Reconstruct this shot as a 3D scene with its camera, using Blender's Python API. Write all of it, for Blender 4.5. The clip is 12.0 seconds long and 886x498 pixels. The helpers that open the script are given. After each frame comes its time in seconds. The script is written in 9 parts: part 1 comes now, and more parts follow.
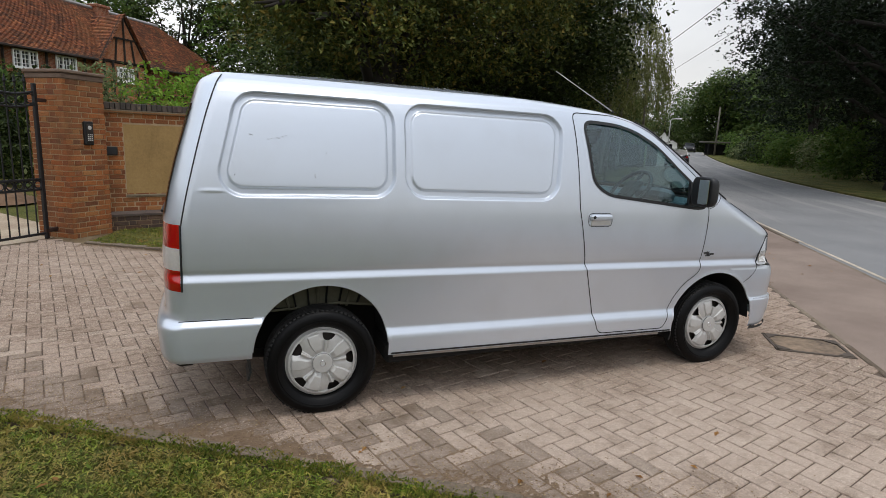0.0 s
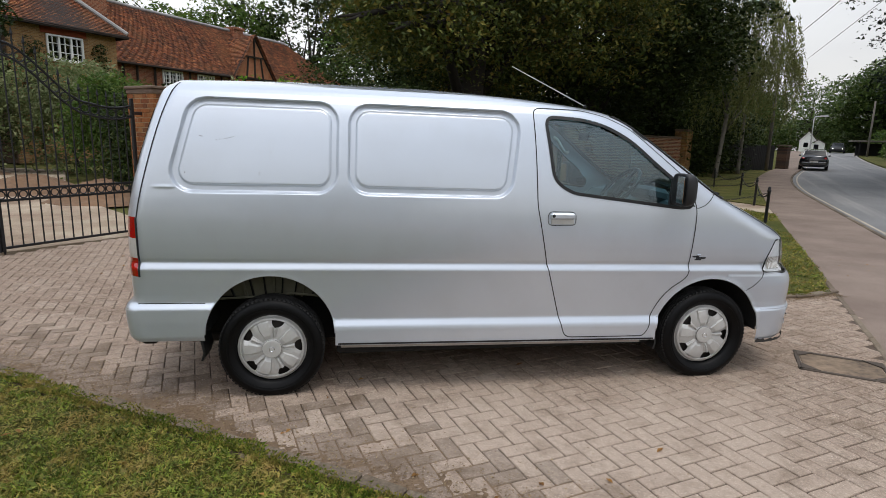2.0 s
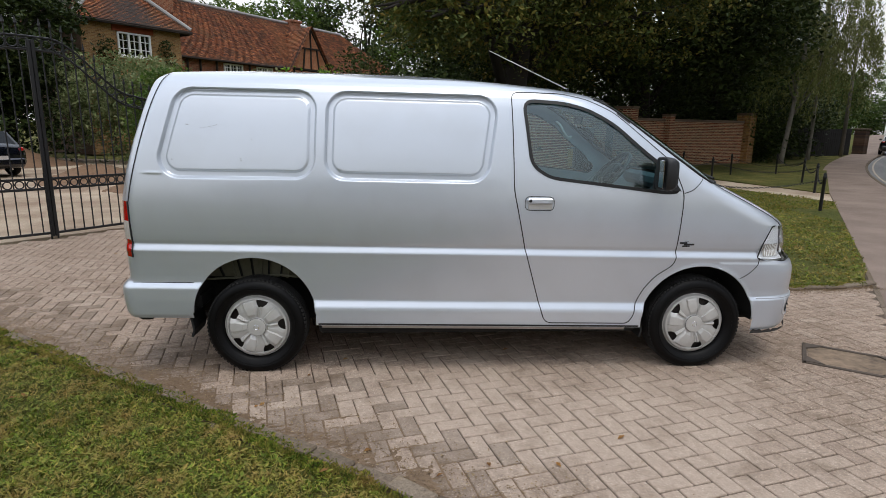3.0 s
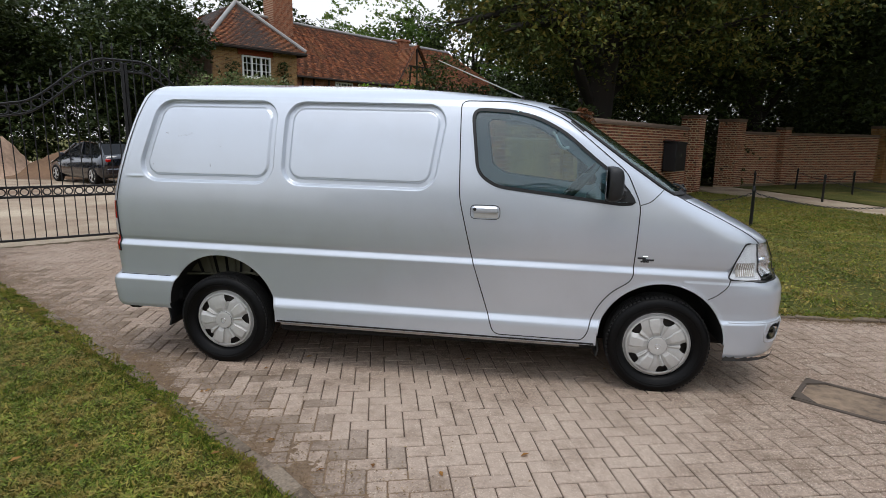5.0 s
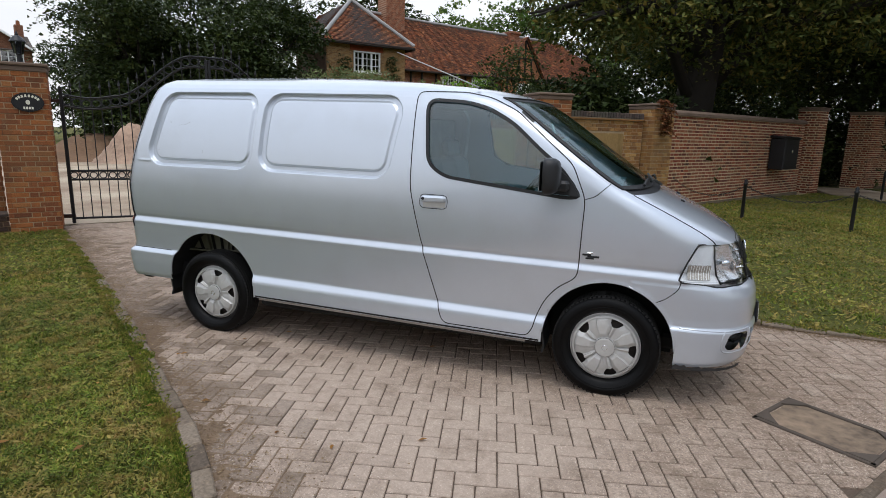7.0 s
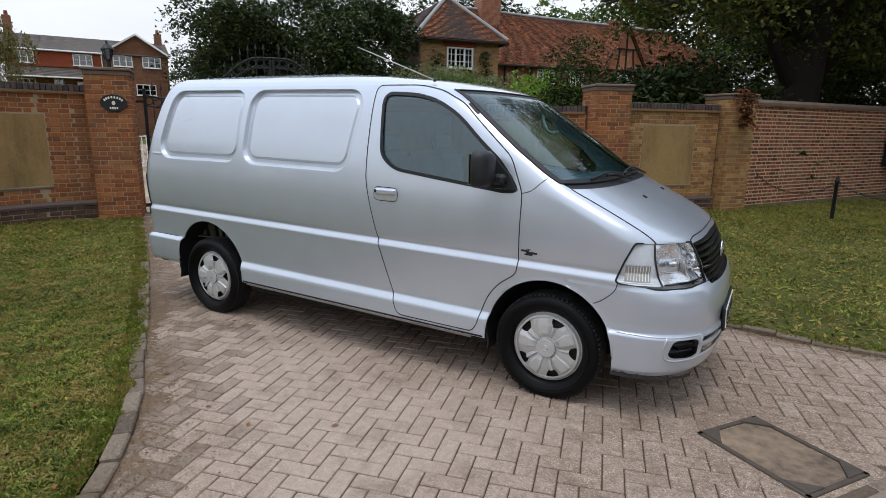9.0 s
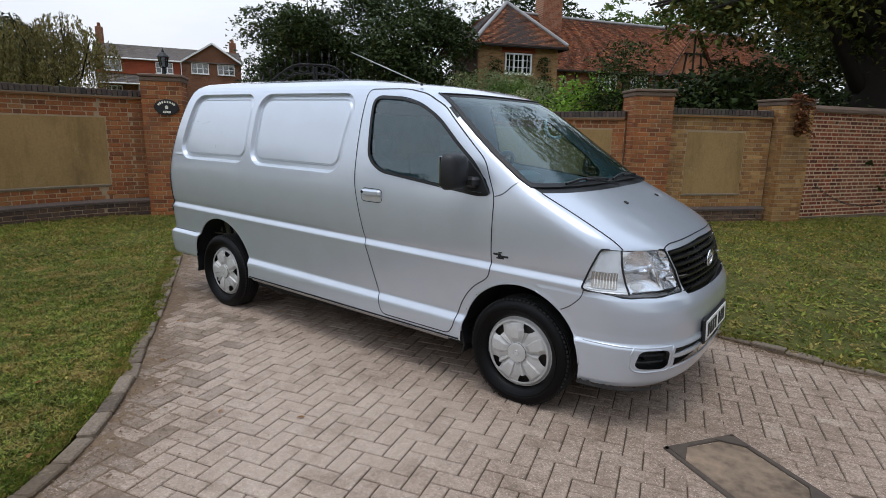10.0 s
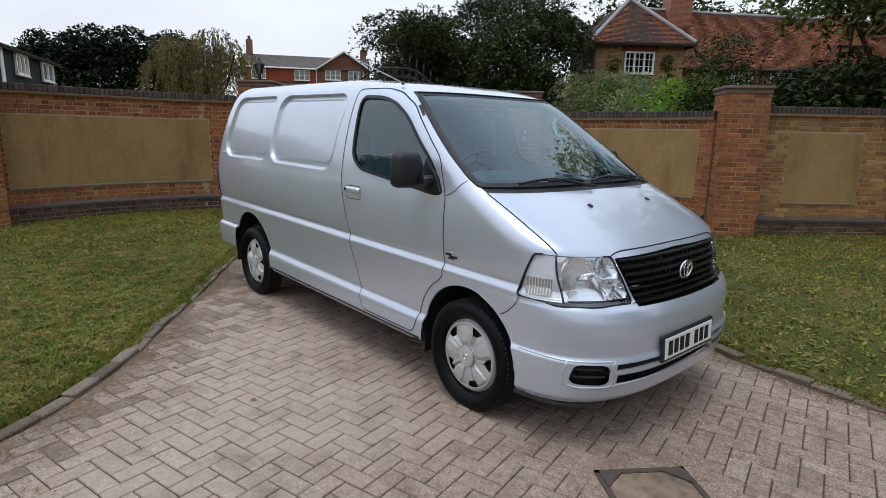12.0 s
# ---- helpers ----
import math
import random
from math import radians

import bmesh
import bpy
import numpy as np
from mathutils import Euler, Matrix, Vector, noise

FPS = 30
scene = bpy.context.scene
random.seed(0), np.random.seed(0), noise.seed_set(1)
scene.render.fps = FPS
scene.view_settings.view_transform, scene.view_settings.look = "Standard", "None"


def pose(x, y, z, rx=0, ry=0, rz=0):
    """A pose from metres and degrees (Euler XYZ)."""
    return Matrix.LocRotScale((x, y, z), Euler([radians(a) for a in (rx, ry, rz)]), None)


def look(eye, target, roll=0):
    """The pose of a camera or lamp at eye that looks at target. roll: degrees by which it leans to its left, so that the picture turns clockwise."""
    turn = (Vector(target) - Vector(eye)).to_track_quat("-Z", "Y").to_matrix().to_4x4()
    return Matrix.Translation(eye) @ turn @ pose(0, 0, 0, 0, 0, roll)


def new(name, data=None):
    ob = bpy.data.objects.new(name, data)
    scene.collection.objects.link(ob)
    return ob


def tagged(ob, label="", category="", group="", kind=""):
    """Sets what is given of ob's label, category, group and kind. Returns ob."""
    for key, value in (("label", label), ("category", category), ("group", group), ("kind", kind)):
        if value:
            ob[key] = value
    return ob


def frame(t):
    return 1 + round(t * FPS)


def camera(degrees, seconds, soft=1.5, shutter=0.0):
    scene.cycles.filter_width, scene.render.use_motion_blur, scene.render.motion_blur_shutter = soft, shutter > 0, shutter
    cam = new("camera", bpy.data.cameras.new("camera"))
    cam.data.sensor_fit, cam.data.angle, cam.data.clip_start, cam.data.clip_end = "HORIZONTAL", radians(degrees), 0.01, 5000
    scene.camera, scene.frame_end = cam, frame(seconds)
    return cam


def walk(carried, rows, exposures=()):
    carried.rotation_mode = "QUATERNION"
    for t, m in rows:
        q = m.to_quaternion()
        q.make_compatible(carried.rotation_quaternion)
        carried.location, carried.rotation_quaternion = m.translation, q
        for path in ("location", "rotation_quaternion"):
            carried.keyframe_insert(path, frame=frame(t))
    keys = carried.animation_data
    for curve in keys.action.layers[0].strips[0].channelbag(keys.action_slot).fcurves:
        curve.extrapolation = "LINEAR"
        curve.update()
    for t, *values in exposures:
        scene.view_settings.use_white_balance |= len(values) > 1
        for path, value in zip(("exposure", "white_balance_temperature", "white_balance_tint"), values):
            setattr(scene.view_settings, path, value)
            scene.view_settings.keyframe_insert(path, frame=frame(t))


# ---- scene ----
cam = camera(76.3, 12.0, 0.12)
PATH = [
    (0, (-0.508, -3.118, 1.636), (0.207, -1.289, 1.257), 2.4),
    (0.5, (-0.263, -3.226, 1.627), (0.367, -1.363, 1.264), 1.8),
    (1, (0.001, -3.367, 1.637), (0.509, -1.469, 1.266), 1.7),
    (1.5, (0.248, -3.417, 1.602), (0.664, -1.493, 1.246), 1.6),
    (2, (0.504, -3.444, 1.624), (0.822, -1.506, 1.25), 1.4),
    (2.5, (0.765, -3.502, 1.61), (0.994, -1.55, 1.24), 0.5),
    (3, (1.02, -3.557, 1.615), (1.135, -1.604, 1.198), 0.7),
    (3.2, (1.118, -3.555, 1.6), (1.21, -1.597, 1.203), 0.8),
    (4.8, (1.976, -3.576, 1.602), (1.721, -1.629, 1.223), 0.6),
    (5, (2.082, -3.564, 1.584), (1.812, -1.618, 1.213), 0.8),
    (5.5, (2.333, -3.523, 1.596), (1.986, -1.593, 1.202), 0.7),
    (6, (2.622, -3.499, 1.585), (2.15, -1.589, 1.224), 0.5),
    (6.5, (2.9, -3.468, 1.585), (2.334, -1.586, 1.213), 0.6),
    (7, (3.132, -3.382, 1.583), (2.478, -1.535, 1.182), 1.3),
    (7.2, (3.218, -3.35, 1.592), (2.535, -1.513, 1.194), 0.8),
    (8.8, (3.947, -3.023, 1.58), (2.995, -1.317, 1.152), 1.4),
    (9, (4.031, -2.975, 1.585), (3.051, -1.284, 1.162), 0.8),
    (9.5, (4.257, -2.841, 1.58), (3.181, -1.203, 1.179), 0.4),
    (10, (4.48, -2.725, 1.576), (3.319, -1.148, 1.169), 1.2),
    (10.5, (4.665, -2.568, 1.57), (3.43, -1.053, 1.144), 1.6),
    (11, (4.848, -2.407, 1.581), (3.528, -0.961, 1.176), 0.9),
    (11.5, (5.068, -2.227, 1.592), (3.66, -0.869, 1.176), 1.3),
    (12, (5.182, -2.053, 1.57), (3.706, -0.765, 1.163), 1.2),
]
walk(cam, [(t, look(eye, target, roll)) for t, eye, target, roll in PATH], [(0, 0.53, 6850, 10), (3, 0.51, 6800, 10), (6, 0.50, 6650, 10), (9, 0.46, 6450, 10), (12, 0.37, 6330, 10)])

# ---- sky and light: a bright, overcast afternoon ----
world = bpy.data.worlds.new("overcast_sky")
scene.world = world
world.use_nodes = True
wn, wl = world.node_tree.nodes, world.node_tree.links
SUN_ELEV, SUN_AZ = radians(52), radians(200)
sky = wn.new("ShaderNodeTexSky")
sky.sky_type, sky.sun_disc, sky.sun_elevation, sky.sun_rotation = "NISHITA", False, SUN_ELEV, SUN_AZ
sky.dust_density = 4.0
clouds = wn.new("ShaderNodeTexNoise")
clouds.inputs["Scale"].default_value, clouds.inputs["Detail"].default_value = 1.6, 5.0
stretch = wn.new("ShaderNodeMapping")
stretch.inputs["Scale"].default_value = (1.0, 1.0, 3.5)
coords = wn.new("ShaderNodeTexCoord")
wl.new(coords.outputs["Generated"], stretch.inputs["Vector"])
wl.new(stretch.outputs["Vector"], clouds.inputs["Vector"])
def colour_ramp(stops):
    r = wn.new("ShaderNodeValToRGB")
    for e, (f, c) in zip(r.color_ramp.elements, stops):
        e.position, e.color = f, c
    return r


# thin cloud: paler towards the horizon, bluer overhead, a little uneven
height = wn.new("ShaderNodeSeparateXYZ")
wl.new(coords.outputs["Generated"], height.inputs["Vector"])
lift = colour_ramp([(0.05, (5.7, 5.8, 6.0, 1)), (0.75, (7.4, 8.4, 10.2, 1))])
wl.new(height.outputs["Z"], lift.inputs["Fac"])
uneven = colour_ramp([(0.30, (0.86, 0.86, 0.88, 1)), (0.70, (1.10, 1.10, 1.08, 1))])
wl.new(clouds.outputs["Fac"], uneven.inputs["Fac"])
ramp = wn.new("ShaderNodeMixRGB")
ramp.blend_type = "MULTIPLY"
ramp.inputs["Fac"].default_value = 1.0
wl.new(lift.outputs["Color"], ramp.inputs["Color1"])
wl.new(uneven.outputs["Color"], ramp.inputs["Color2"])
side = wn.new("ShaderNodeVectorMath")
side.operation = "DOT_PRODUCT"
side.inputs[1].default_value = (-0.82, 0.30, 0.0)
wl.new(coords.outputs["Generated"], side.inputs[0])
west = wn.new("ShaderNodeMapRange")
for sock, v in (("From Min", -0.8), ("From Max", 0.8), ("To Min", 0.80), ("To Max", 1.16)):
    west.inputs[sock].default_value = v
wl.new(side.outputs["Value"], west.inputs["Value"])
toward = wn.new("ShaderNodeMixRGB")
toward.blend_type = "MULTIPLY"
toward.inputs["Fac"].default_value = 1.0
wl.new(ramp.outputs["Color"], toward.inputs["Color1"])
wl.new(west.outputs["Result"], toward.inputs["Color2"])
veil = wn.new("ShaderNodeMixRGB")
veil.inputs["Fac"].default_value = 0.93
wl.new(sky.outputs["Color"], veil.inputs["Color1"])
wl.new(toward.outputs["Color"], veil.inputs["Color2"])
wl.new(veil.outputs["Color"], wn["Background"].inputs["Color"])
wn["Background"].inputs["Strength"].default_value = 0.105

sun = new("sun", bpy.data.lights.new("sun", "SUN"))
sun.data.energy, sun.data.angle, sun.data.color = 0.9, radians(25), (1.0, 0.98, 0.95)
sun.matrix_world = look((0, 0, 30), (30 - 1 - 33, 9.0, 30 - 38), 0)
scene.view_settings.exposure = 0.43

# ---- materials ----
def srgb(r, g, b):
    return tuple((c / 255 / 12.92 if c / 255 <= 0.04045 else ((c / 255 + 0.055) / 1.055) ** 2.4) for c in (r, g, b)) + (1,)


class Mat:
    """A node material round one Principled shader."""

    def __init__(self, name, rough=0.6, metal=0.0, color=(0.5, 0.5, 0.5, 1), coat=0.0, spec=0.5):
        self.m = bpy.data.materials.new(name)
        self.m.use_nodes = True
        self.n, self.l = self.m.node_tree.nodes, self.m.node_tree.links
        self.b = self.n["Principled BSDF"]
        self.b.inputs["Roughness"].default_value = rough
        self.b.inputs["Metallic"].default_value = metal
        self.b.inputs["Base Color"].default_value = color
        self.b.inputs["Coat Weight"].default_value = coat
        self.b.inputs["Coat Roughness"].default_value = 0.04
        self.b.inputs["Specular IOR Level"].default_value = spec

    def coord(self, scale=(1, 1, 1), kind="Object", rot=(0, 0, 0)):
        c, mp = self.n.new("ShaderNodeTexCoord"), self.n.new("ShaderNodeMapping")
        mp.inputs["Scale"].default_value = scale
        mp.inputs["Rotation"].default_value = rot
        if kind == "World":
            g = self.n.new("ShaderNodeNewGeometry")
            self.l.new(g.outputs["Position"], mp.inputs["Vector"])
        else:
            self.l.new(c.outputs[kind], mp.inputs["Vector"])
        return mp.outputs["Vector"]

    def noise(self, scale, detail=4.0, rough=0.55, vec=None, distort=0.0):
        t = self.n.new("ShaderNodeTexNoise")
        t.inputs["Scale"].default_value, t.inputs["Detail"].default_value = scale, detail
        t.inputs["Roughness"].default_value, t.inputs["Distortion"].default_value = rough, distort
        self.l.new(vec if vec else self.coord(kind="World"), t.inputs["Vector"])
        return t.outputs["Fac"]

    def ramp(self, fac, stops):
        r = self.n.new("ShaderNodeValToRGB")
        e = r.color_ramp.elements
        while len(e) < len(stops):
            e.new(0.5)
        for el, (p, c) in zip(e, stops):
            el.position, el.color = p, c
        self.l.new(fac, r.inputs["Fac"])
        return r.outputs["Color"]

    def mix(self, fac, a, b, mode="MIX"):
        x = self.n.new("ShaderNodeMixRGB")
        x.blend_type = mode
        for sock, v in (("Fac", fac), ("Color1", a), ("Color2", b)):
            if isinstance(v, (int, float)):
                x.inputs[sock].default_value = v
            elif isinstance(v, tuple):
                x.inputs[sock].default_value = v
            else:
                self.l.new(v, x.inputs[sock])
        return x.outputs["Color"]

    def math(self, op, a, b=0.0):
        x = self.n.new("ShaderNodeMath")
        x.operation = op
        for i, v in enumerate((a, b)):
            if isinstance(v, (int, float)):
                x.inputs[i].default_value = v
            else:
                self.l.new(v, x.inputs[i])
        return x.outputs["Value"]

    def random(self):
        """A number of its own for each object and each loose piece of a mesh."""
        o, g = self.n.new("ShaderNodeObjectInfo"), self.n.new("ShaderNodeNewGeometry")
        return self.math("FRACT", self.math("ADD", o.outputs["Random"], self.math("MULTIPLY", g.outputs["Random Per Island"], 7.3)))

    def color(self, c):
        self.l.new(c, self.b.inputs["Base Color"])
        return self

    def rough(self, fac, lo, hi):
        r = self.n.new("ShaderNodeMapRange")
        r.inputs["To Min"].default_value, r.inputs["To Max"].default_value = lo, hi
        self.l.new(fac, r.inputs["Value"])
        self.l.new(r.outputs["Result"], self.b.inputs["Roughness"])
        return self

    def bump(self, h, strength=0.3, dist=0.01):
        b = self.n.new("ShaderNodeBump")
        b.inputs["Strength"].default_value, b.inputs["Distance"].default_value = strength, dist
        self.l.new(h, b.inputs["Height"])
        self.l.new(b.outputs["Normal"], self.b.inputs["Normal"])
        return self


def plain(name, color, rough=0.6, metal=0.0, grain=30.0, amount=0.18, bump=0.0, coat=0.0, spec=0.5):
    """A surface of one colour with fine grain and larger soft stains."""
    k = Mat(name, rough, metal, coat=coat, spec=spec)
    f, g = k.noise(grain, 5), k.noise(grain * 0.09, 3)
    v = k.mix(0.5, k.ramp(f, [(0.25, (1 - amount,) * 3 + (1,)), (0.75, (1 + amount,) * 3 + (1,))]), k.ramp(g, [(0.3, (1 - amount,) * 3 + (1,)), (0.7, (1 + amount,) * 3 + (1,))]))
    k.color(k.mix(1.0, color, v, "MULTIPLY"))
    k.rough(f, max(0.02, rough - 0.08), min(1, rough + 0.08))
    if bump:
        k.bump(f, bump, 0.01)
    return k.m


def brick_mat(name, cols, stain, dark=0.75):
    k = Mat(name, 0.88, spec=0.25)
    r = k.random()
    base = k.ramp(r, [(i / (len(cols) - 1), c) for i, c in enumerate(cols)])
    at = k.coord((1, 1, 1), "World")
    fine, big, blotch, bloom = k.noise(55, 5, 0.65), k.noise(1.3, 4, 0.6, at), k.noise(4.5, 6, 0.75, at), k.noise(9.0, 6, 0.8, at)
    c = k.mix(1.0, base, k.ramp(fine, [(0.25, (dark, dark, dark, 1)), (0.75, (1.18, 1.18, 1.18, 1))]), "MULTIPLY")
    c = k.mix(k.ramp(big, [(0.45, (0, 0, 0, 1)), (0.72, (0.55, 0.55, 0.55, 1))]), c, stain)
    c = k.mix(k.ramp(blotch, [(0.52, (0, 0, 0, 1)), (0.70, (0.42, 0.42, 0.42, 1))]), c, srgb(84, 58, 40))
    c = k.mix(k.ramp(bloom, [(0.58, (0, 0, 0, 1)), (0.70, (0.35, 0.35, 0.35, 1))]), c, srgb(188, 168, 138))
    return k.color(c).bump(fine, 0.5, 0.006).m


M = {}
# vehicle
k = Mat("silver_paint", 0.30, 0.48, coat=1.0)
flake = k.noise(900, 2)
dust = k.noise(3.0, 4, 0.6)
base = k.mix(1.0, srgb(198, 205, 214), k.ramp(flake, [(0.3, (0.93, 0.93, 0.93, 1)), (0.7, (1.06, 1.06, 1.06, 1))]), "MULTIPLY")
k.color(k.mix(k.ramp(dust, [(0.45, (0, 0, 0, 1)), (0.8, (0.12, 0.12, 0.12, 1))]), base, srgb(150, 145, 135)))
k.rough(dust, 0.25, 0.36)
M["paint"] = k.m
M["seam"] = plain("dark_shut_line", srgb(28, 29, 32), 0.7)
M["rubber"] = plain("black_rubber_trim", srgb(17, 18, 19), 0.55, grain=60)
M["plastic"] = plain("black_textured_plastic", srgb(20, 21, 23), 0.5, grain=200, bump=0.1)
M["tyre"] = plain("tyre_rubber", srgb(5, 5, 6), 0.5, grain=90, amount=0.3, bump=0.15, spec=0.18)
M["flange"] = plain("dusty_sill_flange", srgb(150, 142, 134), 0.8, grain=20, amount=0.3)
M["grille_black"] = plain("glossy_black_plastic", srgb(13, 13, 14), 0.35, grain=120, amount=0.2)
M["tread"] = plain("dusty_tread_rubber", srgb(22, 21, 20), 0.85, grain=80, amount=0.4)
M["lamp_grey"] = plain("grey_indicator_reflector", srgb(176, 172, 164), 0.25, 0.3, grain=60, amount=0.25)
M["rib_lamp"] = plain("lens_rib", srgb(244, 245, 245), 0.14, 0.0, coat=0.5)
M["hubcap"] = plain("silver_hubcap_plastic", srgb(190, 189, 186), 0.46, 0.28, grain=25, amount=0.15)
M["hubcap_dark"] = plain("dark_brake_metal", srgb(52, 46, 42), 0.7, 0.3)
M["chrome"] = plain("bright_reflector", srgb(225, 228, 232), 0.08, 1.0, grain=40, amount=0.05)
M["reflector"] = plain("bright_lamp_mirror", srgb(250, 251, 252), 0.18, 0.8, grain=60, amount=0.06)
M["dark_glass"] = plain("dark_tinted_glass", srgb(16, 19, 22), 0.12, grain=3, amount=0.1, spec=0.25)
M["under"] = plain("dark_underseal", srgb(16, 15, 15), 0.9, grain=25, amount=0.4)
M["arch_metal"] = plain("dusty_arch_metal", srgb(98, 96, 80), 0.8, 0.1, grain=18, amount=0.4)
M["interior"] = plain("grey_cabin_plastic", srgb(132, 146, 152), 0.6, grain=120)
M["seat"] = plain("blue_grey_seat_fabric", srgb(130, 146, 160), 0.95, grain=220, bump=0.2)
M["dash"] = plain("dark_grey_dash", srgb(74, 84, 90), 0.6, grain=150)
M["wheel_rim"] = plain("dark_steering_wheel", srgb(44, 50, 54), 0.5, grain=120)
M["red"] = plain("red_lamp_plastic", srgb(168, 14, 12), 0.15, grain=90, amount=0.3, coat=0.7)
M["white_lamp"] = plain("pale_lamp_plastic", srgb(196, 190, 186), 0.2, grain=90, coat=0.5)
M["plate"] = plain("white_plate", srgb(226, 226, 222), 0.4, amount=0.04)
M["plate_ink"] = plain("black_plate_ink", srgb(20, 20, 22), 0.5)
M["chip"] = plain("bare_chip", srgb(138, 141, 145), 0.8, grain=70, amount=0.5)
M["patch"] = plain("scraped_bumper_primer", srgb(55, 53, 52), 0.8, grain=70, amount=0.5)


def glass(name, tint, rough=0.0, alpha=0.35, rim=0.85, sheen=(0.9, 0.9, 0.9, 1)):
    """A thin pane: mostly clear, tinted, with real reflections."""
    m = bpy.data.materials.new(name)
    m.use_nodes = True
    n, l = m.node_tree.nodes, m.node_tree.links
    n.remove(n["Principled BSDF"])
    t, g, mix, f = n.new("ShaderNodeBsdfTransparent"), n.new("ShaderNodeBsdfGlossy"), n.new("ShaderNodeMixShader"), n.new("ShaderNodeLayerWeight")
    t.inputs["Color"].default_value = tint
    g.inputs["Roughness"].default_value = rough
    g.inputs["Color"].default_value = sheen
    f.inputs["Blend"].default_value = 0.5
    p5, k2 = n.new("ShaderNodeMath"), n.new("ShaderNodeMath")
    p5.operation, k2.operation = "POWER", "MULTIPLY_ADD"
    p5.inputs[1].default_value = 4.0
    k2.inputs[1].default_value, k2.inputs[2].default_value = rim, 0.065 + alpha
    l.new(f.outputs["Facing"], p5.inputs[0])
    l.new(p5.outputs["Value"], k2.inputs[0])
    l.new(k2.outputs["Value"], mix.inputs["Fac"])
    l.new(t.outputs["BSDF"], mix.inputs[1])
    l.new(g.outputs["BSDF"], mix.inputs[2])
    l.new(mix.outputs["Shader"], n["Material Output"].inputs["Surface"])
    return m


M["glass"] = glass("tinted_vehicle_glass", (0.50, 0.74, 0.76, 1), alpha=0.055, rim=0.75, sheen=(0.76, 0.86, 0.87, 1))
M["side_glass"] = glass("tinted_door_glass", (0.62, 0.79, 0.81, 1), alpha=0.06, rim=0.6, sheen=(0.76, 0.86, 0.87, 1))
k = Mat("lit_headlamp", 0.3, color=(1, 1, 1, 1))
k.b.inputs["Emission Color"].default_value, k.b.inputs["Emission Strength"].default_value = (1, 0.97, 0.9, 1), 4.0
M["lit_lamp"] = k.m
M["lens"] = glass("clear_lamp_lens", (0.97, 0.98, 0.99, 1), alpha=0.02)
M["window_glass"] = glass("dark_window_glass", (0.22, 0.25, 0.27, 1), alpha=0.12)

# masonry
M["brick"] = brick_mat("orange_brown_brick", [srgb(156, 92, 54), srgb(174, 108, 62), srgb(134, 76, 48), srgb(176, 122, 76), srgb(162, 94, 54), srgb(118, 72, 49), srgb(168, 104, 60), srgb(146, 84, 52)], srgb(108, 84, 60), 0.5)
M["brick_tan"] = brick_mat("yellow_tan_brick", [srgb(170, 126, 74), srgb(146, 102, 60), srgb(186, 146, 92), srgb(126, 86, 56), srgb(160, 116, 68)], srgb(138, 114, 80), 0.62)
M["brick_red"] = brick_mat("dark_red_brick", [srgb(134, 64, 46), srgb(92, 48, 40), srgb(160, 84, 56), srgb(72, 44, 40), srgb(166, 104, 72), srgb(118, 56, 42)], srgb(134, 92, 72), 0.6)
M["brick_plinth"] = brick_mat("dark_plinth_brick", [srgb(92, 74, 64), srgb(72, 60, 55), srgb(112, 88, 72), srgb(84, 62, 52)], srgb(70, 62, 54), 0.6)
M["coping"] = brick_mat("blue_grey_coping_brick", [srgb(74, 66, 64), srgb(92, 80, 74), srgb(60, 56, 56)], srgb(84, 84, 70))
M["mortar"] = plain("tan_mortar", srgb(164, 141, 112), 0.95, grain=70, amount=0.25, bump=0.3)
M["mortar_pale"] = plain("pale_lime_mortar", srgb(194, 171, 140), 0.95, grain=70, amount=0.2, bump=0.3)
M["cap"] = plain("weathered_pier_cap_stone", srgb(108, 90, 77), 0.9, grain=40, amount=0.3, bump=0.3)
k = Mat("ochre_render", 0.92, spec=0.2)
f1, f2, f3 = k.noise(26, 6, 0.7), k.noise(0.8, 5, 0.65), k.noise(1.6, 6, 0.75, k.coord((1.3, 1.3, 0.9), "World"))
c = k.mix(f2, srgb(142, 114, 72), srgb(170, 140, 94))
c = k.mix(k.ramp(f3, [(0.48, (0, 0, 0, 1)), (0.70, (0.45, 0.45, 0.45, 1))]), c, srgb(112, 92, 64))
f4 = k.noise(1.0, 5, 0.7, k.coord((3.2, 3.2, 0.55), "World"))
c = k.mix(k.ramp(f4, [(0.50, (0, 0, 0, 1)), (0.68, (0.5, 0.5, 0.5, 1))]), c, srgb(104, 84, 54))
f5 = k.noise(3.4, 6, 0.75)
c = k.mix(k.ramp(f5, [(0.58, (0, 0, 0, 1)), (0.72, (0.4, 0.4, 0.4, 1))]), c, srgb(182, 158, 116))
k.color(k.mix(1.0, c, k.ramp(f1, [(0.2, (0.82, 0.82, 0.82, 1)), (0.8, (1.14, 1.14, 1.14, 1))]), "MULTIPLY")).bump(f1, 0.35, 0.012)
M["render"] = k.m
M["stone_ledge"] = plain("eroded_stone_ledge", srgb(112, 99, 80), 0.95, grain=30, amount=0.35, bump=0.4)

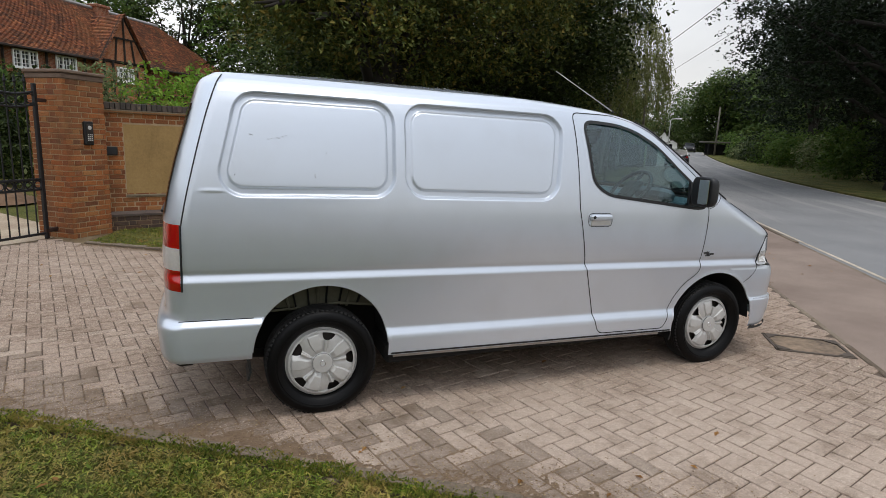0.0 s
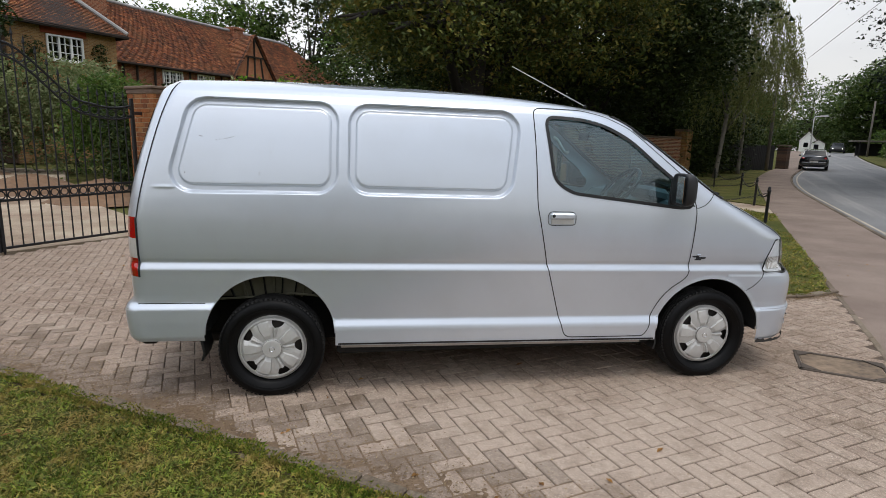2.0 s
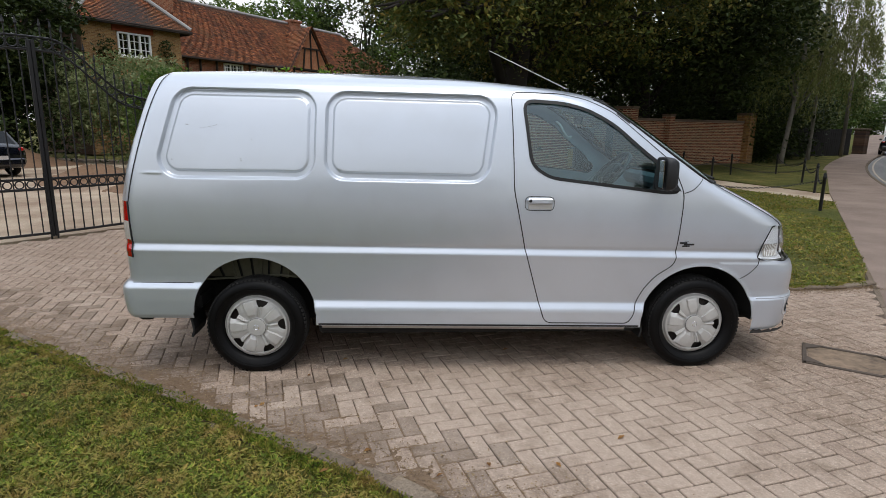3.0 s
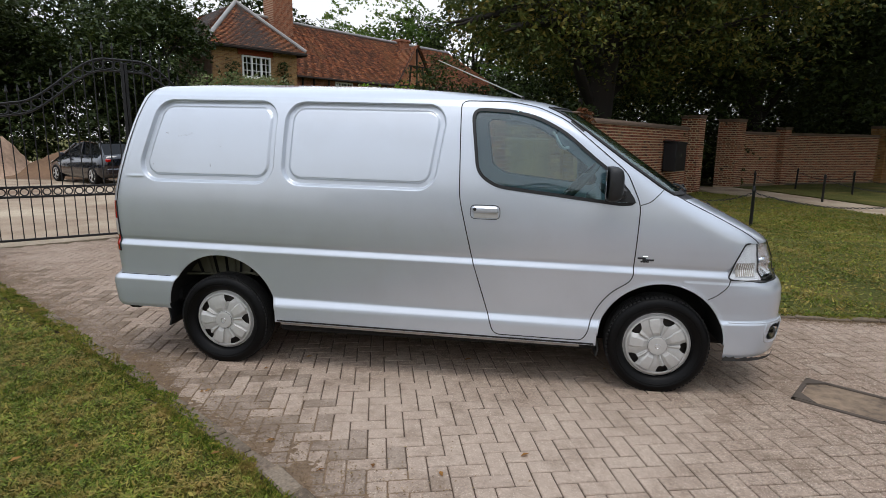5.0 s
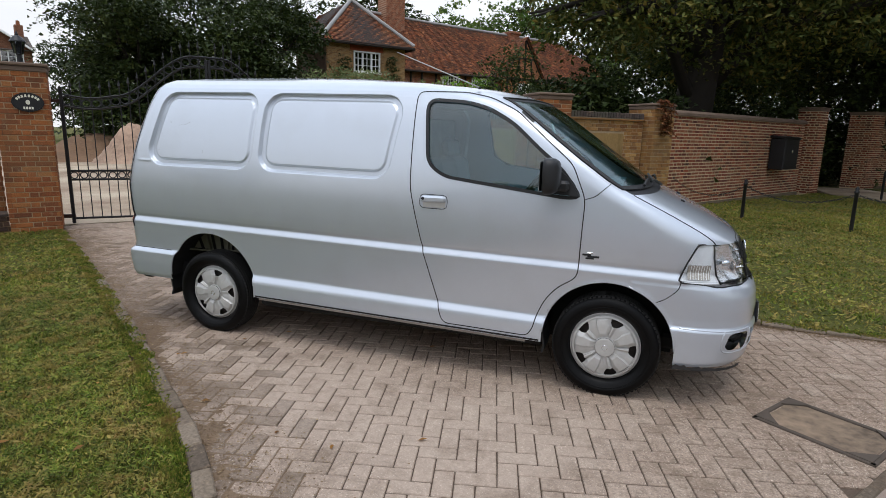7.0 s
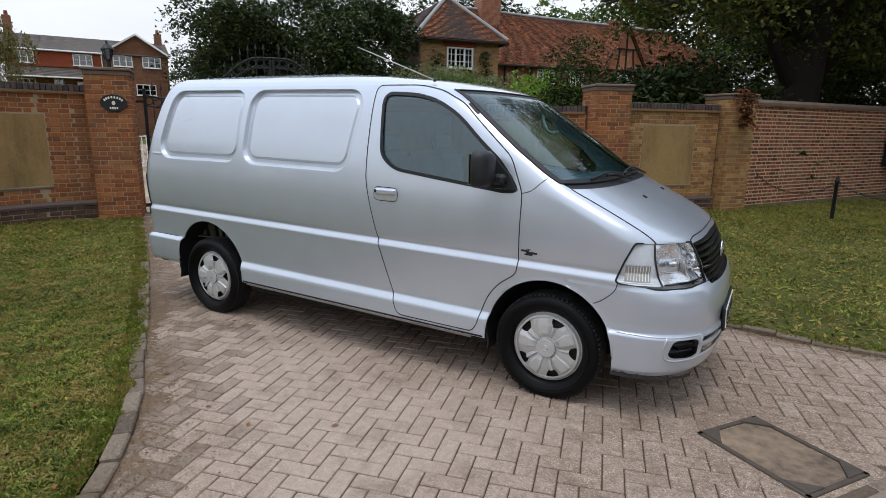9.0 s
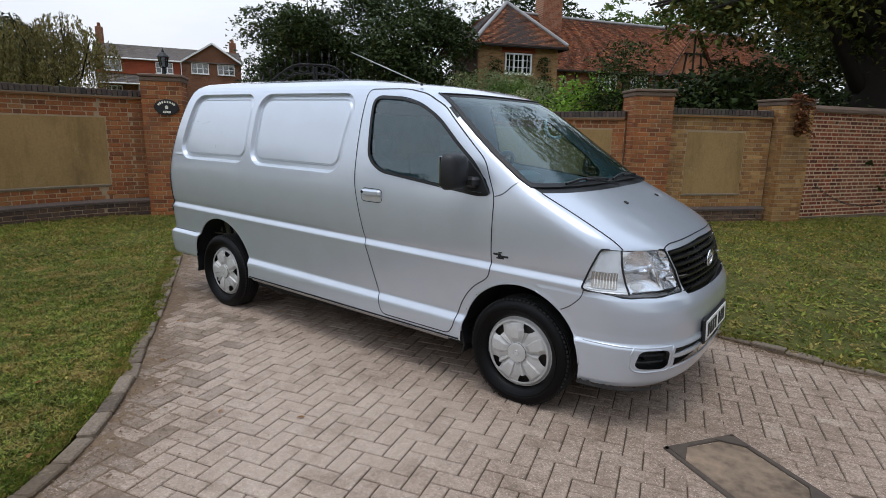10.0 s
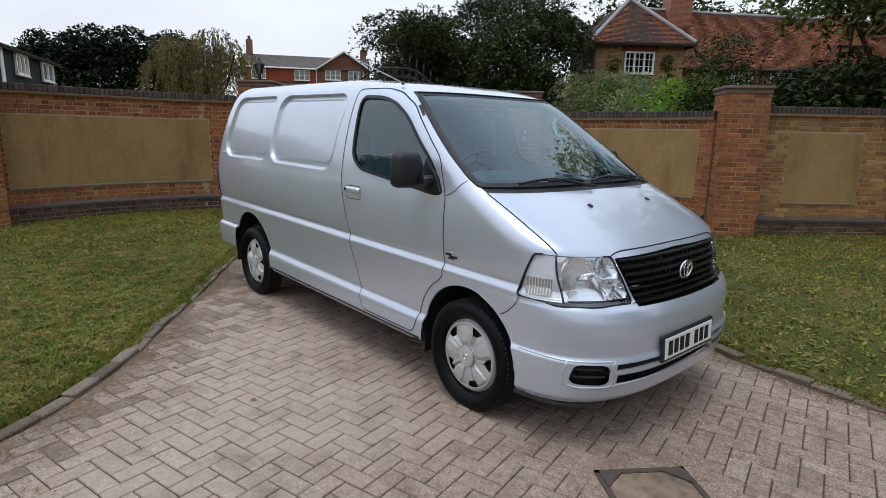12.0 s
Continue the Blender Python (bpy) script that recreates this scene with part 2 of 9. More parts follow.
# ground
def paver_mat(name, tone, grime):
    """Pinkish-brown concrete block: exposed grit, a bloom of pale dust and patches of grime."""
    k = Mat(name, 0.92, spec=0.2)
    r = k.random()
    f1, f2, f3 = k.noise(75, 5, 0.8), k.noise(0.55, 5, 0.65), k.noise(3.2, 6, 0.72)
    f4, f5, f6 = k.noise(120, 2, 0.6), k.noise(150, 2, 0.6), k.noise(19, 4, 0.7)
    cols = [srgb(*(v * tone for v in c)) for c in ((148, 129, 114), (154, 136, 121), (146, 127, 112), (160, 143, 128), (139, 120, 106))]
    c = k.ramp(r, list(zip((0.0, 0.3, 0.6, 0.85, 1.0), cols)))
    c = k.mix(1.0, c, k.ramp(f1, [(0.33, (0.42, 0.41, 0.40, 1)), (0.67, (1.40, 1.40, 1.40, 1))]), "MULTIPLY")
    c = k.mix(1.0, c, k.ramp(f6, [(0.34, (0.68, 0.67, 0.65, 1)), (0.66, (1.20, 1.20, 1.20, 1))]), "MULTIPLY")
    c = k.mix(k.ramp(f4, [(0.62, (0, 0, 0, 1)), (0.69, (0.8, 0.8, 0.8, 1))]), c, srgb(222, 208, 190))
    c = k.mix(k.ramp(f5, [(0.62, (0, 0, 0, 1)), (0.69, (0.7, 0.7, 0.7, 1))]), c, srgb(66, 56, 48))
    # on top of the bloom, paler in a soft ellipse along the middle of the drive
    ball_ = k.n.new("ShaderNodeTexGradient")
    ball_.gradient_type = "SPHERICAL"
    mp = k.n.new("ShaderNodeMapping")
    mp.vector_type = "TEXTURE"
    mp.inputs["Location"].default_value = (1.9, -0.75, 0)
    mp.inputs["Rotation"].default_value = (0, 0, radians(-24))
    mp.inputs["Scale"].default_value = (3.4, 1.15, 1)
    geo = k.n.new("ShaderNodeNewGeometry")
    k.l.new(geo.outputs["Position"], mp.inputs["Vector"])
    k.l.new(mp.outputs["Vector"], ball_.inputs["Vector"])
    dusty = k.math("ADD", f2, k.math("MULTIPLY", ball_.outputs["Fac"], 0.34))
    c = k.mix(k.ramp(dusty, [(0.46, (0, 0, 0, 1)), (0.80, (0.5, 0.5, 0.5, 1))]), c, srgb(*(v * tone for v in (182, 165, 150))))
    c = k.mix(k.ramp(f3, [(grime, (0, 0, 0, 1)), (grime + 0.24, (0.68, 0.68, 0.68, 1))]), c, srgb(100, 83, 67))
    return k.color(c).bump(f1, 0.8, 0.005).m


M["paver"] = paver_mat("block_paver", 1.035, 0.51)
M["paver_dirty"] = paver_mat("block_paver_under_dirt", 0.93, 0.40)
M["joint_sand"] = plain("brown_joint_sand", srgb(82, 68, 56), 0.98, grain=140, amount=0.35, bump=0.4)
M["kerb"] = brick_mat("grey_granite_kerb_sett", [srgb(118, 104, 90), srgb(136, 122, 106), srgb(98, 86, 74)], srgb(92, 78, 58), 0.42)
k = Mat("road_asphalt", 0.9, spec=0.3)
f1, f2, f3 = k.noise(220, 3, 0.7), k.noise(0.35, 4, 0.6), k.noise(2.2, 5, 0.6)
c = k.mix(f2, srgb(104, 104, 106), srgb(140, 139, 137))
c = k.mix(1.0, c, k.ramp(f1, [(0.25, (0.7, 0.7, 0.7, 1)), (0.75, (1.22, 1.22, 1.22, 1))]), "MULTIPLY")
c = k.mix(k.ramp(f3, [(0.6, (0, 0, 0, 1)), (0.78, (0.4, 0.4, 0.4, 1))]), c, srgb(138, 132, 124))
tc, mp, wear = k.n.new("ShaderNodeTexCoord"), k.n.new("ShaderNodeMapping"), k.n.new("ShaderNodeTexNoise")
mp.vector_type = "TEXTURE"
mp.inputs["Rotation"].default_value = (0, 0, radians(53))
mp.inputs["Scale"].default_value = (24, 0.75, 1)
wear.inputs["Scale"].default_value, wear.inputs["Detail"].default_value = 1.0, 5
k.l.new(tc.outputs["Object"], mp.inputs["Vector"])
k.l.new(mp.outputs["Vector"], wear.inputs["Vector"])
c = k.mix(k.ramp(wear.outputs["Fac"], [(0.54, (0, 0, 0, 1)), (0.66, (0.45, 0.45, 0.45, 1))]), c, srgb(160, 156, 150))
c = k.mix(k.ramp(wear.outputs["Fac"], [(0.30, (0.4, 0.4, 0.4, 1)), (0.42, (0, 0, 0, 1))]), c, srgb(84, 84, 86))
k.color(c).bump(f1, 0.4, 0.006)
M["asphalt"] = k.m
k = Mat("red_brown_path_asphalt", 0.92, spec=0.25)
f1, f2 = k.noise(180, 3, 0.7), k.noise(0.8, 5, 0.6)
c = k.mix(k.ramp(f2, [(0.35, (0, 0, 0, 1)), (0.7, (1, 1, 1, 1))]), srgb(120, 104, 94), srgb(144, 128, 116))
k.color(k.mix(1.0, c, k.ramp(f1, [(0.25, (0.75, 0.75, 0.75, 1)), (0.75, (1.15, 1.15, 1.15, 1))]), "MULTIPLY")).bump(f1, 0.4, 0.005)
M["path"] = k.m
M["road_paint"] = plain("worn_road_edge_paint", srgb(172, 160, 142), 0.85, grain=14, amount=0.45)
k = Mat("lawn_earth", 0.97, spec=0.15)
f1, f2, f3 = k.noise(26, 6, 0.8), k.noise(0.9, 4, 0.6), k.noise(5, 4, 0.6)
c = k.ramp(f2, [(0.3, srgb(70, 78, 36)), (0.55, srgb(94, 94, 48)), (0.75, srgb(130, 114, 70))])
c = k.mix(k.ramp(f3, [(0.55, (0, 0, 0, 1)), (0.75, (0.6, 0.6, 0.6, 1))]), c, srgb(120, 104, 70))
k.color(k.mix(1.0, c, k.ramp(f1, [(0.30, (0.40, 0.42, 0.40, 1)), (0.70, (1.35, 1.3, 1.3, 1))]), "MULTIPLY")).bump(f1, 0.8, 0.03)
M["lawn"] = k.m
k = Mat("gravel_yard", 0.95, spec=0.2)
f1, f2 = k.noise(45, 5, 0.75), k.noise(0.5, 4, 0.6)
c = k.mix(k.ramp(f2, [(0.35, (0, 0, 0, 1)), (0.65, (1, 1, 1, 1))]), srgb(138, 116, 98), srgb(190, 174, 152))
k.color(k.mix(1.0, c, k.ramp(f1, [(0.25, (0.6, 0.6, 0.6, 1)), (0.75, (1.2, 1.2, 1.2, 1))]), "MULTIPLY")).bump(f1, 0.7, 0.02)
M["gravel"] = k.m
M["soil"] = plain("red_brown_spoil_heap", srgb(112, 86, 64), 0.97, grain=9, amount=0.4, bump=0.8)
M["dirt"] = plain("dry_brown_dirt", srgb(112, 92, 72), 0.98, grain=60, amount=0.4, bump=0.8)
M["drain"] = plain("worn_concrete_and_soil_cover", srgb(122, 104, 86), 0.95, grain=16, amount=0.85, bump=0.9)
M["drain_iron"] = plain("rusty_cast_iron_frame", srgb(78, 68, 59), 0.85, 0.15, grain=35, amount=0.4)

# metalwork, house
M["iron"] = plain("black_wrought_iron", srgb(26, 26, 28), 0.5, 0.2, grain=30, amount=0.4)
M["iron_rust"] = plain("rusty_iron", srgb(60, 40, 32), 0.75, 0.2, grain=30, amount=0.5)
M["gold"] = plain("cream_sign_paint", srgb(226, 222, 206), 0.6, amount=0.05)
k = Mat("mottled_clay_roof_tile", 0.92, spec=0.2)
f1, f2, f3 = k.noise(7, 4, 0.7), k.noise(1.6, 5, 0.7), k.noise(0.4, 4, 0.6)
c = k.ramp(k.random(), [(0.0, srgb(142, 84, 58)), (0.2, srgb(98, 62, 48)), (0.4, srgb(160, 98, 66)), (0.6, srgb(72, 52, 44)), (0.8, srgb(128, 78, 56)), (1.0, srgb(176, 118, 80))])
c = k.mix(k.ramp(f2, [(0.46, (0, 0, 0, 1)), (0.62, (0.75, 0.75, 0.75, 1))]), c, srgb(80, 60, 48))
c = k.mix(k.ramp(f3, [(0.5, (0, 0, 0, 1)), (0.7, (0.4, 0.4, 0.4, 1))]), c, srgb(150, 104, 70))
k.color(k.mix(1.0, c, k.ramp(f1, [(0.25, (0.6, 0.6, 0.6, 1)), (0.75, (1.25, 1.25, 1.25, 1))]), "MULTIPLY")).bump(f1, 0.6, 0.03)
M["roof"] = k.m


def far_brick(name, c1, c2, mortar, ang):
    """Brickwork too far off to build: courses of bricks along a wall that runs at ang degrees."""
    k = Mat(name, 0.92, spec=0.2)
    sp, cb = k.n.new("ShaderNodeSeparateXYZ"), k.n.new("ShaderNodeCombineXYZ")
    k.l.new(k.coord(kind="World", rot=(0, 0, radians(-ang))), sp.inputs["Vector"])
    k.l.new(sp.outputs["X"], cb.inputs["X"])
    k.l.new(sp.outputs["Z"], cb.inputs["Y"])
    b = k.n.new("ShaderNodeTexBrick")
    k.l.new(cb.outputs["Vector"], b.inputs["Vector"])
    for s_, v in (("Scale", 1.0), ("Brick Width", 0.225), ("Row Height", 0.075), ("Mortar Size", 0.008), ("Bias", -0.1), ("Color1", c1), ("Color2", c2), ("Mortar", mortar)):
        b.inputs[s_].default_value = v
    f1, f2 = k.noise(14, 4, 0.7), k.noise(0.8, 4, 0.6)
    c = k.mix(k.ramp(f2, [(0.45, (0, 0, 0, 1)), (0.7, (0.5, 0.5, 0.5, 1))]), b.outputs["Color"], tuple(x * 0.5 for x in c1[:3]) + (1,))
    return k.color(k.mix(1.0, c, k.ramp(f1, [(0.25, (0.7, 0.7, 0.7, 1)), (0.75, (1.2, 1.2, 1.2, 1))]), "MULTIPLY")).m


M["far_tan"] = far_brick("far_tan_brickwork", srgb(176, 136, 88), srgb(132, 96, 64), srgb(176, 152, 118), 51.3)
M["hung_tile"] = plain("orange_hung_tile", srgb(150, 74, 46), 0.9, grain=5, amount=0.3, bump=0.3)
M["far_red"] = far_brick("far_red_brickwork", srgb(156, 96, 70), srgb(112, 70, 54), srgb(170, 140, 116), 51.3)
M["far_brown"] = far_brick("far_brown_brickwork", srgb(140, 92, 68), srgb(104, 68, 52), srgb(146, 118, 98), 62.5)
M["nogging"] = far_brick("orange_brick_nogging", srgb(190, 122, 86), srgb(160, 96, 66), srgb(186, 150, 120), 51.3)
M["stones"] = plain("heap_of_rough_stones", srgb(160, 134, 114), 0.97, grain=6, amount=0.5, bump=1.0)
M["lead"] = plain("grey_lead_hip", srgb(150, 148, 146), 0.7, 0.1, grain=12, amount=0.25)
M["timber"] = plain("dark_oak_timber", srgb(46, 36, 30), 0.9, grain=12, amount=0.3)
M["board"] = plain("black_weatherboard", srgb(25, 24, 25), 0.8, grain=9, amount=0.4, bump=0.3)
M["white"] = plain("white_window_paint", srgb(232, 232, 228), 0.45, amount=0.04)
M["slate"] = brick_mat("grey_brown_roof_tile", [srgb(104, 96, 90), srgb(90, 84, 80), srgb(116, 106, 98)], srgb(86, 84, 78))
M["birch_bark"] = plain("pale_birch_bark", srgb(112, 107, 98), 0.9, grain=6, amount=0.5, bump=0.4)
M["bark"] = plain("dark_brown_bark", srgb(38, 33, 28), 0.95, grain=8, amount=0.45, bump=0.8)
M["car_paint"] = plain("dark_blue_black_car_paint", srgb(15, 18, 28), 0.2, 0.0, coat=1.0, amount=0.05)
M["grey_wood"] = plain("weathered_grey_wood", srgb(104, 98, 90), 0.9, grain=14, amount=0.35)


def leaf_mat(name, cols, trans=0.35, dry=None):
    k = Mat(name, 0.6, spec=0.18)
    r = k.random()
    big = k.noise(0.45, 3)
    c = k.ramp(r, [(i / (len(cols) - 1), c) for i, c in enumerate(cols)])
    c = k.mix(1.0, c, k.ramp(big, [(0.3, (0.72, 0.72, 0.72, 1)), (0.7, (1.25, 1.25, 1.15, 1))]), "MULTIPLY")
    if dry:
        c = k.mix(1.0, c, k.ramp(k.noise(15, 4, 0.75), [(0.32, (0.46, 0.50, 0.46, 1)), (0.66, (1.36, 1.30, 1.26, 1))]), "MULTIPLY")
        c = k.mix(k.ramp(k.noise(4.5, 6, 0.8), [(0.47, (0, 0, 0, 1)), (0.68, (0.8, 0.8, 0.8, 1))]), c, dry)
    k.color(c)
    tr, mx = k.n.new("ShaderNodeBsdfTranslucent"), k.n.new("ShaderNodeMixShader")
    k.l.new(c, tr.inputs["Color"])
    mx.inputs["Fac"].default_value = trans
    k.l.new(k.b.outputs["BSDF"], mx.inputs[1])
    k.l.new(tr.outputs["BSDF"], mx.inputs[2])
    k.l.new(mx.outputs["Shader"], k.n["Material Output"].inputs["Surface"])
    return k.m


M["leaf_dark"] = leaf_mat("dark_tree_leaf", [srgb(40, 54, 26), srgb(58, 72, 34), srgb(29, 40, 20), srgb(78, 88, 44)], 0.14)
M["leaf_chestnut"] = leaf_mat("chestnut_leaf", [srgb(60, 73, 35), srgb(82, 90, 43), srgb(42, 54, 26), srgb(101, 105, 51), srgb(114, 98, 47)], 0.16)
M["leaf_mid"] = leaf_mat("mid_green_leaf", [srgb(72, 98, 44), srgb(92, 116, 52), srgb(58, 82, 38), srgb(108, 122, 60)])
M["leaf_lane"] = leaf_mat("roadside_leaf", [srgb(68, 90, 44), srgb(88, 108, 54), srgb(52, 72, 36), srgb(104, 116, 62)], 0.2)
M["leaf_bright"] = leaf_mat("bright_green_leaf", [srgb(98, 134, 44), srgb(122, 154, 56), srgb(82, 116, 40), srgb(140, 164, 70)])
M["leaf_willow"] = leaf_mat("willow_leaf", [srgb(96, 94, 50), srgb(120, 110, 62), srgb(70, 74, 40), srgb(132, 116, 70), srgb(58, 62, 34)], 0.2)
M["leaf_birch"] = leaf_mat("birch_leaf", [srgb(106, 112, 66), srgb(122, 126, 78), srgb(86, 96, 54), srgb(134, 132, 86)])
M["leaf_grey"] = leaf_mat("grey_green_leaf", [srgb(112, 124, 84), srgb(132, 140, 98), srgb(88, 104, 64), srgb(146, 148, 112), srgb(70, 88, 46)])
M["leaf_conifer"] = leaf_mat("conifer_needle", [srgb(26, 38, 23), srgb(35, 49, 29), srgb(20, 30, 19), srgb(50, 62, 36)], 0.14)
M["grass"] = leaf_mat("grass_blade", [srgb(106, 127, 48), srgb(139, 149, 66), srgb(64, 83, 34), srgb(162, 150, 82), srgb(100, 116, 45), srgb(80, 102, 40)], dry=srgb(176, 142, 90))
M["straw"] = leaf_mat("dry_straw", [srgb(138, 116, 90), srgb(112, 93, 73), srgb(160, 140, 112), srgb(98, 80, 62), srgb(126, 104, 80)])
M["ivy_leaf"] = leaf_mat("red_brown_ivy_leaf", [srgb(112, 66, 44), srgb(84, 52, 38), srgb(132, 84, 52), srgb(70, 62, 40)], 0.15)
M["dead_leaf"] = leaf_mat("fallen_leaf", [srgb(150, 108, 60), srgb(120, 84, 50), srgb(172, 132, 76)])


# ---- geometry helpers ----
class Geo:
    """Loose vertices and faces, gathered before they become one mesh."""

    def __init__(self):
        self.v, self.f, self.mi = [], [], []

    def add(self, verts, faces, mi=0):
        o = len(self.v)
        self.v.extend(tuple(p) for p in verts)
        self.f.extend(tuple(i + o for i in f) for f in faces)
        self.mi.extend([mi] * len(faces))
        return self

    def box(self, size, m=None, bevel=0.0, mi=0):
        """A box about its own centre, its edges chamfered."""
        sx, sy, sz = (s / 2 for s in size)
        m = m or Matrix()
        if bevel <= 0:
            vs = [Vector((x, y, z)) for z in (-sz, sz) for x, y in ((-sx, -sy), (sx, -sy), (sx, sy), (-sx, sy))]
            fs = [(3, 2, 1, 0), (4, 5, 6, 7), (0, 1, 5, 4), (1, 2, 6, 5), (2, 3, 7, 6), (3, 0, 4, 7)]
        else:
            b = min(bevel, sx * 0.9, sy * 0.9, sz * 0.9)
            vs, fs = [], []
            rings = [(-sz, b), (-sz + b, 0), (sz - b, 0), (sz, b)]
            for z, i in rings:
                ax, ay = sx - i, sy - i
                c = b if i == 0 else b * 0.5
                for px, py in ((-ax + c, -ay), (ax - c, -ay), (ax, -ay + c), (ax, ay - c), (ax - c, ay), (-ax + c, ay), (-ax, ay - c), (-ax, -ay + c)):
                    vs.append(Vector((px, py, z)))
            for r in range(3):
                for j in range(8):
                    fs.append((r * 8 + j, r * 8 + (j + 1) % 8, r * 8 + 8 + (j + 1) % 8, r * 8 + 8 + j))
            fs += [tuple(range(7, -1, -1)), tuple(range(24, 32))]
        return self.add([m @ p for p in vs], fs, mi)

    def tube(self, pts, radii, n=8, mi=0, closed=True):
        """A round bar along points; radii: one number or one for each point."""
        pts = [Vector(p) for p in pts]
        rs = radii if isinstance(radii, (list, tuple)) else [radii] * len(pts)
        vs, fs, prev = [], [], None
        for i, p in enumerate(pts):
            d = (pts[min(i + 1, len(pts) - 1)] - pts[max(i - 1, 0)]).normalized()
            if prev is None:
                prev = d.orthogonal().normalized()
            a = (prev - d * prev.dot(d))
            a = a.normalized() if a.length > 1e-6 else d.orthogonal().normalized()
            prev = a
            b = d.cross(a)
            for j in range(n):
                w = 2 * math.pi * j / n
                vs.append(p + (a * math.cos(w) + b * math.sin(w)) * rs[i])
        for i in range(len(pts) - 1):
            for j in range(n):
                fs.append((i * n + j, i * n + (j + 1) % n, (i + 1) * n + (j + 1) % n, (i + 1) * n + j))
        if closed:
            fs += [tuple(range(n - 1, -1, -1)), tuple(range((len(pts) - 1) * n, len(pts) * n))]
        return self.add(vs, fs, mi)

    def lathe(self, prof, n=32, m=None, mi=0):
        """Profile (radius, height) turned round z."""
        m = m or Matrix()
        vs = [m @ Vector((r * math.cos(2 * math.pi * j / n), r * math.sin(2 * math.pi * j / n), h)) for r, h in prof for j in range(n)]
        fs = [(i * n + j, i * n + (j + 1) % n, (i + 1) * n + (j + 1) % n, (i + 1) * n + j) for i in range(len(prof) - 1) for j in range(n)]
        return self.add(vs, fs, mi)

    def ring(self, radius, bar, m=None, n=16, k=6, mi=0):
        """A closed hoop in the local xz plane."""
        m = m or Matrix()
        vs, fs = [], []
        for i in range(n):
            w = 2 * math.pi * i / n
            for j in range(k):
                q = 2 * math.pi * j / k
                rr = radius + bar * math.cos(q)
                vs.append(m @ Vector((rr * math.cos(w), bar * math.sin(q), rr * math.sin(w))))
        for i in range(n):
            for j in range(k):
                fs.append((i * k + j, i * k + (j + 1) % k, ((i + 1) % n) * k + (j + 1) % k, ((i + 1) % n) * k + j))
        return self.add(vs, fs, mi)

    def prism(self, poly, z0, z1, m=None, mi=0):
        """An upright prism over a polygon of (x, y), counter-clockwise."""
        m = m or Matrix()
        n = len(poly)
        vs = [m @ Vector((x, y, z)) for z in (z0, z1) for x, y in poly]
        fs = [(i, (i + 1) % n, n + (i + 1) % n, n + i) for i in range(n)] + [tuple(range(n - 1, -1, -1)), tuple(range(n, 2 * n))]
        return self.add(vs, fs, mi)

    def mesh(self, name, mats, smooth=False):
        me = bpy.data.meshes.new(name)
        me.from_pydata(self.v, [], self.f)
        for m in (mats if isinstance(mats, (list, tuple)) else [mats]):
            me.materials.append(m)
        me.polygons.foreach_set("material_index", self.mi)
        me.polygons.foreach_set("use_smooth", [smooth] * len(self.f))
        me.update()
        return me


def part(name, geo, mats, parent=None, label="", smooth=False, kind=""):
    """One mesh object out of gathered geometry, under a thing or part."""
    ob = new(name, geo.mesh(name, mats, smooth))
    if parent:
        ob.parent = parent
    return tagged(ob, label, kind=kind)


def thing(name, label, category, m=None, group="", kind=""):
    ob = new(name)
    ob.empty_display_size = 0.1
    if m:
        ob.matrix_world = m
    return tagged(ob, label, category, group, kind)


def solo(name, geo, mats, label, category, smooth=False, kind="", group=""):
    return tagged(new(name, geo.mesh(name, mats, smooth)), label, category, group, kind)


def arr_mesh(name, verts, quads, mat, smooth=False):
    """A mesh from arrays of vertices and of faces with equal corner counts."""
    me = bpy.data.meshes.new(name)
    nv, nf, c = len(verts), len(quads), quads.shape[1]
    me.vertices.add(nv)
    me.vertices.foreach_set("co", np.ascontiguousarray(verts, dtype=np.float32).ravel())
    me.loops.add(nf * c)
    me.loops.foreach_set("vertex_index", np.ascontiguousarray(quads, dtype=np.int32).ravel())
    me.polygons.add(nf)
    me.polygons.foreach_set("loop_start", np.arange(0, nf * c, c, dtype=np.int32))
    me.polygons.foreach_set("use_smooth", np.full(nf, smooth))
    me.materials.append(mat)
    me.update(calc_edges=True)
    return me


def spline(pts, step=0.1, closed=False):
    """Points at even steps along a Catmull-Rom curve."""
    P = [np.array(p, float) for p in pts]
    out = []
    n = len(P)
    for i in range(n if closed else n - 1):
        g = (lambda j: P[j % n]) if closed else (lambda j: P[min(max(j, 0), n - 1)])
        a, b, c, d = g(i - 1), g(i), g(i + 1), g(i + 2)
        m = max(2, int(np.linalg.norm(c - b) / step))
        for t in np.linspace(0, 1, m, endpoint=False):
            out.append(0.5 * (2 * b + (c - a) * t + (2 * a - 5 * b + 4 * c - d) * t * t + (3 * b - a - 3 * c + d) * t ** 3))
    if not closed:
        out.append(P[-1])
    return out


def frame2d(a, b):
    """Pose at a, its local x towards b in plan."""
    d = Vector((b[0] - a[0], b[1] - a[1]))
    return pose(a[0], a[1], a[2] if len(a) > 2 else 0, 0, 0, math.degrees(math.atan2(d.y, d.x)))


def inside(poly, X, Y):
    """Which of the points lie in the polygon."""
    res = np.zeros(np.shape(X), bool)
    n = len(poly)
    for i in range(n):
        (x1, y1), (x2, y2) = poly[i], poly[(i + 1) % n]
        if y1 != y2:
            res ^= ((y1 > Y) != (y2 > Y)) & (X < (x2 - x1) * (Y - y1) / (y2 - y1) + x1)
    return res

# ---- ground, drive, path and road ----
RD, RN = Vector((0.574, 0.819)), Vector((0.819, -0.574))


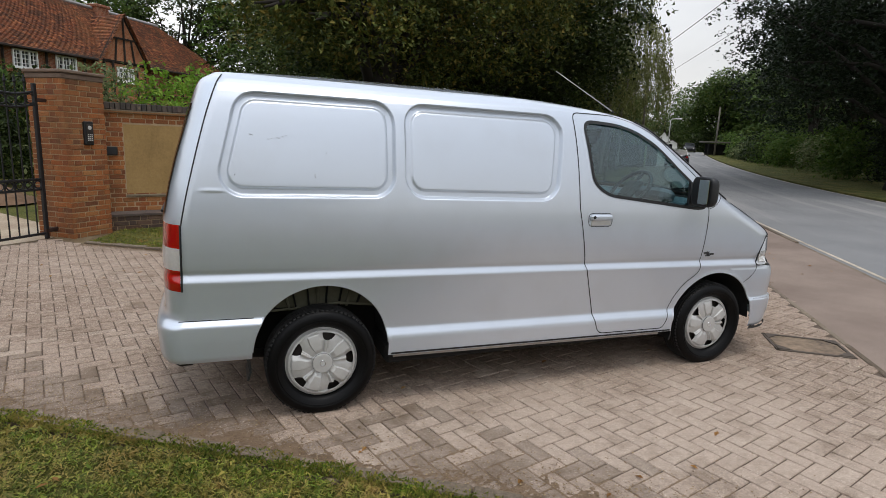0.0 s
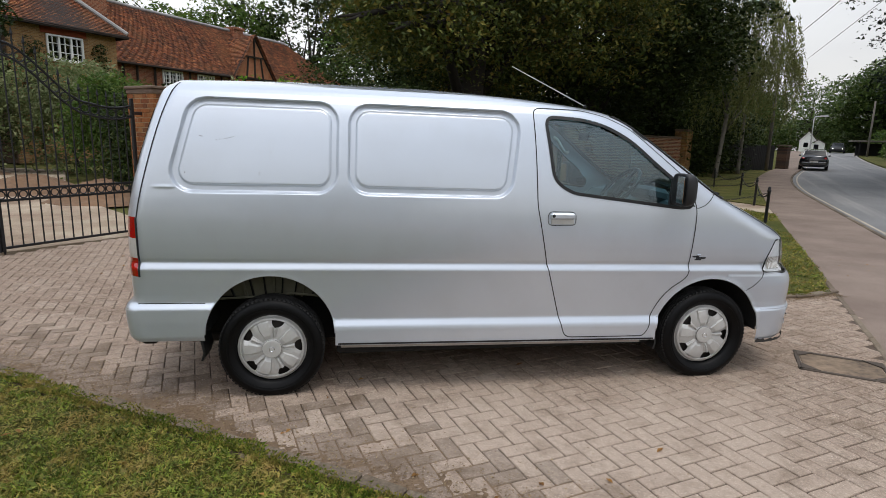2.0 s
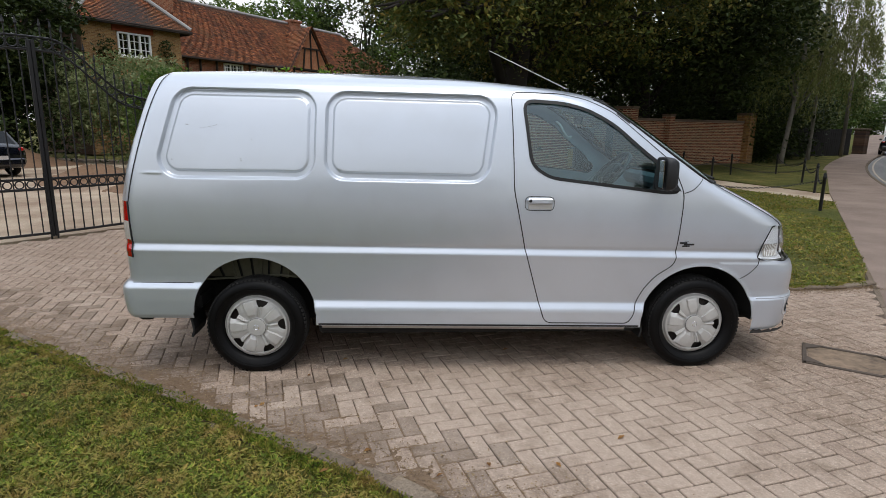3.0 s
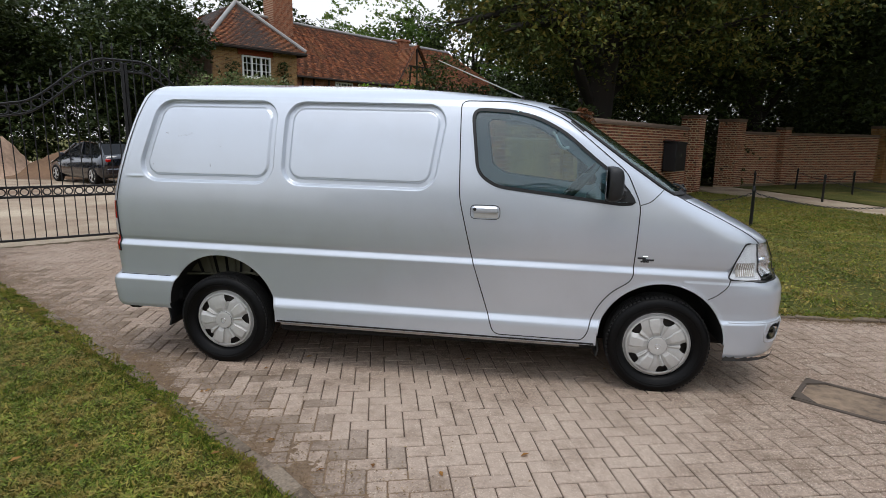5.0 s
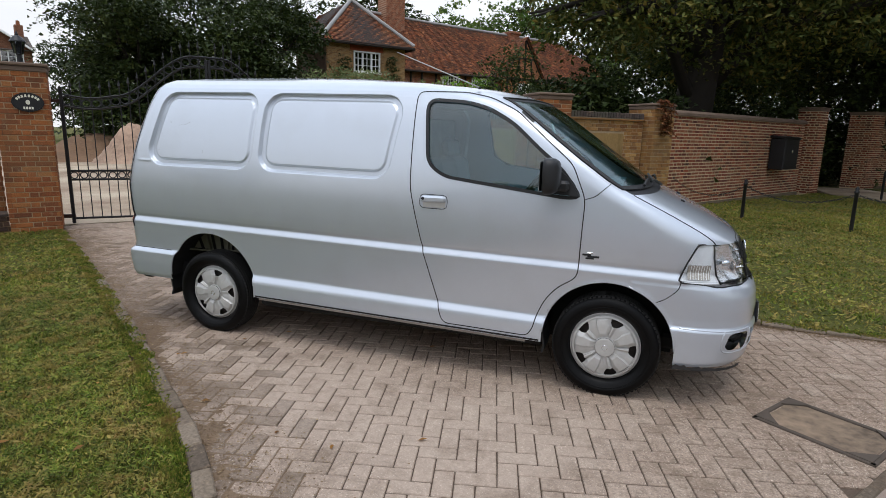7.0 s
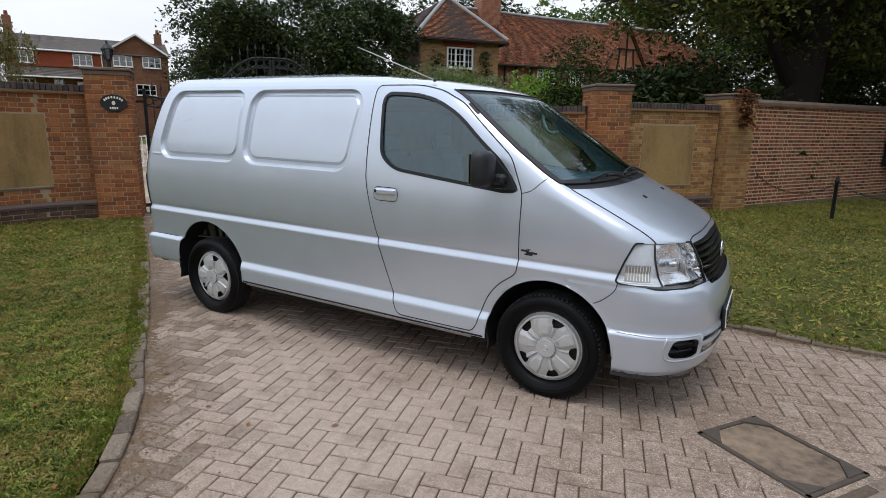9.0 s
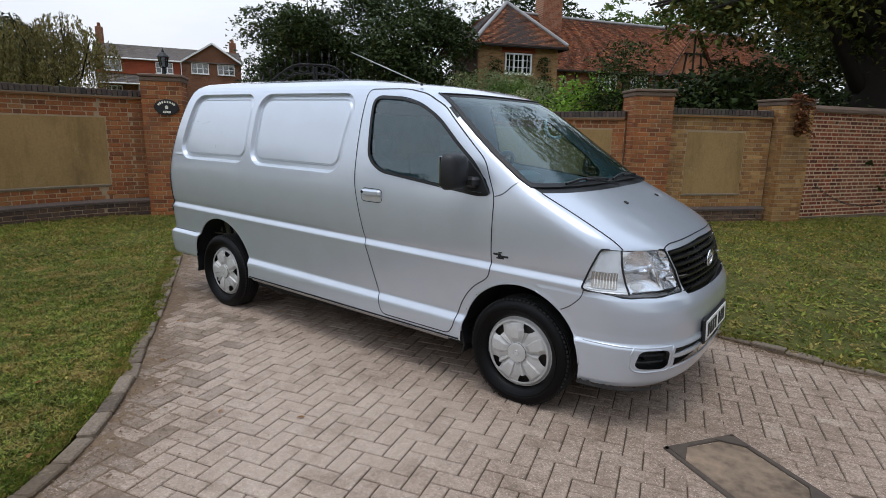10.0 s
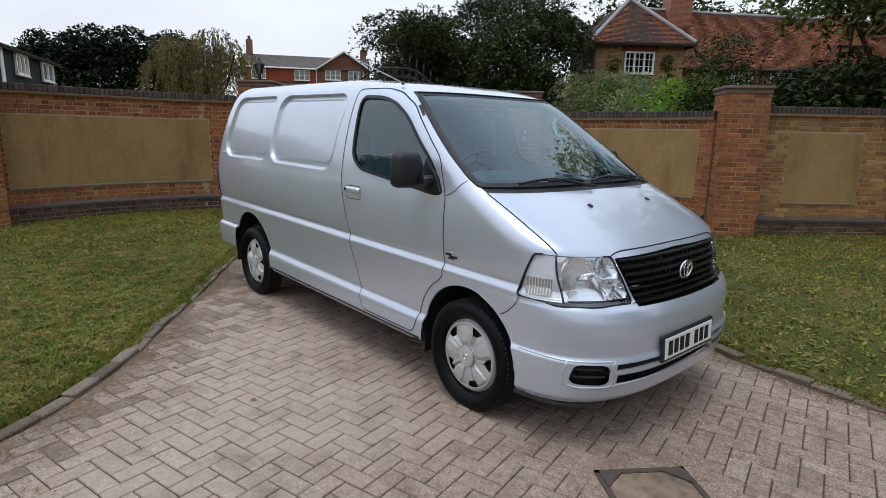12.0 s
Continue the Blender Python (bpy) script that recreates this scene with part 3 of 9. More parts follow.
def rp(s, n):
    """Plan point s metres along the road and n metres across it."""
    p = RD * s + RN * n
    return (p.x, p.y)


def bend(s):
    """How far the near side of the road swings to the right at s."""
    return 0.0042 * min(max(0.0, s - 22), 24) ** 2 + 0.1 * max(0.0, s - 46)


def swing(s):
    """How far the far side of the road swings to the right at s."""
    return 0.0012 * min(max(0.0, s - 22), 83) ** 2


def rise(s):
    """The gentle climb of the ground along the road."""
    u = min(max((s - 22) / 83, 0.0), 1.0)
    return 1.45 * u * u * (3 - 2 * u)


def strip(n0, n1, s0, s1, z, step=2.0, thick=0.0, b0=bend, b1=bend):
    g = Geo()
    m = int((s1 - s0) / step)
    ss = [s0 + (s1 - s0) * i / m for i in range(m + 1)]
    vs = [(*rp(s, n + b(s)), z + rise(s)) for s in ss for n, b in ((n0, b0), (n1, b1))]
    fs = [(2 * i, 2 * i + 1, 2 * i + 3, 2 * i + 2) for i in range(m)]
    g.add(vs, fs)
    if thick:
        o = [(x, y, z - thick) for x, y, z in vs]
        g.add(vs[0::2] + o[0::2], [(i, i + 1, m + 2 + i, m + 1 + i) for i in range(m)])
        g.add(vs[1::2] + o[1::2], [(i + 1, i, m + 1 + i, m + 2 + i) for i in range(m)])
    return g


g = Geo()
N = 120


def ground_point(x, y):
    return (x, y, -0.075 + rise(RD.x * x + RD.y * y))


g.add([ground_point(-400 + 800 * i / N, -400 + 800 * j / N) for j in range(N + 1) for i in range(N + 1)],
      [(j * (N + 1) + i, j * (N + 1) + i + 1, (j + 1) * (N + 1) + i + 1, (j + 1) * (N + 1) + i) for j in range(N) for i in range(N)])
solo("ground", g, M["lawn"], "rough grass and earth ground reaching the horizon", "ground", kind="structure")
solo("road", strip(5.45, 12.9, -60, 130, -0.055, b1=swing), M["asphalt"], "worn grey asphalt road curving away", "road", kind="structure")
solo("pavement", strip(3.78, 5.36, -60, 130, -0.004, thick=0.06), M["path"], "red-brown asphalt footpath beside the road", "pavement", kind="structure")
solo("verge", strip(12.95, 60, -60, 130, 0.02, thick=0.1, b0=swing, b1=swing), M["lawn"], "grass verge across the road", "verge", kind="structure")
for off, ln, side in ((5.62, 0.07, bend), (12.7, 0.08, swing)):
    solo("road_marking", strip(off, off + ln, -60, 130, -0.05, b0=side, b1=side), M["road_paint"], "worn pale edge line painted on the road", "road marking", kind="structure")
kerb_far = thing("road_kerb", "low concrete kerb along the road", "kerb", kind="structure")
gk = Geo()
gk.box((0.905, 0.10, 0.12), bevel=0.012)
kerb_mesh = gk.mesh("kerbstone", M["kerb"])
for i in range(66):
    s = -6 + i * 0.915
    n = 5.405 + bend(s)
    ob = new("kerbstone", kerb_mesh)
    low = 0.055 if 2 < s < 9 else 0.03
    ob.matrix_world = pose(*rp(s, n), -0.02 - low + rise(s) + random.uniform(-0.004, 0.004), 0, 0, math.degrees(math.atan2(RD.y, RD.x) - math.atan(bend(s + 0.5) - bend(s - 0.5))) + random.uniform(-0.3, 0.3))
    ob.parent = kerb_far

KERB_L = [(-5.15, 2.62), (-4.1, 2.0), (-3.1, 1.38), (-2.07, 0.74), (-1.2, 0.18), (-0.5, -0.27), (0.06, -0.65), (0.5, -0.95), (1.0, -1.28), (1.45, -1.66), (1.78, -2.05), (2.05, -2.6), (2.27, -3.28)]
KERB_R = [(-2.35, 5.95), (-1.4, 5.33), (0.2, 4.3), (1.8, 3.25), (2.9, 2.52), (3.45, 2.2), (3.95, 2.06), (4.5, 1.98), (5.1, 1.97), (5.6, 2.0), (6.0, 2.12)]
GATE_L, GATE_M, GATE_R = (-5.62, 3.2), (-4.08, 4.72), (-2.92, 6.38)
kl = [tuple(p) for p in spline(KERB_L, 0.15)]
kr = [tuple(p) for p in spline(KERB_R, 0.15)]

# the bed of the drive, under the blocks
drive_poly = kl + [rp(-1.35, 3.74), rp(6.0, 3.74)] + kr[::-1] + [(-2.9, 6.4), GATE_M, (-5.6, 3.1)]
g = Geo().prism(drive_poly, -0.07, -0.008)
drive = solo("driveway", g, M["joint_sand"], "block-paved driveway in herringbone bond, dusty and worn", "driveway", kind="structure")

yard = Geo().prism([(-5.9, 2.9), (-2.6, 6.9), (-7, 13), (-12, 24), (-30, 30), (-40, 20), (-24, 4), (-9, 1.5)], -0.07, -0.006)
solo("gravel_yard", yard, M["gravel"], "pale gravel yard behind the gates", "yard", kind="structure")


def lawn_sheet(name, poly, label, z=0.018):
    """A sheet of turf over a polygon, with a skirt."""
    g = Geo().prism(poly, -0.074, z)
    return solo(name, g, M["lawn"], label, "lawn", kind="structure")


LAWN_L = [(-5.35, 2.45)] + [(x - 0.055, y - 0.085) for x, y in kl] + [rp(-6.6, 3.75), rp(-30, 3.75), (-34, -20), (-12, -9), (-6.6, -4), (-6.0, -1.6), (-6.2, 0.0), (-6.1, 1.6)]
LAWN_R = [(x + 0.05, y + 0.09) for x, y in kr] + [rp(6.2, 3.76), rp(14.0, 3.76), (9.6, 15.2), (8.5, 16.6), (8.3, 17.3), (3.4, 10.2), (2.9, 9.8), (1.5, 7.9), (0.8, 7.9), (-2.0, 7.4)]
lawn_sheet("lawn_west", LAWN_L, "mown lawn with dry and bare patches", 0.002)
lawn_sheet("lawn_east", LAWN_R, "mown lawn with dry and bare patches beside the drive")
PATH_G = [rp(14.1, 3.76), rp(16.2, 3.76), (11.0, 17.9), (10.3, 20.3), (8.6, 20.2), (8.6, 16.8), (9.7, 15.4)]
solo("gravel_path", Geo().prism(PATH_G, -0.07, 0.002), M["gravel"], "tan gravel path between two lawns", "path", kind="structure")
LAWN_F = [rp(16.3, 3.76), rp(32, 3.76 + bend(32)), rp(32, -2), (18.2, 25.2), (13.2, 22.4), (11.2, 20.8), (10.4, 20.4), (11.1, 18.0)]
lawn_sheet("lawn_north", LAWN_F, "mown lawn beyond the gravel path")


def setts(name, path, label, length=0.24, width=0.092, height=0.14, top=0.035):
    """A kerb of single stones on edge along a curve."""
    par = thing(name, label, "kerb", kind="structure")
    gg = Geo()
    gg.box((length - 0.005, width, height), bevel=0.008)
    me = gg.mesh("sett", M["kerb"])
    P = [Vector(p) for p in path]
    acc, nxt = 0.0, length / 2
    for a, b in zip(P, P[1:]):
        d = (b - a).length
        while nxt <= acc + d:
            q = a.lerp(b, (nxt - acc) / d)
            ob = new("sett", me)
            ob.matrix_world = pose(q.x, q.y, top - height / 2 + random.uniform(-0.009, 0.009), random.uniform(-4, 4), random.uniform(-2, 2), math.degrees(math.atan2(b.y - a.y, b.x - a.x)) + random.uniform(-1.5, 1.5))
            ob.parent = par
            nxt += length
        acc += d
    return par


setts("kerb_west", kl, "weathered grey stone kerb edging the lawn", top=0.028)
setts("kerb_east", kr, "weathered grey stone kerb edging the lawn", top=0.030)

# concrete edging between drive and footpath
g = Geo()
for i in range(10):
    s = -0.95 + i * 0.8
    m = pose(*rp(s, 3.76), -0.03, 0, 0, math.degrees(math.atan2(RD.y, RD.x)))
    g.box((0.79, 0.06, 0.066), m, 0.008)
solo("edging", g, M["kerb"], "flush concrete edging strip at the end of the drive", "edging", kind="structure")

# inspection cover in the paving
cov = thing("inspection_cover", "worn concrete-filled inspection cover set in the paving", "cover")
DR = [Vector((3.84, 0.10)), Vector((4.07, 0.49)), Vector((4.59, 0.18)), Vector((4.34, -0.25))]
cm = frame2d((DR[0].x, DR[0].y, 0), DR[3])
cl, cw = (DR[3] - DR[0]).length, (DR[1] - DR[0]).length
cl = 0.61
g = Geo()
for sx, sy, px, py in ((cl, 0.03, cl / 2, 0.015), (cl, 0.03, cl / 2, cw - 0.015), (0.03, cw, 0.015, cw / 2), (0.03, cw, cl - 0.015, cw / 2)):
    g.box((sx, sy, 0.034), cm @ pose(px, py, -0.012), 0.004)
part("surround", Geo().box((cl + 0.22, cw + 0.22, 0.02), cm @ pose(cl / 2, cw / 2, -0.0145), 0.004), M["paver"], cov, "cut blocks round the frame")
part("frame", g, M["drain_iron"], cov, "rusty cast-iron frame")
g = Geo().box((cl - 0.07, cw - 0.07, 0.02), cm @ pose(cl / 2, cw / 2, -0.010), 0.006)
part("lid", g, M["drain"], cov, "concrete-filled lid with dirt")
for px, py in ((0.07, 0.07), (cl - 0.07, cw - 0.07), (0.07, cw - 0.07), (cl - 0.07, 0.07)):
    g = Geo().prism([(-0.05, -0.05), (0.07, -0.05), (-0.05, 0.07)], 0.0, 0.009, cm @ pose(px, py, 0, 0, 0, (0, 180, 270, 90)[((0.07, 0.07), (cl - 0.07, cw - 0.07), (0.07, cw - 0.07), (cl - 0.07, 0.07)).index((px, py))]))
    part("corner_plate", g, M["drain_iron"], cov)


# ---- brick walls and piers ----
BRICK_JOBS = []
BL, HL, BH, BJ = 0.215, 0.1025, 0.065, 0.010


def line_frames(path):
    """Cumulative lengths of a plan path and a lookup of pose by arc length."""
    P = [Vector((p[0], p[1])) for p in path]
    L = [0.0]
    for a, b in zip(P, P[1:]):
        L.append(L[-1] + (b - a).length)

    def at(u):
        i = 0
        while i < len(P) - 2 and u > L[i + 1]:
            i += 1
        t = (u - L[i]) / max(1e-6, L[i + 1] - L[i])
        q = P[i].lerp(P[i + 1], t)
        d = P[i + 1] - P[i]
        return q, math.degrees(math.atan2(d.y, d.x))
    return L[-1], at


def brick_face(parent, path, z0, z1, mat, keep=None, proud=0.0, limit=300, start=0.0, bond=0.5, bh=0.063):
    """Courses of bricks, a header after each stretcher, on the right-hand side of a plan path (its outer face)."""
    total, at = line_frames(path)
    rows = int(round((z1 - z0) / (BH + BJ)))
    pieces = []
    for r in range(rows):
        z = z0 + (r + 0.5) * (z1 - z0) / rows
        per = BL + HL + 2 * BJ
        u, k = start - per * bond * (r % 2), 0
        while u < total:
            size = HL if k % 2 else BL
            a, b = max(u, 0.0), min(u + size, total)
            spans = [(a, b)]
            for pa, pb, lo, hi in keep or ():
                if lo < z < hi:
                    spans = [q for s in spans for q in ((s[0], min(s[1], pa - 0.006)), (max(s[0], pb + 0.006), s[1]))]
            pieces += [(s[0], s[1], z) for s in spans if s[1] - s[0] > 0.014]
            u += size + BJ
            k += 1
    BRICK_JOBS.append((parent, at, pieces, mat, proud, limit, bh))


def wall_core(path, z0, z1, thick, inset=0.006):
    """The body of a wall behind its brick faces: to the left of the path."""
    total, at = line_frames(path)
    n = max(1, int(total / 0.3))
    vs, fs = [], []
    for i in range(n + 1):
        q, a = at(total * i / n)
        nx, ny = -math.sin(radians(a)), math.cos(radians(a))
        for off, z in ((inset, z0), (inset, z1), (thick - inset, z1), (thick - inset, z0)):
            vs.append((q.x + nx * off, q.y + ny * off, z))
    for i in range(n):
        for j in range(4):
            fs.append((4 * i + j, 4 * i + 4 + j, 4 * i + 4 + (j + 1) % 4, 4 * i + (j + 1) % 4))
    fs += [(0, 1, 2, 3), (4 * n + 3, 4 * n + 2, 4 * n + 1, 4 * n)]
    return Geo().add(vs, fs)


def sweep(path, prof, u0=0.0, u1=None):
    """A profile of (offset to the left, height) carried along a plan path."""
    total, at = line_frames(path)
    u1 = total if u1 is None else u1
    n = max(1, int((u1 - u0) / 0.2))
    k = len(prof)
    vs, fs = [], []
    for i in range(n + 1):
        q, a = at(u0 + (u1 - u0) * i / n)
        nx, ny = -math.sin(radians(a)), math.cos(radians(a))
        vs += [(q.x + nx * o, q.y + ny * o, z) for o, z in prof]
    for i in range(n):
        fs += [(k * i + j, k * i + k + j, k * i + k + (j + 1) % k, k * i + (j + 1) % k) for j in range(k)]
    fs += [tuple(range(k)), tuple(range(k * n + k - 1, k * n - 1, -1))]
    return Geo().add(vs, fs)


def coping(parent, path, z, thick, mat):
    """A row of bricks on edge along the top of a wall."""
    total, at = line_frames(path)
    gg = Geo()
    n = int(total / 0.075)
    for i in range(n):
        q, a = at((i + 0.5) * total / n)
        gg.box((0.066, thick, 0.105), pose(q.x, q.y, z + 0.0525 + random.uniform(-0.004, 0.004), 0, 0, a) @ pose(0, thick / 2 - 0.02, 0), 0.006)
    return part("coping", gg, mat, parent, "dark brick-on-edge coping", kind="stuff")


def panel_wall(name, path, label, top=1.98, panels=(), brick="brick", plinth=True, limit=300):
    """A garden wall: plinth, brick face, recessed render panels and a brick coping."""
    par = thing(name, label, "wall", kind="structure")
    total, at = line_frames(path)
    part("core", wall_core(path, -0.05, top - 0.15, 0.24, 0.006), M["mortar"], par, kind="stuff")
    zp = 0.30 if plinth else 0.0
    brick_face(par, path, zp, top - 0.155, M[brick], panels, limit=limit)
    for a, b, lo, hi in panels:
        part("render_panel", sweep(path, [(0.002, lo + 0.005), (0.002, hi - 0.005), (0.03, hi - 0.005), (0.03, lo + 0.005)], a + 0.005, b - 0.005), M["render"], par, "stained ochre render panel")
        part("panel_sill", sweep(path, [(-0.016, lo - 0.028), (-0.016, lo - 0.004), (0.0, lo + 0.012), (0.03, lo + 0.012), (0.03, lo - 0.028)], a - 0.01, b + 0.01), M["stone_ledge"], par, "eroded sill")
    if plinth:
        part("plinth_core", sweep(path, [(-0.05, -0.05), (-0.05, 0.245), (0.02, 0.275), (0.02, -0.05)]), M["mortar"], par, kind="stuff")
        brick_face(par, path, 0.0, 0.225, M["brick_plinth"], proud=0.062, limit=120)
        part("plinth_cap", sweep(path, [(-0.075, 0.228), (-0.075, 0.262), (0.004, 0.305), (0.004, 0.228)]), M["coping"], par, "sloped dark plinth course")
    part("tile_course", sweep(path, [(-0.045, top - 0.15), (-0.045, top - 0.128), (0.27, top - 0.128), (0.27, top - 0.15)]), M["brick_tan"], par, "projecting tile course")
    part("tile_course", sweep(path, [(-0.022, top - 0.126), (-0.022, top - 0.106), (0.255, top - 0.106), (0.255, top - 0.126)]), M["stone_ledge"], par)
    coping(par, path, top - 0.105, 0.23, M["coping"])
    return par


def pier(name, c, size, angle, top, label, mat="brick", cap="cap", limit=300):
    """A square brick pier with a weathered cap; its first face looks towards angle - 90."""
    par = thing(name, label, "pier", kind="structure")
    m = pose(c[0], c[1], 0, 0, 0, angle)
    h = size / 2
    cs = [m @ Vector(p) for p in ((-h, -h, 0), (h, -h, 0), (h, h, 0), (-h, h, 0))]
    g = Geo().box((size - 0.012, size - 0.012, top - 0.02), m @ pose(0, 0, (top - 0.1) / 2 - 0.04))
    part("core", g, M["mortar"] if mat != "brick_red" else M["mortar_pale"], par)
    for i in range(4):
        a, b = cs[i], cs[(i + 1) % 4]
        brick_face(par, [(a.x, a.y), (b.x, b.y)], 0.0, top - 0.12, M[mat], limit=limit // 3 if i in (0, 3, 1) else 0, start=0.0 if i % 2 else -0.1125, bh=0.052 if mat == "brick_red" else 0.063)
    g = Geo()
    for s, z0, z1, bv in ((size + 0.025, top - 0.12, top - 0.05, 0.01), (size + 0.07, top - 0.047, top, 0.012)):
        g.box((s, s, z1 - z0), m @ pose(0, 0, (z0 + z1) / 2), bv)
    part("cap", g, M[cap], par, "projecting weathered cap")
    return par


GDIR = math.degrees(math.atan2(GATE_R[1] - GATE_L[1], GATE_R[0] - GATE_L[0]))
SP_C, IP_C = (-5.62, 2.62), (-2.63, 6.78)
pier("pier_sign", SP_C, 0.64, GDIR + 2, 2.44, "orange brick gate pier with an oval sign and a lantern")
pier("pier_intercom", IP_C, 0.66, GDIR + 2, 2.38, "orange brick gate pier with a keypad")
WALL_W = [tuple(p) for p in spline([(-5.80, -1.55), (-5.97, -0.85), (-6.13, 0.0), (-6.15, 0.9), (-6.06, 1.7), (-5.83, 2.32)], 0.25)]
lw = line_frames(WALL_W)[0]
panel_wall("wall_west", WALL_W, "curved brick garden wall with an ochre render panel", 2.17, [(0.17, lw - 0.60, 0.56, 1.70)])
pier("pier_west", (-5.74, -1.80), 0.62, 97, 2.5, "orange brick wall pier with a cap")
WALL_A = [tuple(p) for p in spline([(-2.35, 7.0), (-1.5, 7.3), (-0.4, 7.5), (0.3, 7.52), (0.95, 7.45)], 0.3)]
la = line_frames(WALL_A)[0]
panel_wall("wall_court", WALL_A, "curved brick garden wall with an ochre render panel", 2.0, [(0.4, la - 0.24, 0.56, 1.68)])
pier("pier_court", (1.26, 7.65), 0.66, 38, 2.36, "orange brick wall pier with a cap")
WALL_B = [(1.46, 7.80), (2.98, 9.62)]
lb = line_frames(WALL_B)[0]
panel_wall("wall_panel", WALL_B, "tan brick garden wall with an ochre render panel", 2.08, [(0.58, lb - 0.56, 0.54, 1.67)], brick="brick_tan")
pier("pier_ivy", (3.13, 9.98), 0.66, 52, 2.3, "tan brick wall pier with dry ivy", mat="brick_tan", limit=200)


def plain_wall(name, path, top, label, mat="brick_red", limit=300, core="mortar_pale"):
    par = thing(name, label, "wall", kind="structure")
    part("core", wall_core(path, -0.05, top - 0.12, 0.26, 0.006), M[core], par, kind="stuff")
    brick_face(par, path, 0.06, top - 0.125, M[mat], limit=limit, bh=0.051)
    part("footing", sweep(path, [(-0.03, -0.05), (-0.03, 0.06), (0.03, 0.06), (0.03, -0.05)]), M["stone_ledge"], par)
    part("coping", sweep(path, [(-0.05, top - 0.12), (-0.05, top - 0.06), (0.0, top), (0.26, top), (0.31, top - 0.06), (0.31, top - 0.12)]), M["cap"], par, "weathered stone coping")
    return par


plain_wall("wall_north", [(3.42, 10.22), (7.58, 16.92)], 2.22, "old red brick wall with pale lime mortar")
pier("pier_postbox", (7.86, 17.42), 0.62, 56, 2.62, "red and tan brick gate pier with a cap", mat="brick_red", limit=200)
pier("pier_path", (10.36, 21.05), 0.78, 50, 2.66, "red brick path gate pier with a cap", mat="brick_red", limit=120)
plain_wall("wall_lane", [(10.75, 21.2), (13.1, 22.9), (18.4, 25.6)], 2.2, "old red brick wall beside the lane lawn", limit=0)
pier("pier_lane", (13.02, 22.75), 0.42, 35, 2.42, "dark brick wall pier", mat="brick_red", limit=0)
pier("pier_end", (18.6, 25.8), 0.7, 35, 2.6, "tan brick wall end pier", mat="brick_tan", limit=0)

# wall box and its slot
pb = thing("post_box", "black metal parcel box on the red brick wall", "post box")
bm_ = frame2d((6.42, 15.05, 0.80), (6.95, 15.90))
part("body", Geo().box((0.95, 0.40, 0.86), bm_ @ pose(0.3, -0.22, 0.43), 0.02), M["iron"], pb)
part("lid", Geo().box((1.0, 0.46, 0.06), bm_ @ pose(0.3, -0.22, 0.89, 6, 0, 0), 0.015), M["iron"], pb, "sloping lid")
part("latch", Geo().box((0.05, 0.03, 0.09), bm_ @ pose(0.3, -0.435, 0.5), 0.005), M["chrome"], pb)


# ---- gates ----
def gate_leaf(a, b, flip):
    """A wrought-iron leaf from hinge a to meeting edge b."""
    th = thing("iron_gate", "black wrought-iron gate leaf with rings and spear finials", "gate", group="driveway gates")
    m = frame2d((*a, 0), b)
    L = (Vector(b) - Vector(a)).length

    def top(u):
        x = min(max((u / L - 0.34) / 0.55, 0), 1)
        s = x * x * (3 - 2 * x)
        return 2.06 - 0.05 * math.sin(min(u / L / 0.34, 1) * math.pi) + 0.70 * s
    us = [L * i / 24 for i in range(25)]
    bar = 0.014
    for off, nm in ((0.0, "top_rail"), (-0.17, "top_rail")):
        part(nm, Geo().tube([m @ Vector((u, 0, top(u) + off)) for u in us], 0.016, 6), M["iron"], th)
    for z in (0.09, 0.72, 0.86):
        part("rail", Geo().box((L, 0.022, 0.035), m @ pose(L / 2, 0, z), 0.004), M["iron"], th)
    n = int(L / 0.128)
    for i in range(1, n):
        u = L * i / n
        h = top(u) - 0.09 + 0.13
        g = Geo().box((bar, bar, h), m @ pose(u, 0, 0.09 + h / 2))
        zt = 0.09 + h
        g.lathe([(0.008, 0), (0.022, 0.025), (0.016, 0.05), (0.0, 0.13)], 6, m @ pose(u, 0, zt))
        part("bar", g, M["iron"], th)
    for i in range(n):
        u = L * (i + 0.5) / n
        part("ring", Geo().ring(0.05, 0.009, m @ pose(u, 0, 0.79)), M["iron"], th)
        zr = top(u) - 0.085
        part("ring", Geo().ring(0.062, 0.009, m @ pose(u, 0, zr)), M["iron"], th)
    part("stile", Geo().box((0.05, 0.05, 2.16), m @ pose(0.0, 0, 1.09), 0.006), M["iron"], th)
    part("stile", Geo().box((0.045, 0.045, 2.68), m @ pose(L - 0.025, 0, 1.38), 0.006), M["iron"], th)
    part("hinge", Geo().box((0.22, 0.03, 0.05), m @ pose(-0.1, 0, 1.95), 0.006), M["iron_rust"], th)
    part("hinge", Geo().box((0.22, 0.05, 0.06), m @ pose(-0.08, 0, 0.13), 0.006), M["iron_rust"], th)
    part("drop_bolt", Geo().tube([m @ Vector((L - 0.05, -0.03, 0.95)), m @ Vector((L - 0.05, -0.03, 0.0))], 0.012, 6), M["iron"], th)
    return th


gate_leaf(GATE_L, GATE_M, 1)
gate_leaf(GATE_R, GATE_M, -1)

# ---- the van ----
van = thing("panel_van", "silver metallic panel van with black mirrors, dusty, on the drive", "van", pose(0, 0.9, 0))
PITCH = radians(0.85)


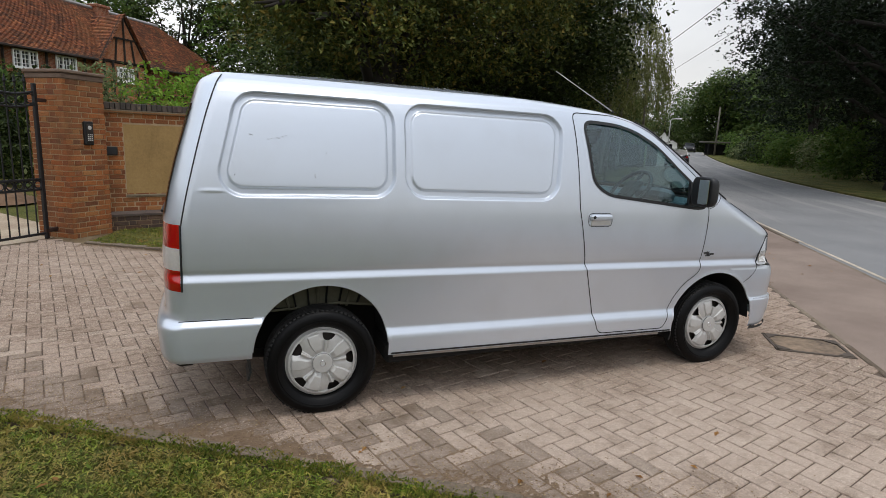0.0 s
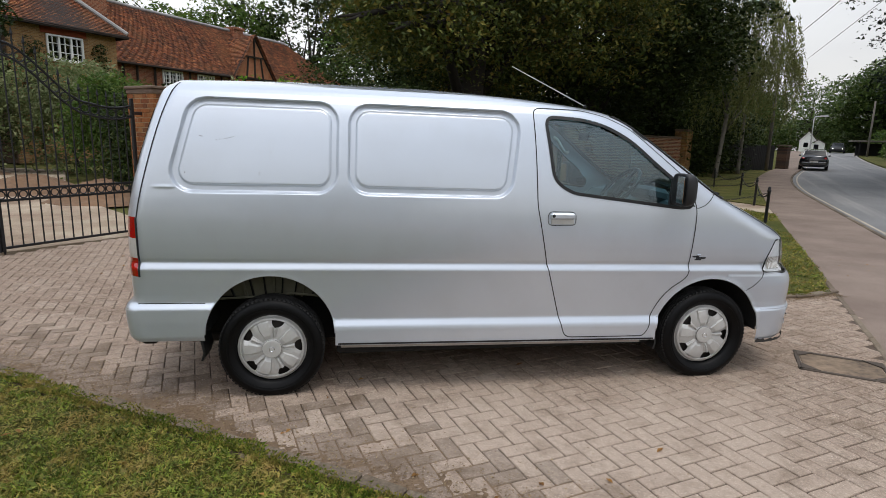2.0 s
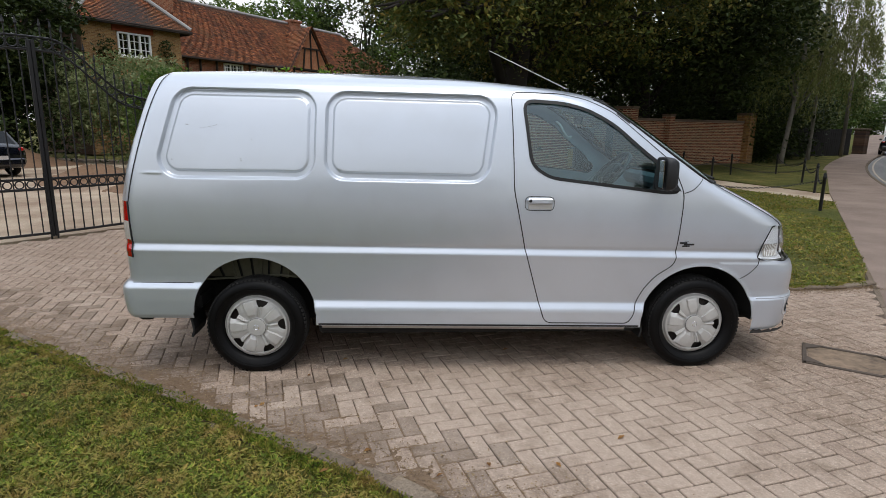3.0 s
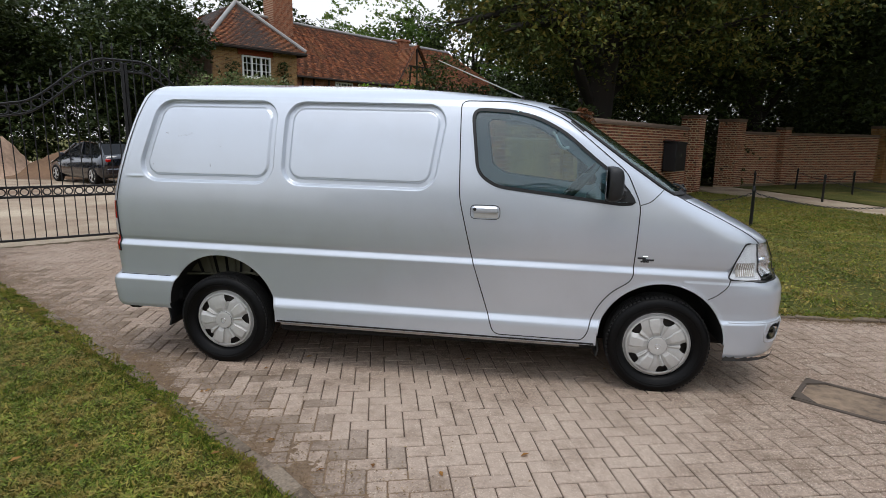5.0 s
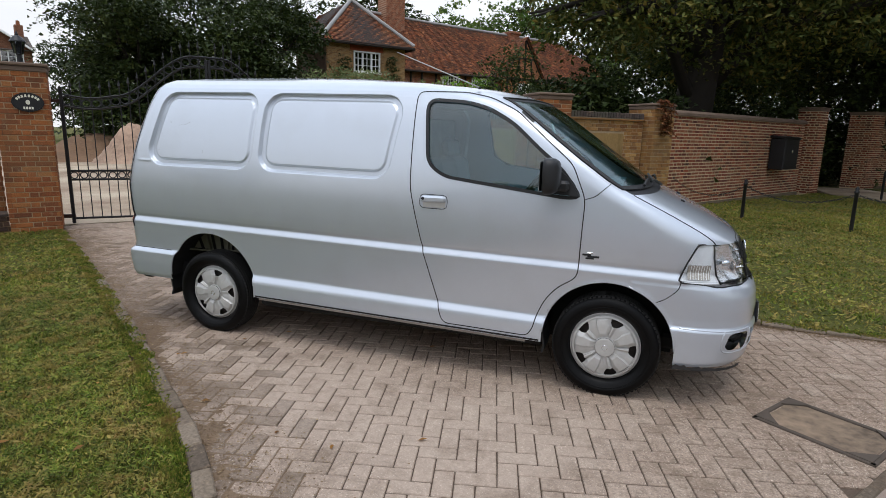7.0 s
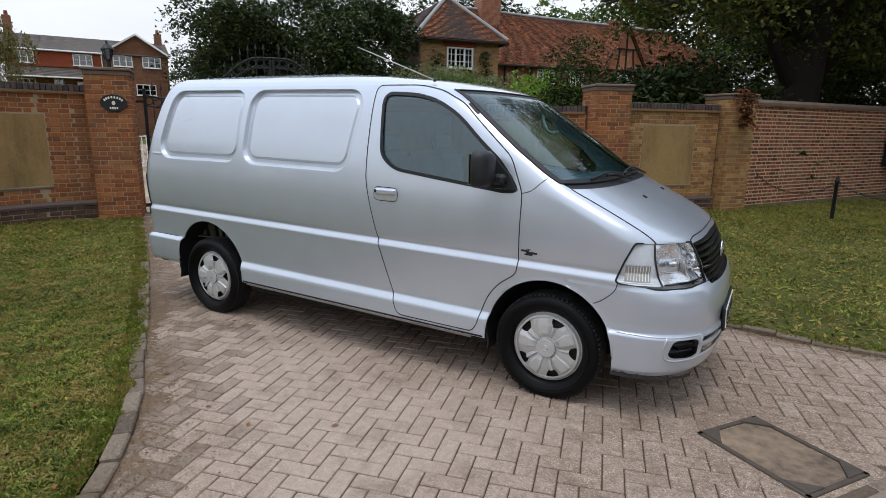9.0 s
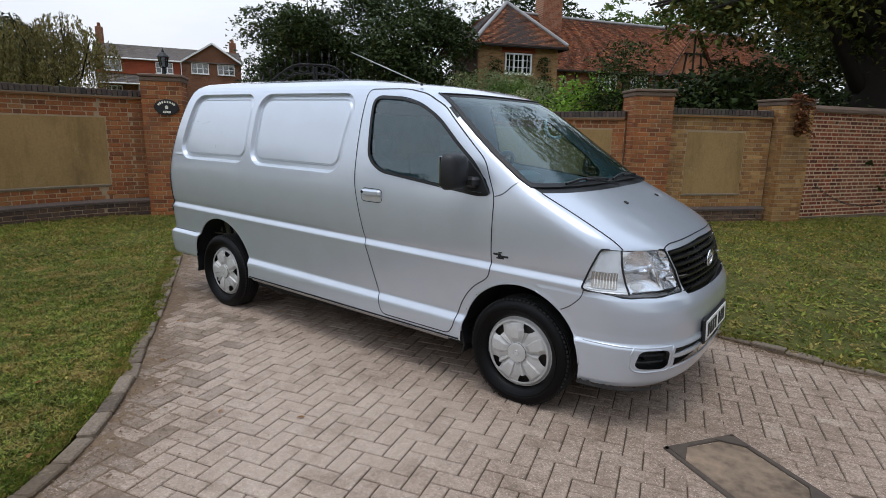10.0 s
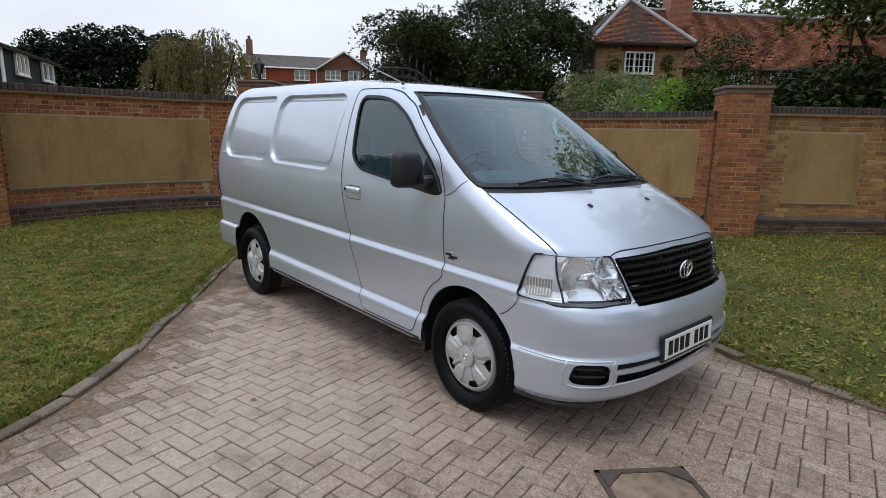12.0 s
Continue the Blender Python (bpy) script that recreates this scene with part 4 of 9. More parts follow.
def pz(P):
    """The body's slight nose-down stance, about the rear axle."""
    P = np.asarray(P, float).reshape(-1, 3)
    x, z = P[:, 0], P[:, 2] - 0.32
    return np.stack([x * math.cos(PITCH) + z * math.sin(PITCH), P[:, 1], 0.32 - x * math.sin(PITCH) + z * math.cos(PITCH)], 1)


def tab(rows):
    a = np.array(rows, float)

    def f(z):
        return np.interp(z, a[:, 0], a[:, 1])
    return f


def smooth_tab(rows, soft=0.02):
    f = tab(rows)

    def h(z):
        z = np.asarray(z, float)
        return (f(z - soft) + f(z - soft / 2) + f(z) + f(z + soft / 2) + f(z + soft)) / 5
    return h


# half width, rear face, start of the nose's curve, front face and its squareness, by height
W_RAW = tab([(0.20, 0.80), (0.26, 0.835), (0.30, 0.855), (0.345, 0.862), (0.44, 0.864), (0.462, 0.860), (0.497, 0.838), (0.51, 0.836), (0.65, 0.852), (0.80, 0.868), (0.830, 0.8725), (0.838, 0.870), (0.866, 0.8525),
          (0.874, 0.8505), (0.893, 0.8585), (0.93, 0.8645), (1.0, 0.872), (1.1, 0.878), (1.2, 0.876), (1.3, 0.866), (1.4, 0.850), (1.5, 0.829), (1.6, 0.804), (1.7, 0.775), (1.78, 0.746), (1.84, 0.716), (1.88, 0.690), (1.91, 0.658), (1.93, 0.625), (1.945, 0.59)])


def W_(z):
    """The half width, with the upper flank's curve smoothed."""
    z = np.asarray(z, float)
    soft = sum(W_RAW(z + d) for d in np.linspace(-0.07, 0.07, 15)) / 15
    return W_RAW(z) + (soft - W_RAW(z)) * np.clip((z - 0.98) / 0.12, 0, 1) * np.clip((1.86 - z) / 0.10, 0, 1)


W_REAR = tab([(0.20, 0.78), (0.34, 0.83), (0.40, 0.862), (0.50, 0.874), (0.580, 0.878), (0.592, 0.875), (0.606, 0.856), (0.612, 0.8475), (0.66, 0.8512), (0.75, 0.8627)])
W_FRONT = tab([(0.20, 0.82), (0.29, 0.85), (0.34, 0.868), (0.50, 0.874), (0.540, 0.874), (0.556, 0.858), (0.60, 0.858), (0.72, 0.868), (0.80, 0.872)])


def WX(x, z):
    """Half width at x and z: flank, rear bumper and front bumper."""
    w = W_(z)
    w = np.where((x < -0.30) & (z < 0.75), W_REAR(z), w)
    return np.where((x > 3.1) & (z < 0.80), W_FRONT(z), w)


XR = smooth_tab([(0.20, -0.78), (0.34, -0.83), (0.40, -0.868), (0.55, -0.880), (0.585, -0.878), (0.62, -0.845), (0.64, -0.835), (0.95, -0.840), (1.15, -0.83), (1.34, -0.795), (1.5, -0.757), (1.7, -0.702), (1.82, -0.668), (1.88, -0.648), (1.92, -0.622), (1.945, -0.56)], 0.02)
X0 = smooth_tab([(0.20, 3.26), (0.80, 3.26), (0.83, 3.23), (1.03, 3.25), (1.08, 3.22), (1.16, 3.09), (1.28, 2.88), (1.34, 2.78), (1.5, 2.55), (1.7, 2.25), (1.8, 2.08), (1.87, 1.80), (1.92, 1.40), (1.945, 1.0)], 0.03)
XF = smooth_tab([(0.20, 3.68), (0.26, 3.74), (0.30, 3.80), (0.345, 3.852), (0.42, 3.866), (0.50, 3.878), (0.538, 3.882), (0.556, 3.866), (0.66, 3.870), (0.74, 3.860), (0.795, 3.835), (0.82, 3.80), (0.93, 3.782), (1.02, 3.735), (1.06, 3.70), (1.12, 3.60), (1.19, 3.46), (1.26, 3.31), (1.305, 3.21),
                 (1.34, 3.15), (1.5, 2.92), (1.7, 2.63), (1.82, 2.45), (1.85, 2.385), (1.875, 2.32), (1.90, 2.22), (1.92, 2.10), (1.935, 1.95), (1.945, 1.75)], 0.012)
NN = smooth_tab([(0.20, 3.0), (0.78, 3.0), (0.84, 2.7), (1.02, 2.7), (1.08, 3.0), (1.3, 3.0), (1.45, 3.1), (1.9, 3.1), (1.945, 2.8)], 0.04)


def steps(bands, a, b, coarse):
    """Values from a to b, closer together within bands of (from, to, step)."""
    out = [a]
    while out[-1] < b - 1e-6:
        st = coarse
        for lo, hi, f in bands:
            if lo <= out[-1] <= hi:
                st = min(st, f)
        out.append(min(b, out[-1] + st))
    return np.array(out)


ZL = steps([(0.29, 0.90, 0.0085), (1.275, 1.375, 0.0055), (1.835, 1.865, 0.0035), (1.765, 1.865, 0.0055), (1.865, 1.95, 0.005)], 0.28, 1.945, 0.0125)
XFIX = steps([(-0.61, -0.34, 0.0065), (0.345, 0.545, 0.0065), (1.41, 1.61, 0.0065), (-0.42, 0.42, 0.0115)], -0.70, 1.72, 0.02)
NR, NS2, NF, NK = 24, 84, 124, 34
# the screen's and bonnet's edge, as a share of the half width, by height
EDGE = tab([(0.2, 0.905), (1.05, 0.90), (1.12, 0.912), (1.22, 0.922), (1.30, 0.934), (1.34, 0.948), (1.38, 0.958), (1.5, 0.963), (1.6, 0.957), (1.7, 0.948), (1.8, 0.930), (1.84, 0.912), (1.86, 0.902), (1.945, 0.88)])
NS = len(XFIX) + NS2
rows = []
fine = np.linspace(0, math.pi / 2, 1600)
for z in ZL:
    w, xr, x0, xf, n = float(W_(z)), float(XR(z)), float(X0(z)), float(XF(z)), float(NN(z))
    wr, wf = float(WX(-0.5, z)), float(WX(3.3, z))
    # rear quarter: from the middle of the tail round to the flank
    rc = 0.13
    cr = np.stack([xr + rc * (1 - np.cos(fine) ** (2 / 2.6)), wr * np.sin(fine) ** (2 / 9.0)], 1)
    cr[:, 0] += 0.03 * (cr[:, 1] / wr) ** 2 - 0.03
    cf = np.stack([x0 + (xf - x0) * np.sin(fine) ** (2 / n), wf * np.cos(fine) ** (2 / n)], 1)

    def even(c, k):
        s = np.concatenate([[0], np.cumsum(np.hypot(*np.diff(c, axis=0).T))])
        t = np.linspace(0, s[-1], k)
        return np.stack([np.interp(t, s, c[:, 0]), np.interp(t, s, c[:, 1])], 1)
    a = even(cr, NR)
    cut = int(np.argmin(np.abs(cf[:, 1] - float(EDGE(z)) * wf)))
    b = np.concatenate([even(cf[:cut + 1], NK + 1), even(cf[cut:], NF - NK)[1:]])
    xa = a[-1, 0]
    lim = min(1.72, x0 - 0.05)
    xb = max(-0.5, xa + 0.03)
    xs = np.where(XFIX < -0.5, xa + 0.008 + (XFIX + 0.70) * (xb - xa - 0.008) / 0.2, xb + (XFIX + 0.5) * (lim - xb) / 2.22)
    xs = np.concatenate([xs, np.linspace(lim, x0, NS2 + 1)[1:]])[:-1]
    side = np.stack([xs, WX(xs, np.full(len(xs), z))], 1)
    half = np.concatenate([a, side, b])
    rows.append(np.column_stack([half, np.full(len(half), z)]))
GRID = np.array(rows)
NJ, NI = GRID.shape[:2]
NS = NI - NR - NF


def rpoly_sdf(poly, r, X, Z):
    """Signed distance to a polygon whose corners are rounded by r; inside is negative."""
    P = np.array(poly, float)
    n = len(P)
    # pull the corners in by r
    Q = []
    area = 0.5 * sum(P[i][0] * P[(i + 1) % n][1] - P[(i + 1) % n][0] * P[i][1] for i in range(n))
    sg = 1 if area > 0 else -1
    for i in range(n):
        a, b, c = P[i - 1], P[i], P[(i + 1) % n]
        d1, d2 = (b - a) / np.linalg.norm(b - a), (c - b) / np.linalg.norm(c - b)
        n1, n2 = sg * np.array([-d1[1], d1[0]]), sg * np.array([-d2[1], d2[0]])
        bis = n1 + n2
        Q.append(b + bis * (r / max(0.3, 1 + n1 @ n2)))
    Q = np.array(Q)
    best = np.full(np.shape(X), 1e9)
    for i in range(n):
        a, b = Q[i], Q[(i + 1) % n]
        e = b - a
        t = np.clip(((X - a[0]) * e[0] + (Z - a[1]) * e[1]) / (e @ e), 0, 1)
        best = np.minimum(best, np.hypot(X - a[0] - t * e[0], Z - a[1] - t * e[1]))
    return np.where(inside([tuple(q) for q in Q], X, Z), -best, best) - r


PANEL_1 = [(-0.592, 1.290), (0.405, 1.298), (0.410, 1.852), (-0.462, 1.848)]
PANEL_2 = [(0.462, 1.298), (1.500, 1.298), (1.578, 1.852), (0.470, 1.852)]
DOOR_WIN = [(1.726, 1.828), (2.00, 1.815), (2.15, 1.778), (2.32, 1.69), (2.51, 1.53), (2.645, 1.43), (2.765, 1.272), (2.68, 1.262), (1.90, 1.343), (1.782, 1.42)]
DOOR = [(1.648, 1.878), (1.672, 1.26), (1.768, 0.86), (1.925, 0.365), (2.50, 0.365), (2.535, 0.42), (2.55, 0.50), (2.595, 0.61), (2.667, 0.703), (2.787, 0.785), (2.788, 0.90), (2.795, 1.262), (2.705, 1.46), (2.325, 1.768), (2.15, 1.846), (1.98, 1.878)]
ARCH = [(0.0, 0.40, 0.395), (2.985, 0.385, 0.392)]


def arch_sdf(X, Z, a):
    cx, cz, r = a
    up = np.hypot(X - cx, Z - cz) - r
    return np.where(Z >= cz, up, np.abs(X - cx) - r)


def relief(X, Z):
    """How far the flank's pressed panels lie back, in metres."""
    out = np.zeros(np.shape(X))
    for p, r in ((PANEL_1, 0.13), (PANEL_2, 0.13)):
        d = -rpoly_sdf(p, r, X, Z)
        s1 = np.clip(d / 0.010, 0, 1)
        s2 = np.clip((d - 0.044) / 0.009, 0, 1)
        out += 0.033 * s1 * s1 * (3 - 2 * s1) - 0.011 * s2 * s2 * (3 - 2 * s2)
    # shallow character line under the panels and lips round the wheel arches
    out -= 0.004 * np.exp(-((Z - 1.322) / 0.008) ** 2) * np.clip((-0.52 - X) / 0.03, 0, 1) * np.clip((X + 0.66) / 0.05, 0, 1)
    for a in ARCH:
        d = arch_sdf(X, Z, a)
        out -= (0.0015 if a[0] < 1 else 0.004) * np.exp(-(d / 0.012) ** 2) * (Z > 0.42)
    return out


def flank(x, z):
    """The half width of the bare body at x and height z."""
    x, z = np.asarray(x, float), np.asarray(z, float)
    w, x0, xf, n = WX(x, z), X0(z), XF(z), NN(z)
    t = np.clip((x - x0) / np.maximum(xf - x0, 1e-3), 0, 1)
    return np.where(x > x0, w * np.clip(1 - t ** n, 0, 1) ** (1 / n), w)


X, Y, Z = GRID[..., 0].copy(), GRID[..., 1].copy(), GRID[..., 2].copy()
on_side = np.zeros((NJ, NI), bool)
on_side[:, NR - 2:] = True
on_side &= Y > 0.35


def snap(X, Z, sdf, tol, mask):
    """Draw the grid's vertices near an outline on to it."""
    e = 1e-4
    d = sdf(X, Z)
    gx, gz = (sdf(X + e, Z) - d) / e, (sdf(X, Z + e) - d) / e
    gl = np.maximum(np.hypot(gx, gz), 0.5)
    k = mask & (np.abs(d) < tol)
    X[k] -= (d * gx / gl ** 2)[k]
    Z[k] -= (d * gz / gl ** 2)[k]


win_sdf = lambda a, b: rpoly_sdf(DOOR_WIN, 0.055, a, b)
for a in ARCH:
    snap(X, Z, lambda p, q, a=a: arch_sdf(p, q, a), 0.0075, on_side & (Y > 0.6))
snap(X, Z, win_sdf, 0.0085, on_side & (X > 1.5))
ii = on_side & (X < XF(Z) - 0.3)
Y[ii] = flank(X[ii], Z[ii])
flat_side = np.zeros((NJ, NI), bool)
flat_side[:, NR + 1:NR + NS + 10] = True
Y -= np.where(flat_side, relief(X, Z), 0)
FULL = np.stack([X, Y, Z], -1)
HEAD_P = [(16.3, 0.826), (19.0, 0.952), (21.7, 1.052), (46.3, 1.040), (50.5, 0.931), (54.7, 0.815), (42.0, 0.808), (31.0, 0.806)]
GRILLE_P = [(47.6, 1.030), (92.0, 1.040), (92.0, 0.790), (57.0, 0.798), (51.8, 0.924)]
FOG_P = [(34.6, 0.430), (47.0, 0.42), (47.0, 0.53), (36.4, 0.533)]


def nose_xy(phi, z):
    """The nose's plan point at angle phi about (3.1, 0) and height z."""
    x0, xf, n, w = float(X0(z)), float(XF(z)), float(NN(z)), float(WX(3.3, z))
    xx, yy = x0 + (xf - x0) * np.sin(fine) ** (2 / n), w * np.cos(fine) ** (2 / n)
    ph = np.degrees(np.arctan2(xx - 3.1, np.maximum(yy, 1e-6)))
    return np.interp(phi, ph, xx), np.interp(phi, ph, yy)


# draw the nose's grid on to the outlines of lamps, grille and openings
i0 = NR + NS
PH = np.degrees(np.arctan2(FULL[:, i0:, 0] - 3.1, np.maximum(FULL[:, i0:, 1], 1e-6)))
for poly, r_ in ((HEAD_P, 0.012), (GRILLE_P, 0.004), (FOG_P, 0.03)):
    sd = lambda p, q: rpoly_sdf([(a_ / 100, b_) for a_, b_ in poly], r_, p / 100, q)
    zz = FULL[:, i0:, 2]
    d = sd(PH, zz)
    gx, gz = (sd(PH + 0.01, zz) - d) / 0.01, (sd(PH, zz + 1e-4) - d) / 1e-4
    for j_, i_ in zip(*np.where((np.abs(d) < 0.0062) & (FULL[:, i0:, 0] > 3.3))):
        g2 = (gx[j_, i_] * 100) ** 2 + gz[j_, i_] ** 2
        if g2 < 0.2:
            continue
        p2 = PH[j_, i_] - d[j_, i_] * gx[j_, i_] * 1e4 / g2
        z2 = zz[j_, i_] - d[j_, i_] * gz[j_, i_] / g2
        if p2 < 89.9:
            FULL[j_, i0 + i_] = (*nose_xy(p2, z2), z2)

# face centres and what each face belongs to
C = (FULL[:-1, :-1] + FULL[1:, :-1] + FULL[:-1, 1:] + FULL[1:, 1:]) / 4
cx, cy, cz = C[..., 0], C[..., 1], C[..., 2]
PHI = np.degrees(np.arctan2(cx - 3.1, np.maximum(cy, 1e-6)))
hole = np.zeros(cx.shape, bool)
for a in ARCH:
    hole |= (arch_sdf(cx, cz, a) < 0) & (cy > 0.55)
hole_win = (win_sdf(cx, cz) < 0) & (cy > 0.4) & (cx > 1.5)
head_f = (rpoly_sdf([(p / 100, q) for p, q in HEAD_P], 0.012, PHI / 100, cz) < 0) & (cx > 3.3)
grille_f = (rpoly_sdf([(p / 100, q) for p, q in GRILLE_P], 0.004, PHI / 100, cz) < 0) & (cx > 3.3)
past = np.zeros(cx.shape, bool)
past[:, NR + NS + NK:] = True
ws_f = (cz > 1.330) & (cz < 1.848) & past
cowl_f = (cz > 1.300) & (cz <= 1.330) & past
fog_f = (rpoly_sdf([(p / 100, q) for p, q in FOG_P], 0.03, PHI / 100, cz) < 0) & (cx > 3.4)
intake_f = (PHI > 49.5) & (cz > 0.432) & (cz < 0.532) & (np.abs(cz - 0.483) > 0.010) & (cx > 3.4)
door_f = (rpoly_sdf(DOOR, 0.03, cx, cz) < 0) & (cy > 0.4) & (cx > 1.5)
hood_f = (cz > np.where(PHI < 47.5, 1.045, 1.060)) & (cz <= 1.300) & past
fb_f = (cz < 0.815) & (cx > 3.24)
rb_f = (cz < 0.617) & (cx < -0.35)
lamp_f = (cz > 0.785) & (cz < 1.140) & (cx < -0.745) & (cy > 0.70)
tail_f = (cx < XR(cz) + 0.10) & (cz > 0.63) & ~lamp_f
region = np.zeros(cx.shape, int)
region[tail_f] = 5
region[rb_f] = 4
region[fb_f] = 3
region[hood_f] = 2
region[door_f] = 1
gone = ((cz < 0.335) & (cx > -0.40) & (cx < 3.2)) | ((cz < 0.375) & (cx <= -0.40)) | ((cz < 0.315) & (cx >= 3.2)) | hole | hole_win | head_f | grille_f | ws_f | cowl_f | fog_f | intake_f | lamp_f
region[gone] = -1


def shell_normals(F):
    a = np.gradient(F, axis=1)
    b = np.gradient(F, axis=0)
    n = np.cross(a, b)
    return n / np.maximum(np.linalg.norm(n, axis=-1, keepdims=True), 1e-9)


NRM = shell_normals(FULL)
if NRM[60, NR + 100, 1] < 0:
    NRM = -NRM
quad_j, quad_i = np.meshgrid(np.arange(NJ - 1), np.arange(NI - 1), indexing="ij")


def shell_part(name, mask, mat, parent, label="", both=True, inset=0.0, side=0, relief_fn=None):
    """The faces of the body shell under a mask, as one mesh; side: -1 right, 1 left, 0 both."""
    V, Q, NV = [], [], []
    for s in ((-1, 1) if side == 0 else (side,)):
        jj, iq = quad_j[mask], quad_i[mask]
        q = np.stack([jj * NI + iq, jj * NI + iq + 1, (jj + 1) * NI + iq + 1, (jj + 1) * NI + iq], 1)
        ids, inv = np.unique(q, return_inverse=True)
        F = FULL - NRM * inset
        P = F.reshape(-1, 3)[ids].copy()
        nn = NRM.reshape(-1, 3)[ids].copy()
        P[:, 1] *= s
        nn[:, 1] *= s
        q = inv.reshape(-1, 4)
        if s > 0:
            q = q[:, ::-1]
        Q.append(q + sum(len(v) for v in V))
        V.append(P)
        NV.append(nn)
    V, Q, NV = np.concatenate(V), np.concatenate(Q), np.concatenate(NV)
    me = arr_mesh(name, pz(V), Q, mat, True)
    me.normals_split_custom_set_from_vertices([tuple(v) for v in NV])
    ob = new(name, me)
    ob.parent = parent
    return tagged(ob, label)


body = shell_part("body", region == 0, M["paint"], van, "dusty silver metal body")
door_r = shell_part("front_door", region == 1, M["paint"], van, side=-1)
door_l = shell_part("front_door", region == 1, M["paint"], van, side=1)
bonnet = shell_part("bonnet", region == 2, M["paint"], van)
bumper_f = shell_part("front_bumper", region == 3, M["paint"], van)
bumper_r = shell_part("rear_bumper", region == 4, M["paint"], van)
tailgate = shell_part("tailgate", region == 5, M["paint"], van)
shell_part("windscreen", ws_f, M["glass"], van, "large raked windscreen reflecting the sky", inset=0.004)
frit_f = ws_f & ((quad_i < NR + NS + NK + 4) | (cz < 1.352) | (cz > 1.834))
shell_part("screen_border", frit_f, M["rubber"], van, "black border of the windscreen", inset=0.0025)
shell_part("cowl", cowl_f, M["plastic"], van, "black cowl under the wipers", inset=0.006)
for s in (-1, 1):
    shell_part("side_window", hole_win, M["side_glass"], door_r if s < 0 else door_l, "tinted door glass", side=s, inset=0.008)

# roof: rings closing over the top contour
top = FULL[-1]
outline = np.concatenate([top, (top * [1, -1, 1])[::-1][1:-1]])
cxm = 0.55
ringsV, ringsN = [], 22
for k_ in range(ringsN):
    f = 1 - k_ / (ringsN - 1)
    f = f ** 1.0
    P = outline.copy()
    P[:, 0] = cxm + (P[:, 0] - cxm) * f
    P[:, 1] *= f
    P[:, 2] = 1.945 + 0.068 * (1 - f ** 1.7)
    ringsV.append(P)
RV = np.concatenate(ringsV)
no = len(outline)
RQ = np.array([(k_ * no + i, k_ * no + (i + 1) % no, (k_ + 1) * no + (i + 1) % no, (k_ + 1) * no + i) for k_ in range(ringsN - 1) for i in range(no)])
roof_me = arr_mesh("roof", pz(RV), RQ[:, ::-1], M["paint"], True)
roof = new("roof", roof_me)
roof.parent = van


def on_flank(pts, s, lift=0.0015):
    """Points (x, z) laid on the flank."""
    P = np.array(pts, float)
    y = flank(P[:, 0], P[:, 1]) - relief(P[:, 0], P[:, 1]) + lift
    return np.column_stack([P[:, 0], s * y, P[:, 1]])


def ribbon(name, pts, width, mat, parent, s, lift=0.0015, label="", closed=False, step=0.012):
    """A narrow strip along a line of the flank (a shut line or rubber)."""
    if closed:
        Q = np.array(list(pts) + [pts[0]], float)
        s_ = np.concatenate([[0], np.cumsum(np.linalg.norm(np.diff(Q, axis=0), axis=1))])
        u_ = np.linspace(0, s_[-1], int(s_[-1] / step) + 1)[:-1]
        P = np.stack([np.interp(u_, s_, Q[:, 0]), np.interp(u_, s_, Q[:, 1])], 1)
    else:
        P = np.array(spline(pts, step))
    d = np.gradient(P, axis=0)
    if closed:
        P = np.concatenate([P, P[:1]])
        d = np.concatenate([d, d[:1]])
    d /= np.maximum(np.linalg.norm(d, axis=1, keepdims=True), 1e-9)
    nn = np.stack([-d[:, 1], d[:, 0]], 1)
    A, B = on_flank(P + nn * width / 2, s, lift), on_flank(P - nn * width / 2, s, lift)
    n = len(P)
    V = np.concatenate([A, B])
    Q = np.array([(i, i + 1, n + i + 1, n + i) for i in range(n - 1)])
    if s > 0:
        Q = Q[:, ::-1]
    ob = new(name, arr_mesh(name, pz(V), Q, mat, True))
    ob.parent = parent
    return tagged(ob, label)


def rounded(poly, r, k=6):
    """The outline of a polygon with rounded corners."""
    P = [np.array(p, float) for p in poly]
    out = []
    for i in range(len(P)):
        a, b, c = P[i - 1], P[i], P[(i + 1) % len(P)]
        la, lc = np.linalg.norm(a - b), np.linalg.norm(c - b)
        q = min(r, la * 0.45, lc * 0.45)
        p0, p1 = b + (a - b) / la * q, b + (c - b) / lc * q
        for t in np.linspace(0, 1, k):
            out.append((1 - t) ** 2 * p0 + 2 * t * (1 - t) * b + t * t * p1)
    return [tuple(p) for p in out]


